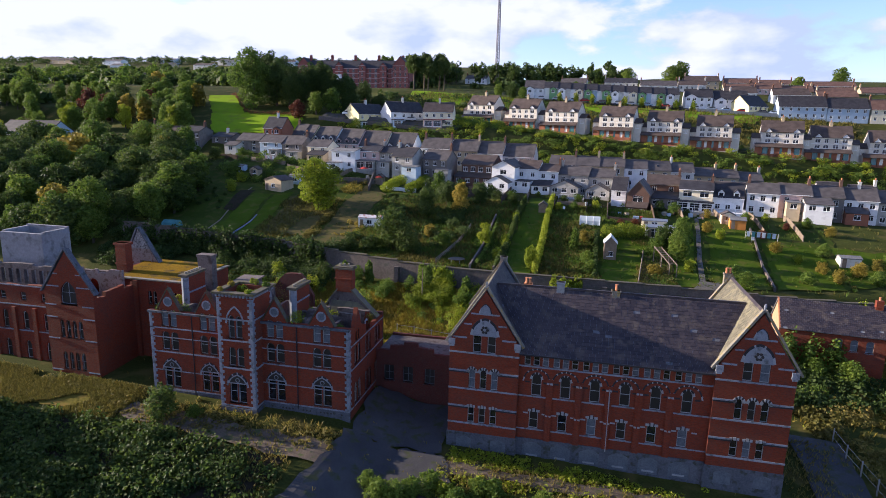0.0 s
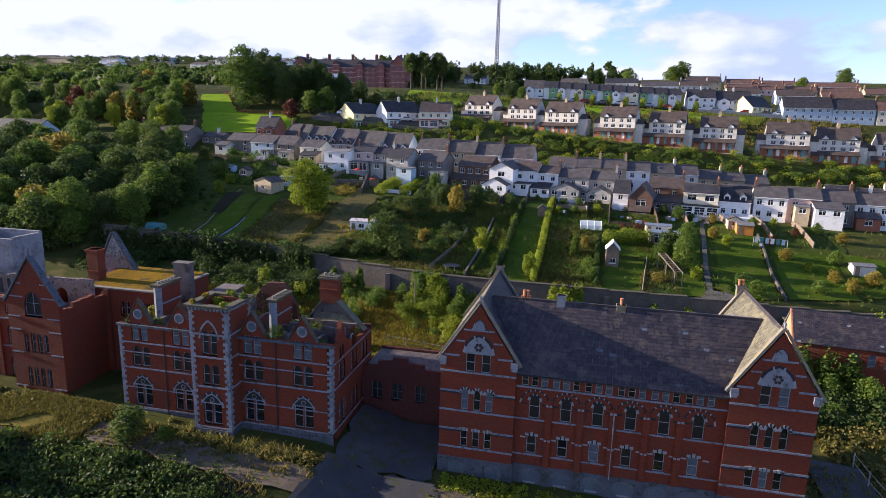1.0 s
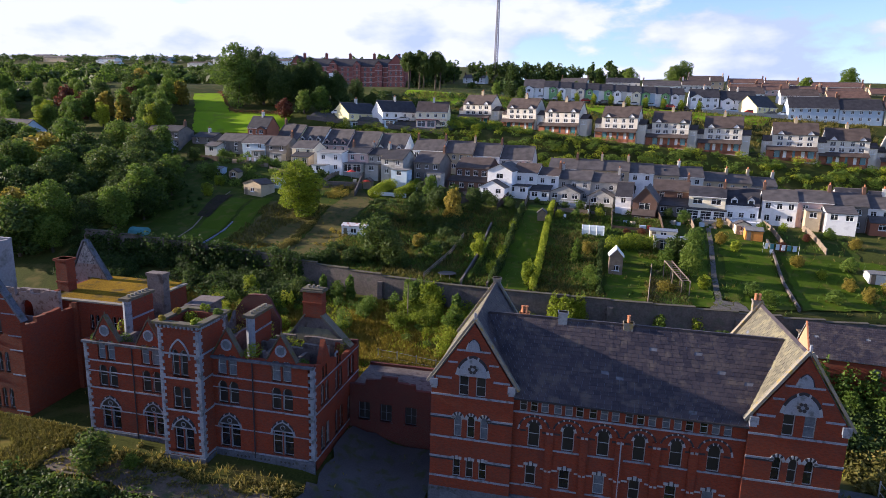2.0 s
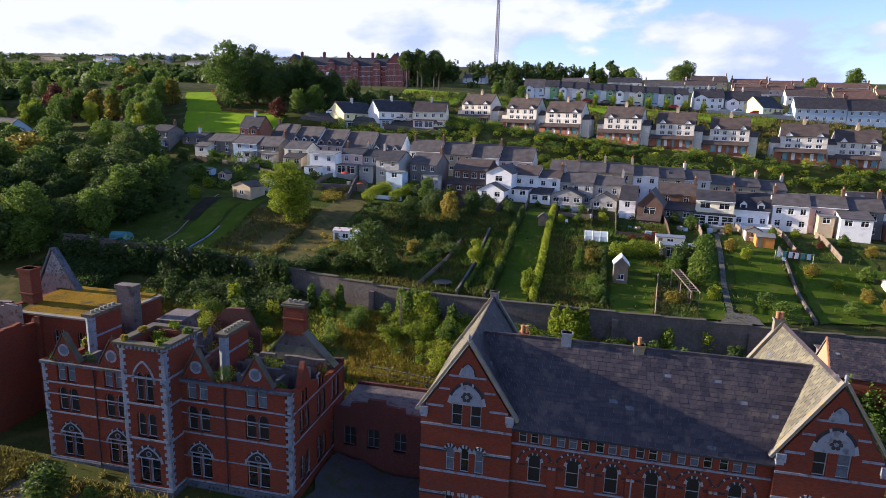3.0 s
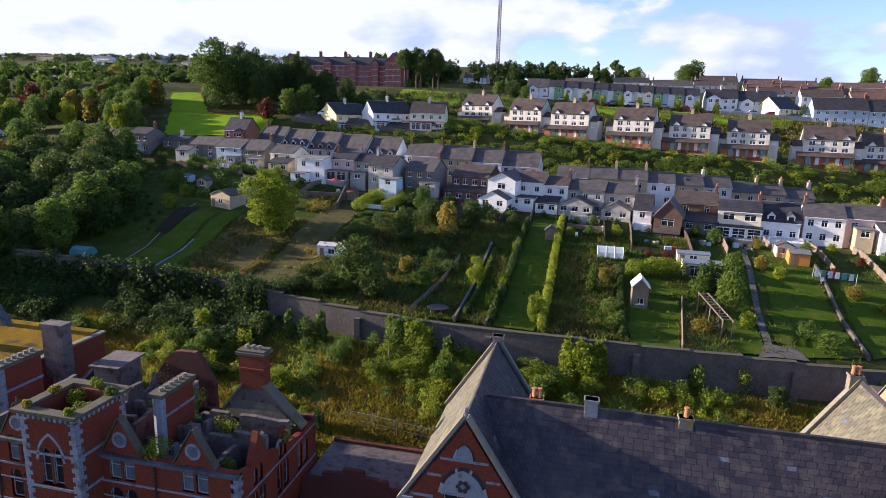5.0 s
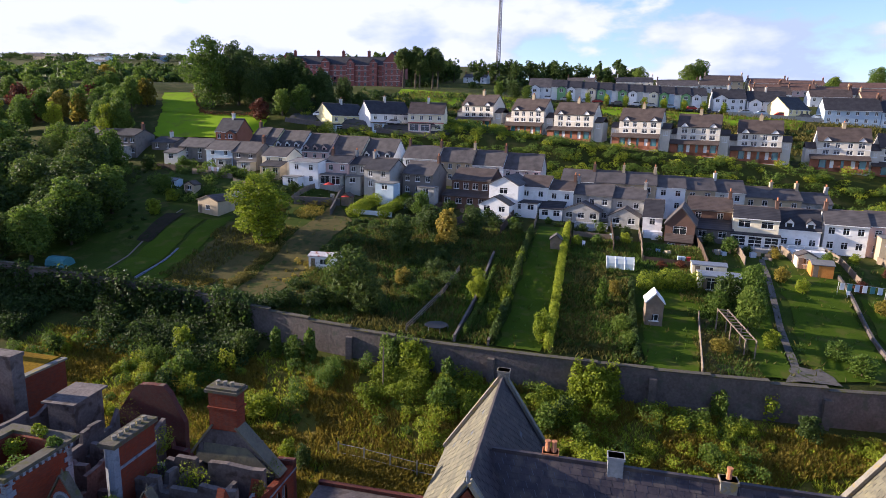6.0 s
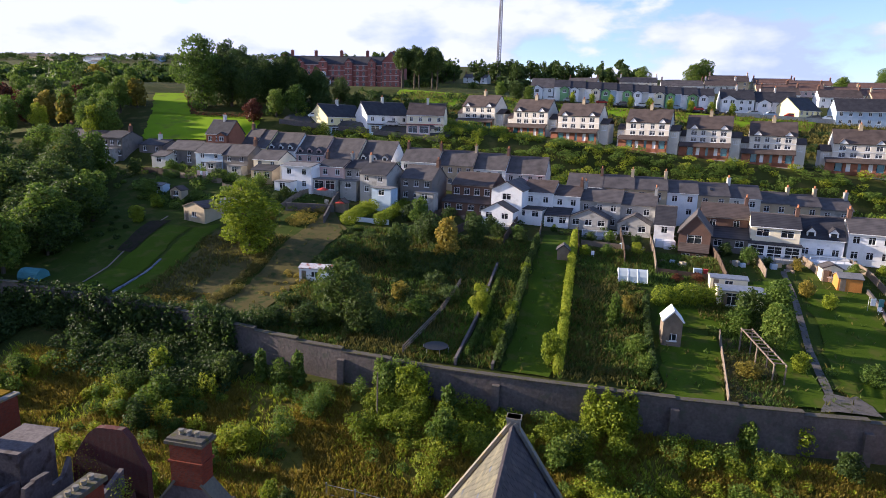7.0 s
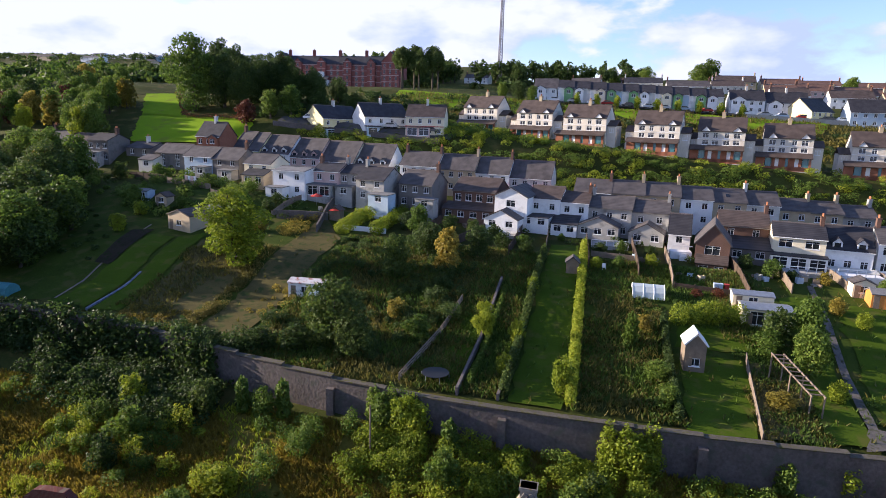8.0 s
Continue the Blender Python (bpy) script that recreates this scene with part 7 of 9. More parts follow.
patch("lawn", ((29.6, 43.0), (33.4, 43.4), (36.2, 73), (32.4, 72)), M_lawn, "green garden lawn beside a path", 0.22)
patch("garden_path", ((33.6, 43.6), (34.6, 43.8), (38.1, 77), (37.3, 77)), M_path, "narrow grey garden path", 0.25, "path")
patch("gravel_path", ((32.6, 42.6), (38.4, 43.4), (37.2, 46.6), (33.8, 46.4)), M_path, "reddish gravel at the foot of a garden path", 0.26, "path")
patch("lawn", ((35.6, 44.0), (45.2, 46), (46.8, 71), (38.8, 72)), M_lawn, "wide green garden lawn", 0.22)
patch("lawn", ((46.4, 46.4), (58, 50), (58, 66), (47.8, 66)), M_lawn, "wide green garden lawn", 0.22)
patch("lawn", ((59.5, 51), (74, 58), (76, 66), (60, 66)), M_lawn, "green garden lawn", 0.22)
patch("park_lawn", ((-106, 119.0), (-76, 121), (-82, 139), (-119, 141)), M_lawn_bright, "bright green park lawn", 0.25)
patch("park_lawn", ((-119, 140.6), (-104, 138.6), (-130, 172), (-141, 172)), M_lawn_bright, "bright green park lawn on the rise", 0.25)
patch("terrace_green", ((-60, 186), (0, 182), (-4, 206), (-62, 212)), M_lawn_bright, "sloping green with clipped hedges", 0.25)
patch("road_verge", ((-8, 190), (75, 192), (80, 204), (-8, 203)), M_lawn_bright, "grass verge below the upper road", 0.25)
patch("upper_road", ((-14, 205), (130, 206), (130, 210.5), (-14, 209.5)), M_asphalt, "asphalt upper road", 0.3, "road")
patch("terrace_road", ((-75, 138.4), (-28, 138.4), (-26, 141.5), (-75, 141.5)), M_asphalt, "asphalt lane below the houses", 0.3, "road")
patch("meadow", ((-62, 14.5), (-13, 24.0), (-13, 38.4), (-62, 38.8)), M_meadow, "rough yellow-green meadow behind the ruin", 0.12)
patch("meadow", ((-13, 24.2), (72, 16.0), (72, 41.2), (-13, 37.6)), M_meadow, "rough yellow-green meadow below the wall", 0.12)
patch("meadow", ((-68, -8.6), (-37, -8.0), (-37, -3.4), (-68, -2.0)), M_meadow, "rough yellow-green grass before the ruin", 0.2)
# dark sheet under the brambles: the shade of this corner is in its colour
patch("thicket_ground", ((-80, -45), (-14.6, -45), (-14.2, -9.9), (-80, -9.0)), M_soil, "ground under brambles, darkened for shade", 0.07)
patch("meadow", ((46, -8), (80, -8), (80, 14), (47, 13)), M_meadow, "rough dry meadow beside the road", 0.10)
# hedges
hedge(-33.2, 81, -32.0, 97, 3.0, 2.6, M_leaf_lime, "broad clipped yellow-green hedge")
hedge(-27.8, 82.5, -27.0, 100, 2.4, 2.5, M_leaf_lime, "clipped yellow-green garden hedge")
hedge(6.2, 43, 6.9, 87, 1.3, 2.0, M_leaf_lime, "long yellow-green hedge between two gardens")
hedge(-0.5, 43, 0.8, 80, 1.0, 2.2, M_leaf_dark, "low green hedge beside a long lawn")
hedge(-4.2, 44, -3.4, 66, 0.8, 1.0, M_leaf, "low green garden hedge")
hedge(18.7, 62.6, 25.9, 64.0, 2.4, 3.0, M_leaf_lime, "thick clipped yellow-green hedge")
hedge(16.4, 43, 16.8, 62, 0.9, 1.8, M_leaf_dark, "dark green boundary hedge")
hedge(-87, 138.5, -103, 139.0, 2.0, 1.6, M_leaf_red, "dark red shrub border on a park lawn", 900)
hedge(-104, 139.5, -129, 171, 2.0, 1.6, M_leaf_red, "dark red shrub border on a park lawn", 900)
for y in (188, 193, 198, 203):
    hedge(-56, y, -8, y - 2, 2.2, 2.0, M_leaf, "clipped green hedge on the slope", 900)
hedge(-62, 214, -12, 211, 3.0, 4.5, M_leaf_dark, "tall dark clipped hedge", 1600)
# plot boundaries
low_wall(-5.1, 42, -4.2, 68, 0.9, M_rubble, "low grey stone wall between gardens")
low_wall(-0.9, 42, 0.3, 62, 0.8, M_rubble, "low grey stone wall between gardens")
low_wall(45.6, 46, 47.2, 72, 0.7, M_rubble, "low grey wall between gardens")
low_wall(-63.4, 52, -66.6, 76, 0.15, M_wood, "board edging of an allotment")
low_wall(-56.6, 50, -57.0, 61, 0.35, M_stone, "pale pipe edging of an allotment")
low_wall(-47, 84, -38, 86, 1.6, M_rubble, "grey block garden wall")
low_wall(-37.5, 80, -41.5, 97, 1.5, M_rubble, "grey block garden wall")
low_wall(-34, 83, -26.5, 84, 0.9, M_white, "white picket fence")
low_wall(-76, 137.6, -30, 137.6, 1.2, M_rubble, "grey boundary wall along the lane")
low_wall(56, 204, 120, 205, 1.4, M_concrete, "pale roadside wall")
fence(23.5, 41.6, 25.4, 57, 1.0, M_wood, "low weathered board fence")
fence(-11.5, 43, -8.6, 62, 1.1, M_wood, "old wooden garden fence")
fence(-13, 24.5, -2, 24.0, 1.9, M_metal, "tall galvanised wire mesh fence", 2.6, True)
fence(-2.0, 24.0, -1.0, 13, 1.9, M_metal, "tall galvanised wire mesh fence", 2.6, True)
fence(44, 13, 46.5, -12, 1.9, M_metal, "leaning galvanised mesh fence", 3.0, True)
# sheds and small garden things
shed(18.1, 53.0, 0, 2.2, 2.6, 3.4, 1.2, M_wood, M_white, "grey wooden garden shed with pale pitched roof")
shed(-32.3, 59.2, 4, 4.7, 2.6, 2.2, 0.35, W_white, M_rusty, "white shed with rusted tin roof", False)
shed(-62.6, 75.2, -14, 5.2, 4.4, 2.6, 0.9, W_tan, R_brown, "cream wooden summer house with brown roof")
shed(-76.4, 85.0, 0, 2.2, 2.2, 2.0, 0.3, W_blue, R_flat, "blue-grey garden shed with flat roof", False)
shed(-71.6, 83.8, 0, 2.4, 2.2, 1.9, 0.7, W_tan, R_brown, "small tan wooden shed")
shed(-59.0, 81.0, 0, 3.0, 2.4, 2.2, 0.3, W_blue, R_flat, "pale blue garden shed", False)
shed(26.2, 63.8, -3, 5.6, 3.4, 2.3, 0.3, W_cream, M_metal, "cream garden room with corrugated roof", False)
shed(25.8, 67.6, -3, 4.8, 2.4, 2.0, 0.25, W_cream, M_metal, "cream store with corrugated metal roof", False)
shed(43.4, 72.0, -4, 3.0, 2.4, 2.0, 0.5, W_orange_wood, R_flat, "orange wooden garden shed", False, False)
shed(42.2, 74.8, -4, 2.6, 2.2, 2.1, 0.6, W_cream, R_slate, "small cream garden shed", True)
shed(4.4, 73.0, 0, 1.8, 2.0, 1.9, 0.7, M_wood, R_slate, "small brown wooden shed", True, False)
shed(-38.0, 86.5, 0, 2.0, 2.0, 1.9, 0.7, M_wood, R_brown, "small brown wooden shed", True, False)
shed(60.0, 60.0, 0, 3.4, 2.4, 1.9, 0.3, W_lightgrey, R_flat, "pale block store with flat roof", False, False)


def greenhouse(x, y):
    root = thing("greenhouse", Matrix.Translation((x, y, H(x, y))), "small arched polythene greenhouse with pale cover", "greenhouse")
    for k in range(4):
        mb = MB()
        for i in range(6):
            a0, a1 = math.pi * i / 6, math.pi * (i + 1) / 6
            u = k * 1.35
            mb.rod((u, 1.5 - 1.5 * math.cos(a0), 0.2 + 1.7 * math.sin(a0)), (u, 1.5 - 1.5 * math.cos(a1), 0.2 + 1.7 * math.sin(a1)), 0.05, 4)
        part("hoop", mb, M_white, root)
    for k in range(3):
        mb = MB()
        for i in range(6):
            a0, a1 = math.pi * i / 6, math.pi * (i + 1) / 6
            p = [(k * 1.35, 1.5 - 1.5 * math.cos(a), 0.2 + 1.7 * math.sin(a)) for a in (a0, a1)]
            q = [(k * 1.35 + 1.3, yy, zz) for _, yy, zz in p]
            mb.slab(p[0], q[0], q[1], p[1], 0.03)
        part("cover", mb, M_glasshouse, root)


greenhouse(13.4, 67.2)


def small_things():
    # the tall pole behind the ruin, washing lines, a ladder-like trellis, tarpaulin, garden chairs
    x, y = -11.87, 35.1
    p = thing("pole", Matrix.Translation((x, y, H(x, y))), "thin grey wooden pole in the undergrowth", "pole")
    part("shaft", MB().rod((0, 0, -0.5), (0, 0, 11.3 - H(x, y)), 0.10, 6, 0.07), M_wood, p)
    t = thing("trellis_frame", Matrix.Translation((28.4, 48.0, H(28.4, 48.0))), "leaning weathered wooden ladder frame", "trellis")
    for sx in (0.0, 1.2):
        part("rail", MB().rod((sx + 0.6, -1.0, 2.2), (sx - 1.5, 5.6, 4.0), 0.10, 5), M_wood, t)
        for f in (0.02, 0.5, 0.98):
            bx, by = sx + 0.6 - 2.1 * f, -1.0 + 6.6 * f
            part("leg", MB().rod((bx, by, H(28.4 + bx, 48.0 + by) - H(28.4, 48.0) - 0.3), (bx, by, 2.2 + 1.8 * f), 0.09, 5), M_wood, t)
    for k in range(10):
        f = (k + 0.5) / 10
        part("rung", MB().rod((0.5 - 2.1 * f, -1.0 + 6.6 * f, 2.25 + 1.8 * f), (1.9 - 2.1 * f, -1.0 + 6.6 * f, 2.25 + 1.8 * f), 0.07, 5), M_wood, t)
    tp = thing("tarpaulin", Matrix.Translation((-73.4, 51.6, H(-73.4, 51.6))), "teal tarpaulin over a garden heap", "tarpaulin")
    part("cover", MB().rod((0, 0, 0.2), (3.4, 0, 0.2), 1.3, 10), M_teal, tp)
    for x0, y0, n, cols in ((-73.5, 95.5, 4, (W_pink, W_white)), (45.2, 66.5, 6, (W_white, M_teal, W_blue))):
        w = thing("washing_line", Matrix.Translation((x0, y0, H(x0, y0))), "washing hung on a garden line", "washing line")
        part("line", MB().rod((0, 0, 2.0), (n * 0.9, -1.5, 1.9), 0.02, 4), M_metal, w)
        part("prop", MB().rod((0, 0, -0.2), (0, 0, 2.1), 0.04, 5), M_metal, w)
        part("prop", MB().rod((n * 0.9, -1.5, -0.6), (n * 0.9, -1.5, 2.0), 0.04, 5), M_metal, w)
        for k in range(n):
            part("cloth", MB().box(k * 0.85 + 0.15, -k * 0.26 - 0.2, 0.95, k * 0.85 + 0.75, -k * 0.26 - 0.17, 1.95), cols[k % len(cols)], w)
    for x0, y0 in ((-26.0, 92.0), (9.8, 75.5), (46.5, 66.0)):
        c = thing("garden_chair", Matrix.Translation((x0, y0, H(x0, y0) + 0.2)), "white plastic garden chair on grass", "chair")
        part("seat", MB().box(-0.25, -0.25, 0.42, 0.25, 0.25, 0.47), M_white, c)
        part("backrest", MB().box(-0.25, 0.22, 0.47, 0.25, 0.27, 0.95), M_white, c)
        for sx in (-0.22, 0.18):
            for sy in (-0.22, 0.2):
                part("leg", MB().box(sx, sy, -0.2, sx + 0.05, sy + 0.05, 0.42), M_white, c)
    for x0, y0, m in ((25.2, 72.4, W_blue), (26.0, 72.4, W_red), (24.6, 72.4, W_blue)):
        b = thing("wheelie_bin", Matrix.Translation((x0, y0, H(x0, y0) + 0.1)), "plastic wheelie bin behind a house", "bin")
        part("body", MB().add([(-0.22, -0.25, -0.3), (0.22, -0.25, -0.3), (0.22, 0.25, -0.3), (-0.22, 0.25, -0.3), (-0.28, -0.32, 1.0), (0.28, -0.32, 1.0), (0.28, 0.32, 1.0), (-0.28, 0.32, 1.0)], [(0, 1, 5, 4), (1, 2, 6, 5), (2, 3, 7, 6), (3, 0, 4, 7), (4, 5, 6, 7), (3, 2, 1, 0)]), m, b)
        part("lid", MB().box(-0.3, -0.36, 1.0, 0.3, 0.34, 1.08), m, b)


def parasol(x, y, mat):
    p = thing("garden_parasol", Matrix.Translation((x, y, H(x, y))), "open red garden parasol on a terrace", "parasol")
    part("pole", MB().rod((0, 0, -0.2), (0, 0, 2.3), 0.03, 5), M_metal, p)
    mb = MB()
    for k in range(8):
        a0, a1 = k * math.tau / 8, (k + 1) * math.tau / 8
        mb.slab((1.25 * math.cos(a0), 1.25 * math.sin(a0), 1.9), (1.25 * math.cos(a1), 1.25 * math.sin(a1), 1.9), (0.03 * math.cos(a1), 0.03 * math.sin(a1), 2.4), (0.03 * math.cos(a0), 0.03 * math.sin(a0), 2.4), 0.03)
    part("canopy", mb, mat, p)


def log_pile(x, y, n, seed, label, mats):
    """Odds and ends heaped on a terrace: crates and boards."""
    rng = random.Random(seed)
    for k in range(n):
        a, b = x + rng.uniform(-2, 2), y + rng.uniform(-1.2, 1.2)
        w, d, h = rng.uniform(0.3, 0.9), rng.uniform(0.3, 0.8), rng.uniform(0.25, 0.8)
        c = thing("crate", Matrix.Translation((a, b, H(a, b) + 0.1)) @ pose(0, 0, 0, 0, 0, rng.uniform(0, 90)), label, "crate", "crates on garden terraces")
        m = mats[k % len(mats)]
        part("base", MB().box(-w / 2, -d / 2, -0.1, w / 2, d / 2, 0.06), m, c)
        for s in (-1, 1):
            part("side", MB().box(-w / 2, s * d / 2 - 0.03, 0.06, w / 2, s * d / 2 + 0.03, h), m, c)
            part("end", MB().box(s * w / 2 - 0.03, -d / 2 + 0.04, 0.06, s * w / 2 + 0.03, d / 2 - 0.04, h), m, c)


def trampoline(x, y):
    t = thing("trampoline", Matrix.Translation((x, y, H(x, y))), "round dark garden trampoline with blue rim", "trampoline")
    part("mat", MB().rod((0, 0, 0.82), (0, 0, 0.86), 1.45, 20), M_void, t)
    part("rim", ring(MB(), [(1.45 * math.cos(a * math.tau / 20), 1.45 * math.sin(a * math.tau / 20)) for a in range(20)], 0.25, 0.80, 0.90), W_blue, t, m=pose(0, 0, 0, 90) @ Matrix.Diagonal((1, -1, -1, 1)))
    for k in range(6):
        a = k * math.tau / 6
        part("leg", MB().rod((1.5 * math.cos(a), 1.5 * math.sin(a), -0.4), (1.5 * math.cos(a), 1.5 * math.sin(a), 0.82), 0.04, 5), M_metal, t)


def panel_fence(x0, y0, x1, y1, h, mat, label):
    """A close-boarded garden fence: posts and panels of boards."""
    root = thing("panel_fence", Matrix(), label, "fence", "board fences between back gardens")
    ln = math.hypot(x1 - x0, y1 - y0)
    n = max(1, int(ln / 2.0))
    q = Vector((x1 - x0, y1 - y0)).normalized()
    px, py = -q.y * 0.04, q.x * 0.04
    for i in range(n):
        a, b = (x0 + (x1 - x0) * i / n, y0 + (y1 - y0) * i / n), (x0 + (x1 - x0) * (i + 1) / n, y0 + (y1 - y0) * (i + 1) / n)
        za, zb = H(*a) - 0.2, H(*b) - 0.2
        part("panel", MB().add([(a[0] - px, a[1] - py, za), (b[0] - px, b[1] - py, zb), (b[0] + px, b[1] + py, zb), (a[0] + px, a[1] + py, za), (a[0] - px, a[1] - py, za + h), (b[0] - px, b[1] - py, zb + h), (b[0] + px, b[1] + py, zb + h), (a[0] + px, a[1] + py, za + h)],
                               [(0, 1, 5, 4), (1, 2, 6, 5), (2, 3, 7, 6), (3, 0, 4, 7), (4, 5, 6, 7)]), mat, root)
        part("post", MB().box(a[0] - 0.07, a[1] - 0.07, za - 0.2, a[0] + 0.07, a[1] + 0.07, za + h + 0.15), mat, root)


def deck(x, y, w, d, h, mat, label):
    """A raised terrace behind a house with a rail and steps down to the garden."""
    z = H(x + w / 2, y)
    root = thing("terrace_deck", Matrix.Translation((x, y, z)), label, "terrace", "raised terraces behind the houses")
    part("platform", MB().box(0, 0, -1.0, w, d, h), mat, root)
    for k in range(int(w / 1.2) + 1):
        part("baluster", MB().box(k * 1.2, 0.0, h, k * 1.2 + 0.08, 0.08, h + 0.9), M_white, root)
    part("handrail", MB().box(0, -0.02, h + 0.9, w, 0.1, h + 0.98), M_white, root)
    for k in range(3):
        part("step", MB().box(w * 0.4, -0.35 * (k + 1), -1.0, w * 0.4 + 1.1, -0.35 * k, h - 0.2 * (k + 1)), mat, root)


small_things()
trampoline(-7.9, 44.4)
M_fence_dark = stained("dark_stained_boards", (0.045, 0.030, 0.022), (0.10, 0.070, 0.050), None, 1.2, 12.0)
for x0, y0, x1, y1, h, mat in ((-4.6, 78, -4.2, 95, 1.7, M_fence_dark), (0.8, 84, 0.6, 94, 1.6, M_wood), (7.6, 76, 7.2, 93, 1.8, M_fence_dark), (14.6, 74, 14.8, 93, 1.8, M_fence_dark), (19.0, 72, 19.6, 88, 1.8, M_wood), (19.2, 71.6, 27.0, 71.0, 1.2, M_fence_dark),
                               (28.6, 71, 29.0, 88, 1.7, M_fence_dark), (34.6, 74, 34.8, 86, 1.6, M_wood), (42.3, 77, 42.4, 86, 1.5, M_wood), (49.4, 70, 49.6, 85, 1.4, M_wood), (56.0, 68, 56.2, 82, 1.4, M_wood), (8.0, 82, 14.4, 81.4, 1.2, M_wood), (-13.5, 82, -10.2, 94, 1.7, M_fence_dark),
                               (-20.6, 84, -19.6, 97, 1.7, M_fence_dark), (-64, 90, -58, 88, 1.3, M_wood), (-78, 96, -66, 93, 1.4, M_wood), (-92, 100, -80, 98, 1.5, M_fence_dark), (-48, 84, -47, 94, 1.4, M_wood), (56.5, 97, 62, 97, 1.3, W_white), (38, 117, 46, 117.5, 1.6, W_white), (30, 118, 37, 117.6, 1.6, M_wood), (50, 118, 58, 118.4, 1.6, M_fence_dark)):
    panel_fence(x0, y0, x1, y1, h, mat, "weathered board fence between back gardens")
deck(8.0, 88.5, 6.0, 4.5, 0.5, M_concrete, "grey concrete terrace with white rail")
deck(35.2, 82.0, 7.0, 3.4, 0.6, M_concrete, "pale terrace with steps before a conservatory")
deck(42.8, 81.8, 6.2, 3.2, 0.9, W_white, "white walled terrace with steps")
deck(20.3, 86.2, 3.2, 2.0, 1.2, W_white, "white garden stair landing with rail")
deck(-9.4, 89.0, 5.4, 3.0, 0.5, M_concrete, "terrace with steps before a white house")
parasol(-37.0, 87.0, W_red)
parasol(-43.2, 92.6, W_red)
for x, y, s in ((-13.5, 94.5, 1), (31.5, 78.0, 2), (16.5, 82.0, 3), (-40.0, 91.0, 4), (38.5, 78.0, 5), (22.0, 76.0, 6)):
    log_pile(x, y, 5, s, "weathered wooden crate on a back terrace", (M_wood, W_blue, M_metal, W_tan))


def car(x, y, yaw, mat, label):
    root = thing("car", Matrix.Translation((x, y, H(x, y) + 0.3)) @ pose(0, 0, 0, 0, 0, yaw), label, "car")
    b = [(-2.1, 0.35), (2.1, 0.35), (2.1, 0.8), (1.3, 0.92), (0.7, 1.42), (-1.1, 1.45), (-1.7, 0.95), (-2.1, 0.85)]
    part("body", MB().prism(b, -0.85, 0.85), mat, root)
    part("side_glass", MB().prism([(-1.45, 0.95), (1.1, 0.95), (0.62, 1.36), (-1.05, 1.38)], -0.87, 0.87), M_pane_far, root)
    for wx in (-1.35, 1.35):
        for wy in (-0.8, 0.62):
            part("wheel", MB().rod((wx, wy, 0.33), (wx, wy + 0.2, 0.33), 0.33, 10), M_black_brick, root)


for i in range(16):
    car(-6 + i * 6.1 + (i % 3) * 0.7, 207.5 + (i % 2) * 0.6, 3 if i % 2 else 183, (W_white, M_metal, W_blue, W_red, W_dark)[i % 5], ("white", "silver", "blue", "red", "dark")[i % 5] + " car parked on the upper road")
for i, (x, y) in enumerate(((-66, 140), (-44, 140), (-33, 140))):
    car(x, y, 2 + 180 * (i % 2), (W_white, M_metal, W_dark, W_white)[i % 4], ("white", "silver", "dark", "white")[i % 4] + " car parked before the houses")


# ---- trees, bushes and undergrowth ----
RNG = random.Random(11)
PROTO = {
    "green": [broadleaf(1, 10, 8, 3800, 0.25, M_leaf, M_bark), broadleaf(2, 10, 7, 3800, 0.25, M_leaf, M_bark)],
    "dark": [broadleaf(3, 10, 8.5, 3800, 0.26, M_leaf_dark, M_bark, 0.1), broadleaf(4, 10, 8, 3800, 0.26, M_leaf_dark, M_bark, 0.1)],
    "lime": [broadleaf(5, 10, 7, 8000, 0.17, M_leaf_lime, M_bark, 0.08)],
    "gold": [broadleaf(6, 10, 7.5, 1600, 0.44, M_leaf_gold, M_bark, 0.1)],
    "red": [broadleaf(7, 10, 8, 1500, 0.45, M_leaf_red, M_bark, 0.1)],
    "cone": [broadleaf(8, 10, 6, 1400, 0.45, M_leaf, M_bark, 0.05, "cone")],
    "column": [broadleaf(9, 10, 4.6, 1400, 0.45, M_leaf, M_bark, 0.06, "column")],
    "pine": [broadleaf(10, 10, 6.5, 5200, 0.17, M_leaf_dark, M_bark, 0.42), broadleaf(12, 10, 6, 5200, 0.17, M_leaf_dark, M_bark, 0.5)],
}
PROTO["tall_green"] = [broadleaf(61, 10, 7.4, 8500, 0.17, M_leaf, M_bark, 0.06)]
PROTO["tall_dark"] = [broadleaf(62, 10, 7.4, 8500, 0.17, M_leaf_dark, M_bark, 0.05), broadleaf(63, 10, 7.0, 8500, 0.17, M_leaf_dark, M_bark, 0.06)]
for k, mat in (("green", M_leaf), ("dark", M_leaf_dark), ("lime", M_leaf_lime), ("gold", M_leaf_gold), ("red", M_leaf_red)):
    PROTO["small_" + k] = [broadleaf(20 + len(k), 10, 8, 1800, 0.36, mat, M_bark, 0.06), broadleaf(40 + len(k), 10, 8.5, 1800, 0.36, mat, M_bark, 0.05)]
WORDS = {"green": "green broadleaf tree with an uneven crown", "dark": "dark green broadleaf tree in shade", "lime": "bright yellow-green leafy tree", "gold": "tree with golden autumn leaves", "red": "copper-leaved tree beside a lawn",
         "cone": "green cone-shaped young tree", "column": "slender green columnar tree", "pine": "tall pine with bare trunk and dark crown"}


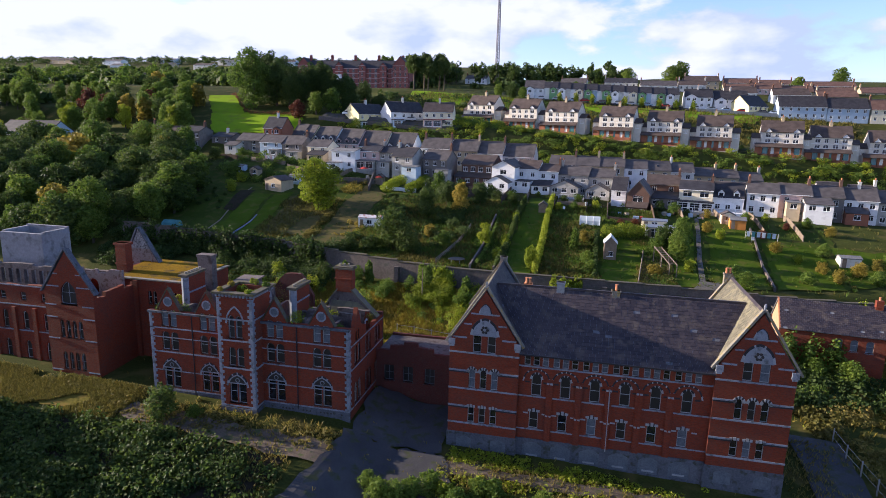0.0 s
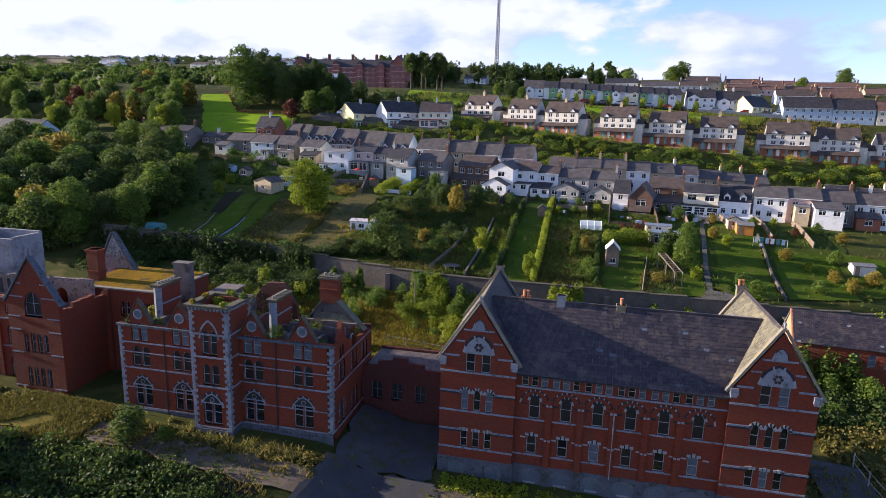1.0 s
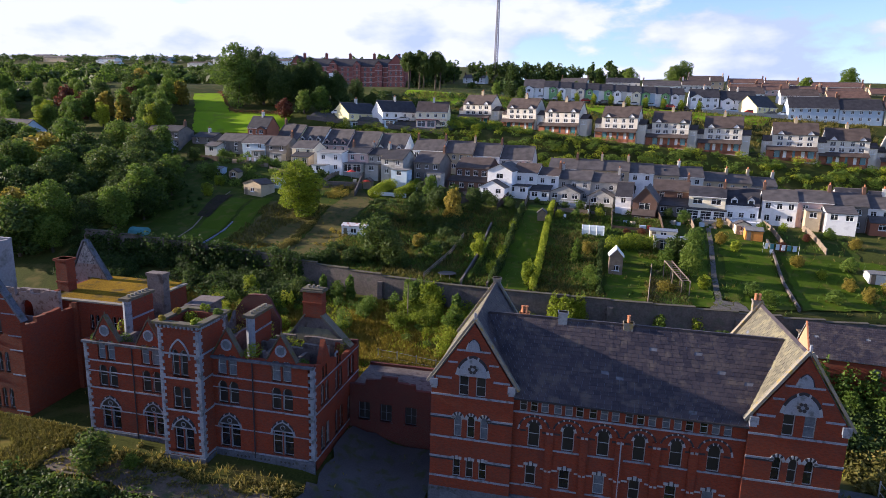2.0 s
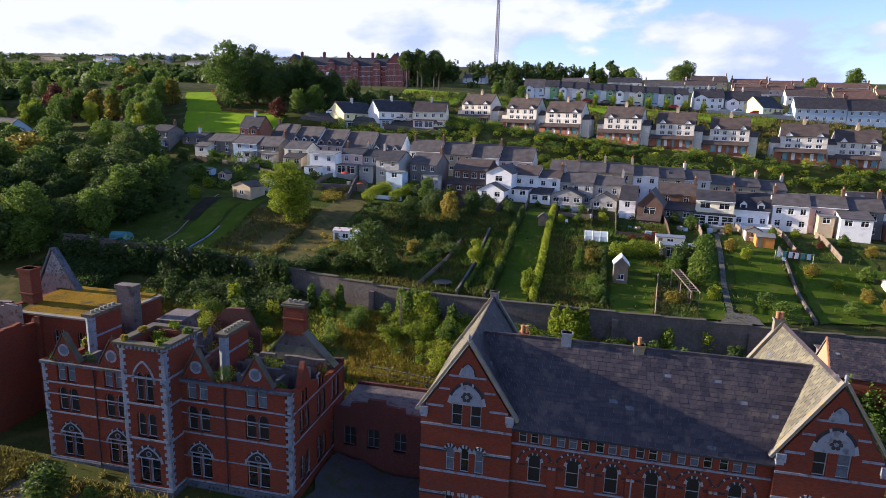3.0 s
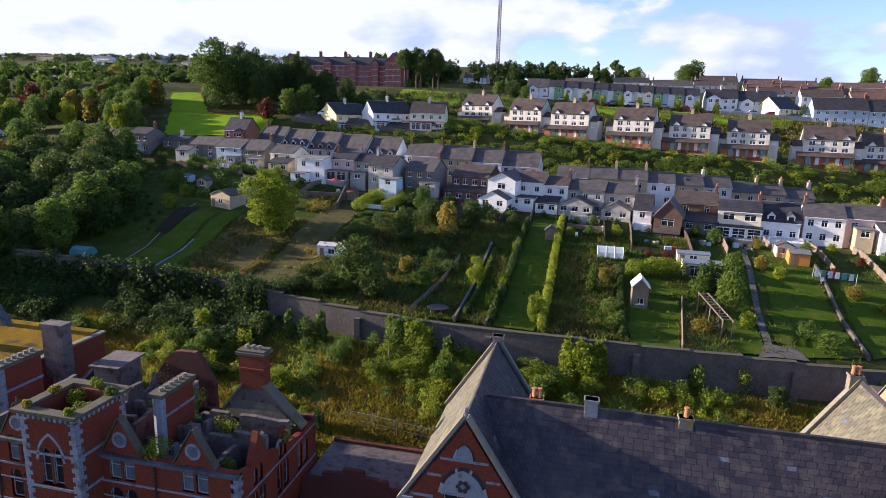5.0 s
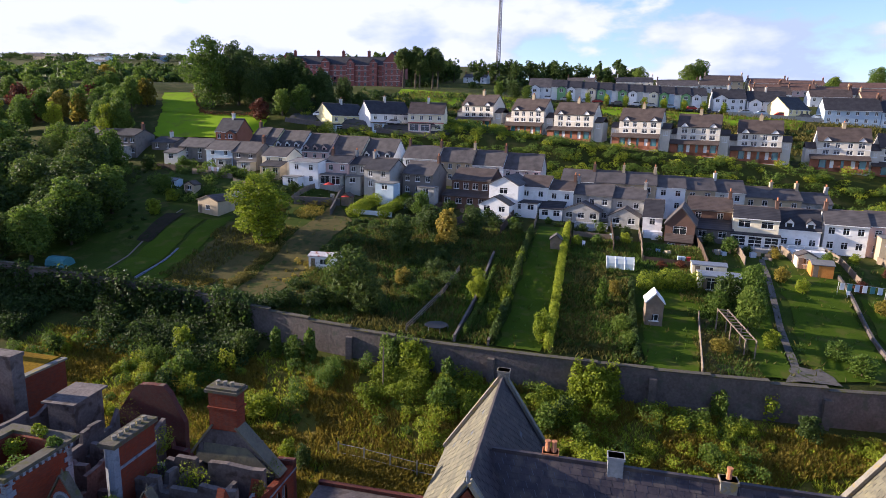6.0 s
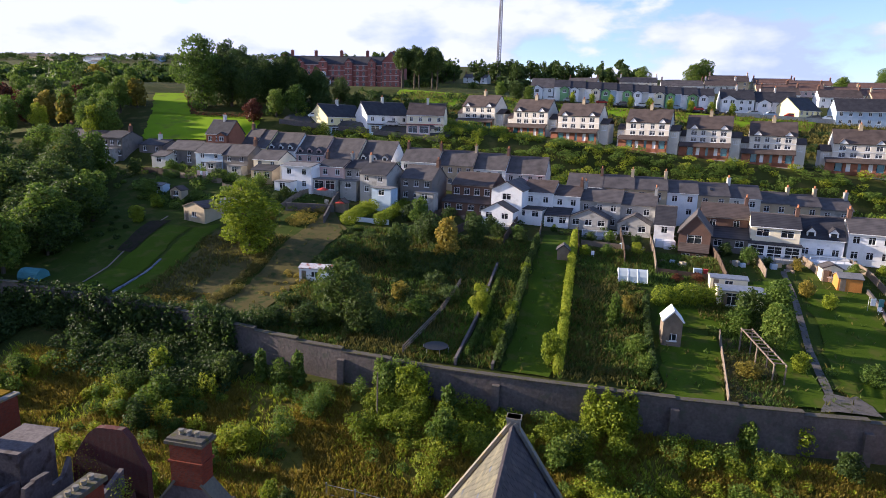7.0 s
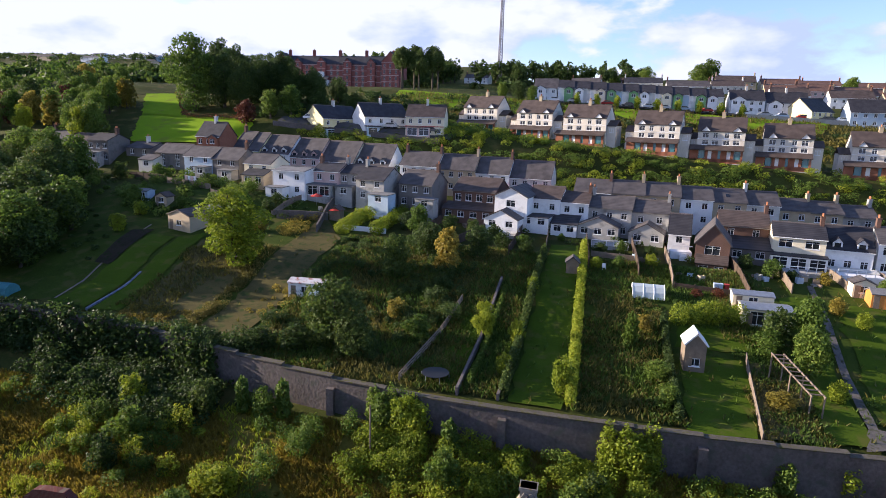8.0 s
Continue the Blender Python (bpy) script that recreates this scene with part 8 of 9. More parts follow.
def tree(x, y, kind, h, wide=1.0, group=""):
    p = RNG.choice(PROTO["small_" + kind if h < 5.1 and "small_" + kind in PROTO else "tall_" + kind if h > 11.5 and "tall_" + kind in PROTO else kind])
    s = h / 10
    m = Matrix.Translation((x, y, H(x, y) - 0.1)) @ Matrix.Rotation(RNG.uniform(0, 6.28), 4, "Z") @ Matrix.Diagonal((s * wide, s * wide, s, 1))
    ob = copy_thing(p, Matrix())
    ob.matrix_basis = m
    return tagged(ob, WORDS[kind], "tree", group)


# single trees and bushes in the gardens
tree(-44.6, 66, "lime", 12.3, 1.3)
for x, y, k, h, w in ((-20.7, 84, "green", 6, 0.9), (-12.6, 70, "gold", 7, 0.9), (-19.2, 66, "dark", 7, 0.9), (-16.5, 74, "dark", 6, 1.0), (-9, 76, "dark", 5.5, 1.0), (-21.3, 48.8, "dark", 9, 1.0), (-18, 46.5, "dark", 6, 1.0)):
    tree(x, y, k, h, w, "garden trees")
for x, y, k, h, w in ((-12.1, 53, "green", 3.4, 1.4), (-4.4, 55, "lime", 5.2, 0.8), (-25, 47, "dark", 3.5, 1.6), (-29, 46, "dark", 3.2, 1.6), (-16, 57, "gold", 3, 1.3)):
    tree(x, y, k, h, w, "garden bushes")
for x, y, k, h, w in ((-0.4, 54.5, "lime", 3.4, 0.9), (-0.9, 47, "lime", 2.8, 1.0), (0.2, 66, "lime", 2.6, 1.0), (5.4, 44.6, "lime", 4.6, 0.75), (12.7, 57, "cone", 4.8, 0.9), (15.2, 50, "green", 2.8, 1.3), (14.4, 60, "gold", 2.6, 1.2), (15.6, 45, "green", 3.0, 1.2)):
    tree(x, y, k, h, w, "garden bushes")
for x, y, k, h, w in ((29.4, 60.5, "dark", 5.0, 1.0), (31.2, 55, "green", 6.5, 0.9), (32.4, 60, "green", 7.0, 0.9), (28, 58.5, "green", 3.6, 1.3), (33, 51, "lime", 2.6, 1.2), (38.6, 69, "gold", 2.6, 1.2), (40.6, 66, "lime", 2.4, 1.2), (40, 50, "green", 2.8, 1.3), (41.4, 46.6, "green", 3.0, 1.3), (26.6, 48, "gold", 2.2, 1.8), (21.7, 69.6, "red", 1.5, 1.4), (24.6, 70.2, "red", 1.6, 1.5)):
    tree(x, y, k, h, w, "garden bushes")
for x, y, k, h, w in ((50, 63, "gold", 2.4, 1.3), (53, 60, "lime", 2.0, 1.3), (56, 57, "gold", 2.6, 1.2), (57.5, 53, "gold", 3.0, 1.1), (52, 51, "green", 2.6, 1.4), (48.6, 68, "red", 2.0, 1.2), (62, 57, "gold", 3.2, 1.2), (66, 60, "gold", 2.8, 1.2), (58, 63, "green", 3.0, 1.2), (64, 54, "green", 3.0, 1.2), (69, 63, "green", 2.6, 1.2), (8.6, 76, "lime", 2.2, 1.1), (12, 77, "green", 2.2, 1.2)):
    tree(x, y, k, h, w, "garden bushes")
for x, y, k, h, w in ((-47, 78, "gold", 2.4, 1.6), (-70, 72, "lime", 3.4, 1.2), (-72, 80, "lime", 3.0, 1.2), (-76, 84, "green", 4.0, 1.2), (-66, 84, "green", 2.6, 1.2), (-56, 88, "green", 3.0, 1.3), (-50, 86, "dark", 2.6, 1.4)):
    tree(x, y, k, h, w, "garden bushes")
for x, y, k, h, w in ((-8.0, 86.5, "dark", 3.2, 1.2), (-6.0, 82.0, "dark", 3.0, 1.3), (-3.0, 84.0, "green", 2.4, 1.2), (-1.8, 79.0, "dark", 2.6, 1.2), (3.0, 91.0, "green", 1.6, 1.2), (9.5, 84.5, "dark", 2.2, 1.4), (12.8, 86.0, "green", 2.4, 1.2), (17.0, 84.5, "dark", 2.4, 1.3), (16.6, 79.0, "lime", 2.4, 1.2),
                      (31.0, 84.0, "dark", 2.6, 1.3), (33.4, 79.5, "green", 3.2, 1.1), (36.0, 79.0, "dark", 1.8, 1.4), (40.0, 78.5, "gold", 2.2, 1.3), (47.6, 78.0, "green", 2.2, 1.3), (52.0, 79.5, "lime", 2.0, 1.3), (54.6, 74.0, "red", 1.8, 1.3), (59.0, 76.0, "green", 2.6, 1.2), (62.0, 72.0, "gold", 2.4, 1.3),
                      (-24.0, 88.0, "dark", 3.6, 1.2), (-22.0, 92.0, "green", 2.8, 1.2), (-16.5, 90.0, "dark", 3.4, 1.2), (-12.0, 88.0, "dark", 3.4, 1.1), (-50.0, 90.0, "dark", 2.2, 1.4), (-58.0, 94.0, "green", 2.6, 1.3), (-69.0, 96.0, "dark", 3.0, 1.3), (-84.0, 101.0, "green", 3.4, 1.3), (-90.0, 97.0, "dark", 4.0, 1.3),
                      (4.5, 119.5, "lime", 4.8, 1.5), (0.5, 121.0, "lime", 4.4, 1.5), (9.5, 120.0, "green", 4.4, 1.4), (38.0, 121.0, "gold", 4.2, 1.2), (-77.0, 131.0, "lime", 2.8, 1.4), (-60.0, 133.0, "green", 3.0, 1.3)):
    tree(x, y, k, h, w, "garden bushes")
# woodland on the left
for i in range(180):
    x, y = RNG.uniform(-175, -68), RNG.uniform(14, 100)
    if y < 39 or x > -74 and y > 50 or (x > -84 and y > 72) or (x > -80 and y < 50):
        continue
    tree(x, y, RNG.choice(("dark", "dark", "green", "green", "gold" if i % 4 == 0 else "dark")), RNG.uniform(7.5, 12), RNG.uniform(1.0, 1.3), "woodland on the left slope")
# trees round the park lawn
for i in range(44):
    x = -222 + i * 2.5 + RNG.uniform(-1.5, 1.5)
    tree(x, RNG.uniform(118, 150) if x < -121 else RNG.uniform(113, 117), RNG.choice(("green", "lime" if i % 3 == 0 else "green", "red" if i % 5 == 2 else "green")), RNG.uniform(8.5, 11.5), 0.85, "row of trees by the lawn")
for x, y, h, k in ((-105, 146, 23, "green"), (-107, 162, 18, "dark"), (-98, 150, 17, "dark"), (-92, 148, 13, "dark"), (-100, 158, 17, "dark"), (-95, 157, 14, "dark"), (-89, 155, 14, "dark"), (-84, 158, 15, "dark"), (-79, 156, 13, "dark"), (-74, 160, 12, "dark"), (-86, 165, 13, "dark"), (-78, 168, 12, "dark"), (-92, 168, 14, "dark"), (-86, 168, 10, "dark"), (-80, 174, 9, "dark"), (-75, 180, 9, "dark"), (-108, 172, 16, "dark"), (-88, 180, 9, "dark")):
    tree(x, y, k, h, 0.9, "tall trees beside the park lawn")
for x, y, h, k in ((-83, 136, 7, "red"), (-78, 140, 8, "green"), (-73, 142, 9, "green"), (-68, 150, 7, "dark"), (-60, 156, 7, "dark"), (-52, 160, 6, "dark"), (-44, 164, 6, "dark"), (-36, 166, 6, "dark")):
    tree(x, y, k, h, 1.1, "trees behind the lane houses")
for x, y, h in ((-67, 226, 17), (-63, 230, 18), (-60, 226, 16), (-56, 232, 18), (-53, 229, 16), (-69, 234, 17)):
    tree(x, y, "pine", h, 0.85, "pines beside the institution")
for x, y, k, h in ((-24, 207, "green", 6), (-18, 205, "dark", 7), (-13, 203, "green", 6)):
    tree(x, y, k, h, 1.1, "trees on the green")
# skyline and distant trees as one mass of crowns on trunks
def far_trees(name, spots, mat, label, seed):
    rng = random.Random(seed)
    vs, fs = [], []
    tm = MB()
    for x, y, h, w in spots:
        z = H(x, y)
        low = rng.choice((0.15, 0.2, 0.45))
        bl = []
        for k in range(6):
            f = (k + 0.5) / 6
            a = rng.uniform(0, 6.28)
            r = w / 2 * math.sin(math.pi * (0.18 + 0.74 * f))
            bl.append(((x + r * 0.5 * math.cos(a), y + r * 0.5 * math.sin(a), z + h * (low + (0.94 - low) * f)), (r * 0.75, r * 0.75, h * 0.13)))
        v, f2 = leaf_cloud(rng, bl, 300, h * 0.065)
        k = len(vs)
        vs += v
        fs += [tuple(i + k for i in q) for q in f2]
        tm.rod((x, y, z - 1), (x, y, z + h * 0.8), h * 0.02, 5, 0.1)
    ob = tagged(new(name, leaf_mesh(name, vs, fs, mat)), label, "trees", kind="stuff")
    part("trunks", tm, M_bark, ob, kind="stuff")


def spots(n, x0, x1, y0, y1, h0, h1):
    return [(RNG.uniform(x0, x1), RNG.uniform(y0, y1), RNG.uniform(h0, h1), RNG.uniform(8, 13)) for _ in range(n)]


far_trees("skyline_trees", spots(60, -330, -165, 300, 420, 7, 11) + spots(30, -165, -100, 350, 420, 15, 21), M_leaf_dark, "dark trees along the skyline of the hill", 61)
far_trees("skyline_trees", spots(46, -98, 34, 385, 450, 11, 17), M_leaf_dark, "dark pines along the skyline", 62)
far_trees("skyline_trees", spots(420, -1000, -240, 640, 760, 5, 9), M_leaf_dark, "dark trees along the far ridge", 65)
far_trees("distant_trees", spots(90, -540, -190, 140, 420, 8, 13), M_leaf, "distant green trees on the left hill", 63)
far_trees("distant_trees", spots(60, -600, -200, 150, 480, 8, 14), M_leaf_dark, "distant dark trees on the left hill", 64)
for x, y, h in ((60, 330, 14), (66, 335, 16), (20, 420, 13), (120, 300, 9), (150, 330, 14), (40, 400, 12)):
    tree(x, y, "green", h, 1.2, "trees among the upper houses")
# street trees before the modern houses
for i in range(9):
    tree(2 + i * 6.6, 205.5, "lime", 4.4, 0.8, "street trees")
# unseen belt of trees, added out of view to cast shade on the thicket
for i in range(16):
    tree(RNG.uniform(-84, -70), -44 + i * 2.1, "dark" if i % 3 else "green", RNG.uniform(11, 15), 1.0, "tree belt beside the grounds")
# trees closing the park lawn
for x, y, h in ((-124, 124, 15), (-119, 122, 14), (-129, 127, 15), (-137, 128, 15), (-146, 130, 16), (-133, 136, 16), (-142, 142, 17), (-128, 146, 15), (-150, 150, 18), (-156, 140, 17), (-158, 164, 18), (-154, 176, 17)):
    tree(x, y, ("dark", "green", "gold")[int(-x) % 3], h * 0.62, 0.95, "trees closing the park lawn")
# saplings and bushes between the block and the garden wall
for i in range(38):
    x, y = RNG.uniform(-62, 62), RNG.uniform(17, 38.4)
    if -14 < x < 2 and y < 25:
        continue
    tree(x, y, RNG.choice(("green", "lime", "green", "dark", "cone")), RNG.uniform(2.4, 4.6), RNG.uniform(0.8, 1.3), "saplings below the garden wall")
for x, y, h in ((-9.5, 38.3, 4.8), (-8.2, 38.2, 4.4), (11.6, 38.0, 5.0), (13.0, 38.4, 4.4)):
    tree(x, y, "lime", h, 1.0, "ivy-like bushes against the wall")
for x, y, k, h in ((-27.2, 38.6, "cone", 4.6), (-24.6, 38.2, "green", 3.8), (-22.6, 38.6, "cone", 4.9), (-11.9, 38.9, "green", 4.6)):
    tree(x, y, k, h, 0.9, "saplings below the garden wall")
for x, y, k, h, w in ((-30.7, -7.0, "dark", 4.6, 1.1), (-27.5, -5.6, "green", 1.8, 1.4), (-10.2, 12.5, "green", 3.0, 1.2), (0.6, 6.8, "green", 2.6, 1.2), (36.9, 12.5, "green", 3.2, 1.2)):
    tree(x, y, k, h, w, "bushes round the buildings")
for i in range(14):
    tree(-5.5 + i * 1.55, RNG.uniform(-11.5, -8.2), RNG.choice(("lime", "green", "green")), RNG.uniform(2.0, 3.2), 1.3, "bushes before the brick block")
for g in PROTO.values():
    for p in g:
        for o in list(p.children):
            bpy.data.objects.remove(o)
        bpy.data.objects.remove(p)


# undergrowth as masses
def scatter(n, x0, x1, y0, y1, r0, r1, keep=None):
    out = []
    while len(out) < n:
        x, y = RNG.uniform(x0, x1), RNG.uniform(y0, y1)
        n2 = noise.noise(Vector((x * 0.09, y * 0.09, 3.3)))
        if (keep and not keep(x, y)) or n2 < -0.25:
            if RNG.random() < 0.97:
                continue
        r = RNG.uniform(r0, r1)
        out.append((x, y, r, r * RNG.uniform(0.7, 1.2)))
    return out


clear = lambda x, y: not (-12 < x < 2 and y < 19) and not (38 < x < 62 and y < 22)
def clumps(n, x0, x1, y0, y1, r0, r1, keep=None, tall=1.0):
    """Bushes gathered in drifts: (x, y, r, h)."""
    out = []
    while len(out) < n:
        x, y = RNG.uniform(x0, x1), RNG.uniform(y0, y1)
        if keep and not keep(x, y) or noise.noise(Vector((x * 0.11, y * 0.16, 9.1))) < -0.05 and RNG.random() < 0.9:
            continue
        r = r0 + (r1 - r0) * RNG.random() ** 2
        out.append((x, y, r, r * RNG.uniform(0.9, 1.5) * tall))
    return out


right_bank = lambda x, y: clear(x, y) and (y > 27 or x > 24)
stuff_leaves("undergrowth", clumps(190, -14, 72, 25, 38.6, 0.6, 1.7, right_bank), M_leaf_lime, "bright green brambles and ivy below the wall", 420, 0.105, seed=21)
stuff_leaves("undergrowth", clumps(130, -14, 72, 22, 38.6, 0.6, 1.6, right_bank), M_leaf, "green brambles below the garden wall", 420, 0.105, seed=22)
stuff_leaves("undergrowth", clumps(60, -62, -14, 27, 38.0, 0.6, 1.5, clear, 1.5), M_leaf, "green bushes in the meadow behind the ruin", 420, 0.11, seed=57)
stuff_leaves("undergrowth", clumps(34, -62, -14, 24, 36.0, 0.5, 1.2, clear, 1.7), M_leaf_lime, "bright young bushes behind the ruin", 420, 0.11, seed=58)
stuff_leaves("dry_undergrowth", clumps(150, -62, 72, 14, 34, 0.3, 0.8, clear), M_leaf_hay, "dry yellow weeds and tall grass", 200, 0.08, seed=23)
# dark leaf colour stands in for the shade on this bank
stuff_leaves("dark_undergrowth", scatter(330, -80, -31, 36, 47, 1.0, 2.4), M_leaf_dark, "dark ivy and brambles on the shaded bank", 200, 0.17, seed=24)
below_pairs = lambda x, y: y < (137.5 if x < -34 else 140.5 + 0.34 * max(0.0, 14 - x))
stuff_leaves("bank_shrubs", scatter(560, -76, 116, 120, 157, 1.0, 2.3, below_pairs), M_leaf, "green shrubs on the bank below the terrace", 150, 0.17, seed=25)
stuff_leaves("bank_shrubs", scatter(420, -76, 116, 120, 157, 0.9, 2.1, below_pairs), M_leaf_lime, "bright shrubs on the bank below the terrace", 150, 0.17, seed=26)
stuff_leaves("hill_scrub", scatter(220, 0, 112, 168, 192, 0.8, 2.0), M_leaf_straw, "dry golden scrub on the bank above the terrace", 50, 0.34, seed=27)
stuff_leaves("hill_scrub", scatter(150, -70, 112, 166, 190, 0.9, 2.2), M_leaf_dark, "dark scrub on the bank above the terrace", 50, 0.36, seed=28)
stuff_leaves("garden_shrubs", clumps(150, -32, -8, 44, 80, 0.5, 1.7), M_leaf_dark, "dark green shrubs in overgrown gardens", 300, 0.13, seed=43)
stuff_leaves("garden_shrubs", scatter(90, 7.6, 16, 43, 74, 0.3, 0.7), M_leaf_straw, "dry long grass in an overgrown garden", 160, 0.08, seed=44)
stuff_leaves("garden_shrubs", scatter(90, -34, 62, 43, 78, 0.4, 1.0, lambda x, y: not (-0.5 < x < 5.2) and not (17 < x < 23.4 and y < 62) and not (30 < x < 58 and noise.noise(Vector((x * 0.2, y * 0.2, 1))) < 0.25)), M_leaf, "mixed green garden shrubs", 160, 0.10, seed=29)
stuff_leaves("garden_shrubs", scatter(60, -34, 62, 43, 80, 0.3, 0.7, lambda x, y: not (-0.5 < x < 5.2) and not (17 < x < 23.4) and not (33 < x < 58)), M_leaf_straw, "dry garden plants and tall grasses", 160, 0.09, seed=30)
stuff_leaves("plot_weeds", scatter(90, -52, -40, 45, 53, 0.4, 1.0), M_leaf_hay, "dry weeds along the lower field edge", 200, 0.09, seed=31)
stuff_leaves("plot_weeds", [(-40.6 + RNG.uniform(-1.2, 0.8), RNG.uniform(48, 66), RNG.uniform(0.5, 1.1), RNG.uniform(0.6, 1.2)) for _ in range(60)], M_leaf_straw, "dry bramble strip beside the tan field", 220, 0.09, seed=59)
stuff_leaves("plot_weeds", [(RNG.uniform(-44, -39.5), RNG.uniform(77, 88), RNG.uniform(0.6, 1.2), RNG.uniform(0.7, 1.3)) for _ in range(36)], M_leaf_gold, "golden weeds by the garden walls", 220, 0.1, seed=60)
stuff_leaves("plot_weeds", [(RNG.uniform(-36, -30.5), RNG.uniform(54, 61), RNG.uniform(0.3, 0.7), RNG.uniform(0.4, 1.0)) for _ in range(26)], M_leaf_gold, "golden weeds round the white shed", 200, 0.09, seed=61)
stuff_leaves("slope_shrubs", clumps(120, -96, -58, 78, 103, 0.6, 1.8), M_leaf, "green hedges and bushes on the lane gardens", 200, 0.16, seed=62)
stuff_leaves("slope_shrubs", clumps(70, -84, -50, 62, 100, 0.5, 1.2, lambda x, y: x < -67 or y > 80), M_leaf_dark, "dark bushes between the allotments", 200, 0.15, seed=63)
stuff_leaves("yard_weeds", scatter(420, -60, 36, -6.2, -2.6, 0.2, 0.5, lambda x, y: not (-10.5 < x < 0.3) and (x > 0 or y < -3.6)), M_leaf_straw, "yellow-green weeds along the walls", 40, 0.10, seed=32)
stuff_leaves("fore_brambles", scatter(520, -72, -13, -36, -9.8, 0.8, 1.9), M_leaf_dark, "dark brambles before the ruin", 80, 0.19, seed=33)
stuff_leaves("fore_brambles", scatter(150, 38, 80, -6, 34, 0.8, 1.8, lambda x, y: x > 46 or y > 24), M_leaf_straw, "dry overgrown field beside the road", 80, 0.18, seed=34)
stuff_leaves("fore_brambles", scatter(120, 1, 40, -22, -8, 0.6, 1.4), M_leaf, "green brambles before the brick block", 100, 0.15, seed=35)
stuff_leaves("thicket", [(RNG.uniform(-62, -22), RNG.uniform(-24, -9.6), RNG.uniform(1.0, 1.9), RNG.uniform(0.9, 1.7)) for _ in range(300)], M_leaf_dark, "dark brambles in the shade before the ruin", 90, 0.2, seed=51)
drift = random.Random(77)
stuff_leaves("undergrowth", [(x, 32.6 + 5.4 * drift.random() + 0.10 * x, drift.uniform(0.9, 1.6), drift.uniform(1.2, 2.4)) for x in [drift.uniform(-14, 14) for _ in range(64)]], M_leaf_lime, "thick bright green brambles heaped below the wall", 420, 0.115, seed=71)
stuff_leaves("wall_ivy", [(x, wall_y(x) - drift.uniform(0.3, 0.8), drift.uniform(0.7, 1.2), drift.uniform(2.8, 5.0)) for x in [drift.uniform(9.6, 14.2) for _ in range(16)]], M_leaf_lime, "bright ivy spilling over the garden wall", 300, 0.14, seed=72)
stuff_leaves("wall_ivy", [(x, wall_y(x) - drift.uniform(0.3, 0.8), drift.uniform(0.6, 1.1), drift.uniform(2.6, 4.6)) for x in [drift.uniform(-13.4, -9.4) for _ in range(12)] + [drift.uniform(24, 27) for _ in range(4)]], M_leaf, "green ivy and saplings against the garden wall", 300, 0.14, seed=73)
stuff_leaves("bank_ivy", scatter(170, 37, 62, 20, 30, 0.9, 1.9), M_leaf_dark, "dark ivy and brambles before the outbuilding", 70, 0.27, seed=52)
stuff_leaves("wall_ivy", [(RNG.uniform(43.0, 50.5), RNG.uniform(29.6, 30.8), RNG.uniform(0.7, 1.1), RNG.uniform(4.2, 5.6)) for _ in range(16)], M_leaf, "thick green ivy on the outbuilding wall", 70, 0.24, seed=53)
stuff_leaves("path_weeds", scatter(260, 1, 36, -3.3, -0.6, 0.25, 0.6) + scatter(160, -1, 36, -6.6, -5.2, 0.3, 0.7), M_leaf_lime, "bright weeds along the brick block", 40, 0.13, seed=54)
stuff_leaves("path_weeds", scatter(200, -66, -10, -7.6, -2.2, 0.3, 0.8, lambda x, y: x < -36 or y < -4), M_leaf_straw, "dry weeds along the ruin", 50, 0.15, seed=55)
stuff_leaves("field_scrub", scatter(210, 45, 84, -8, 20, 0.5, 1.2) + scatter(60, 37, 46, 13, 20, 0.5, 1.1), M_leaf_straw, "olive-brown scrub beside the road", 60, 0.24, seed=56)
stuff_leaves("lane_shrubs", scatter(170, -84, 0, 141, 200, 0.9, 2.2, lambda x, y: y > 158 or x < -60), M_leaf_dark, "dark shrubs behind the lane houses", 50, 0.34, seed=46)
stuff_leaves("lane_shrubs", scatter(170, -100, 70, 84, 118, 0.5, 1.3, lambda x, y: noise.noise(Vector((x * 0.3, y * 0.3, 7))) > 0.1), M_leaf_dark, "green shrubs between the houses", 50, 0.22, seed=36)
stuff_leaves("far_woods", scatter(330, -640, -190, 120, 560, 4.0, 8.0), M_leaf_dark, "far dark woods on the hill", 11, 2.0, seed=37)
stuff_leaves("far_woods", scatter(150, -330, 40, 330, 470, 3.5, 7.0), M_leaf_dark, "far dark woods on the skyline", 13, 1.8, seed=38)
stuff_leaves("wall_ivy", [(x, wall_y(x) - 0.4, RNG.uniform(0.9, 1.6), RNG.uniform(3.5, 6.0)) for x in [RNG.uniform(-78, -33) for _ in range(120)]], M_leaf_dark, "dark ivy over the garden wall", 60, 0.26, seed=41)
stuff_leaves("wall_ivy", [(x, wall_y(x) - 0.5, RNG.uniform(0.6, 1.1), RNG.uniform(2.5, 4.6)) for x in (-9.6, -8.9, -8.2, 11.2, 12.0, 12.8, 13.4, 30.5, 46.0, 58.0)], M_leaf_lime, "bright ivy hanging over the garden wall", 120, 0.2, seed=42)


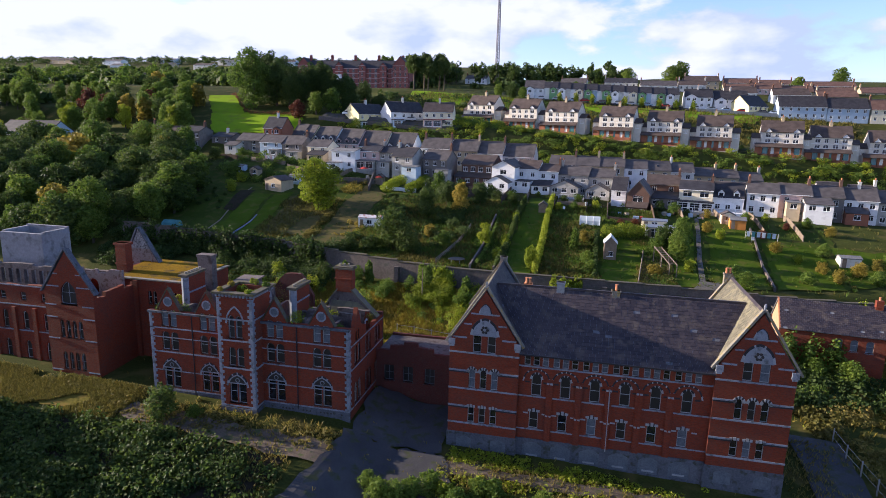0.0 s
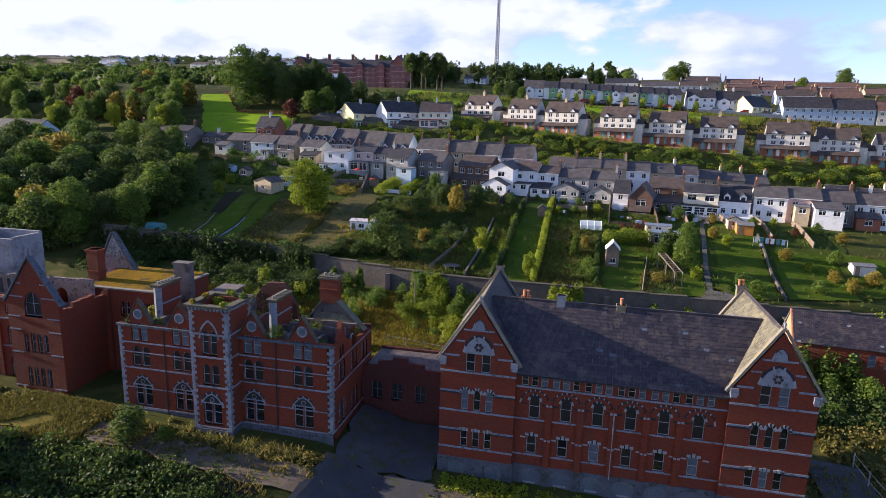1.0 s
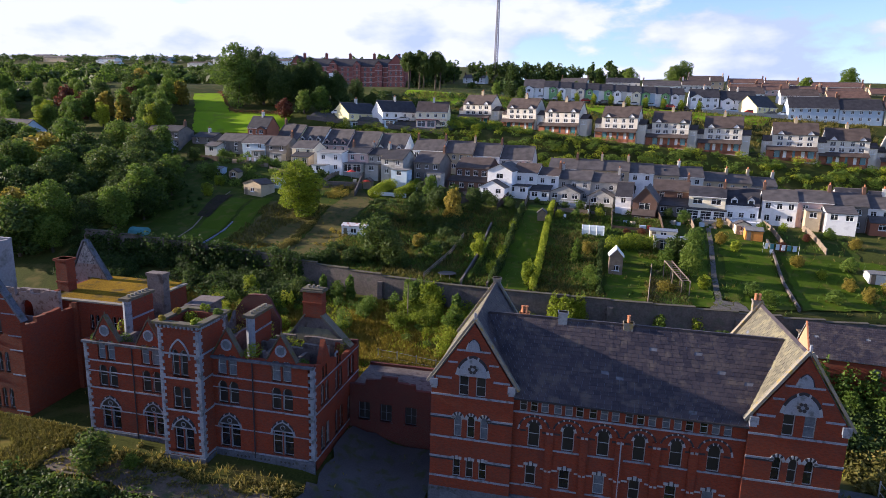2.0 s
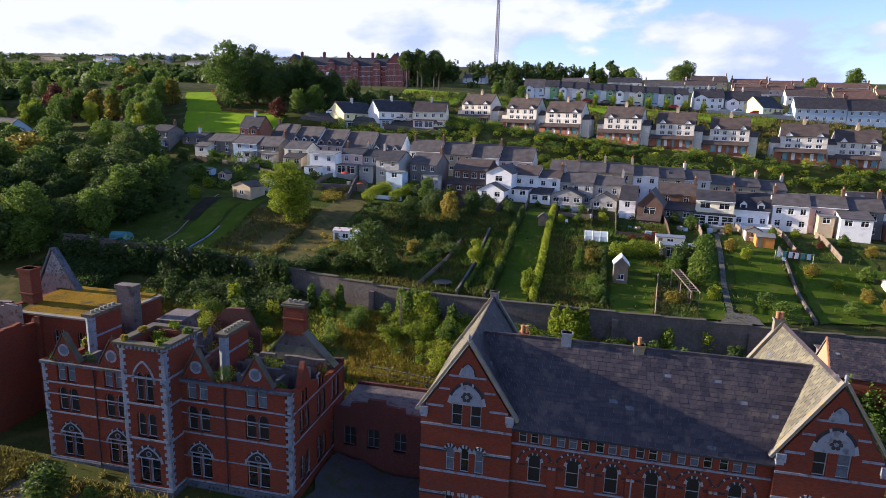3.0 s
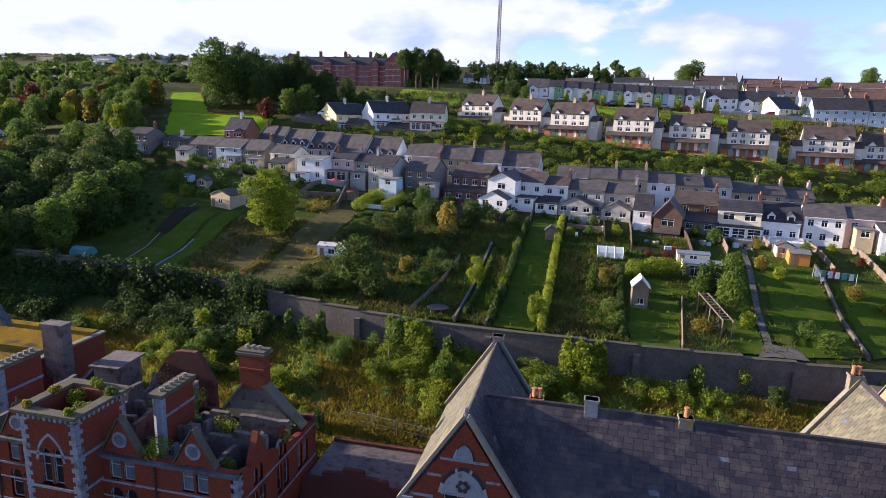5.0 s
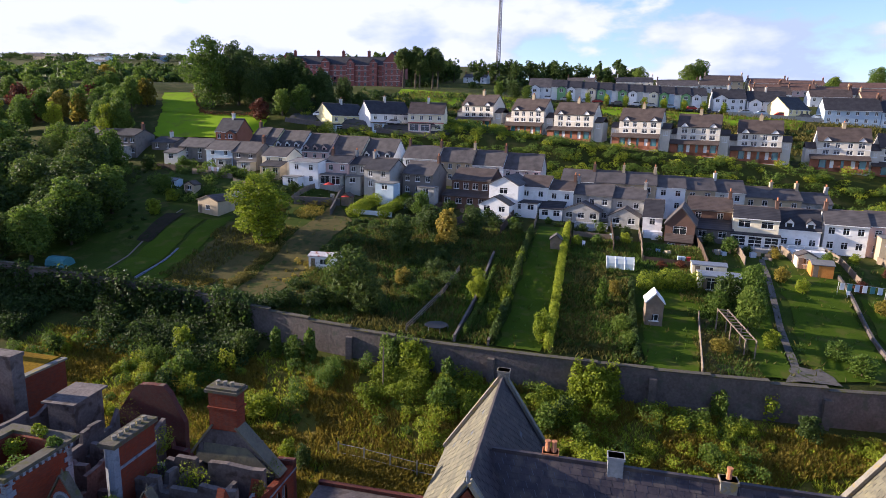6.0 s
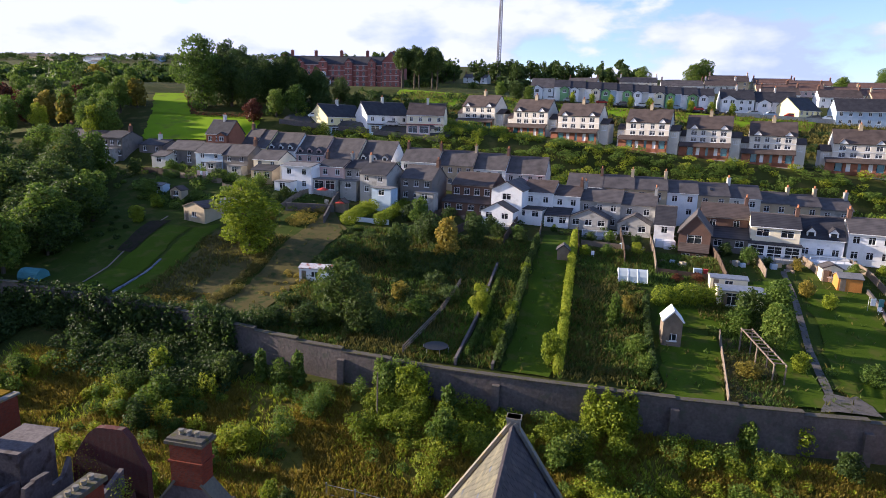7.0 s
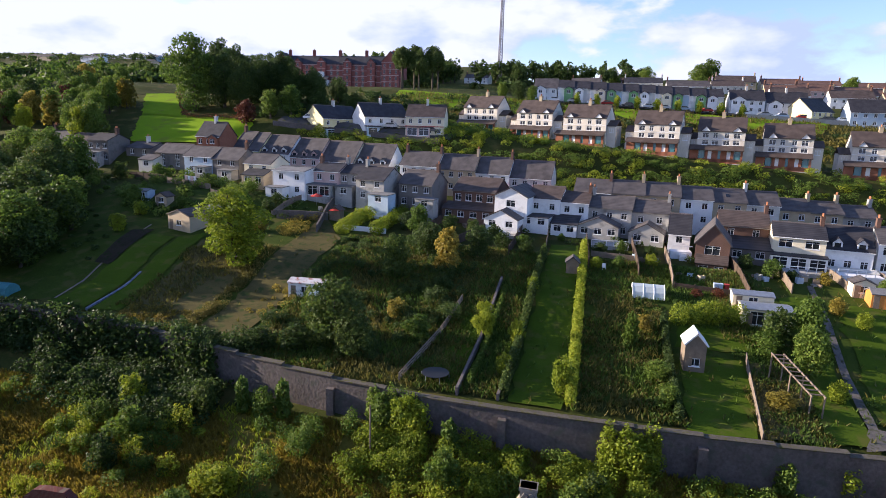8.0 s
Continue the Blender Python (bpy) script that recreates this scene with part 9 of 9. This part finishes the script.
def grass_tufts(name, n, x0, x1, y0, y1, size, mat, label, seed, keep=None, wide=0.12):
    """Single tufts of tall grass strewn over the ground."""
    rng = random.Random(seed)
    vs, fs = [], []
    while len(fs) < n * 3:
        x, y = rng.uniform(x0, x1), rng.uniform(y0, y1)
        if keep and not keep(x, y) or noise.noise(Vector((x * 0.15, y * 0.15, seed))) < -0.2:
            if rng.random() < 0.98:
                continue
        z = H(x, y) + 0.1
        for _ in range(3):
            a, s = rng.uniform(0, 6.28), size * rng.uniform(0.6, 1.5)
            dx, dy = math.cos(a) * s * wide, math.sin(a) * s * wide
            lx, ly = rng.uniform(-0.7, 0.7) * s, rng.uniform(-0.7, 0.7) * s
            k = len(vs)
            vs += [(x - dx, y - dy, z), (x + dx, y + dy, z), (x + dx * 0.5 + lx, y + dy * 0.5 + ly, z + s), (x - dx * 0.5 + lx, y - dy * 0.5 + ly, z + s)]
            fs.append((k, k + 1, k + 2, k + 3))
    return tagged(new(name, leaf_mesh(name, vs, fs, mat)), label, "grass", kind="stuff")


grass_tufts("tall_grass", 75000, -62, 72, 13, 39, 0.42, M_leaf_hay, "tall dry yellow grass below the wall", 71, clear)
grass_tufts("tall_grass", 16000, -62, 72, 14, 39, 0.40, M_leaf_lime, "tall green grass below the wall", 72, clear)
grass_tufts("yard_grass", 9000, -13, 1, 15.2, 25, 0.55, M_leaf_hay, "yellow grass over the old back yard", 78)
grass_tufts("garden_grass", 16000, -34, 62, 42, 80, 0.40, M_leaf, "rough green grass in the gardens", 73, lambda x, y: not (-0.3 < x < 6.2) and not (17 < x < 25.5 and y < 62) and x < 30 and not (-40 < x < -31.5))
grass_tufts("garden_grass", 14000, -54, 72, 42, 80, 0.42, M_leaf_straw, "rough dry grass in the gardens", 74, lambda x, y: not (-0.3 < x < 6.2) and not (17 < x < 23.5) and x < 30 and not (-40 < x < -31.5) and (x > -40 or x < -40 and y < 72))
grass_tufts("yard_grass", 12000, -68, -36, -9.4, -1.6, 0.32, M_leaf_straw, "dry golden grass before the ruin", 77)
grass_tufts("yard_grass", 14000, -66, 80, -30, 12, 0.35, M_leaf_straw, "rough grass round the buildings", 75, lambda x, y: not (-13 < x < 0.4) and not (0 < x < 36 and y > -3) and (x > -10 or y < -3.2) and x > -36)
grass_tufts("hill_grass", 9000, -60, 112, 160, 205, 0.7, M_leaf_straw, "dry grass on the upper bank", 76)
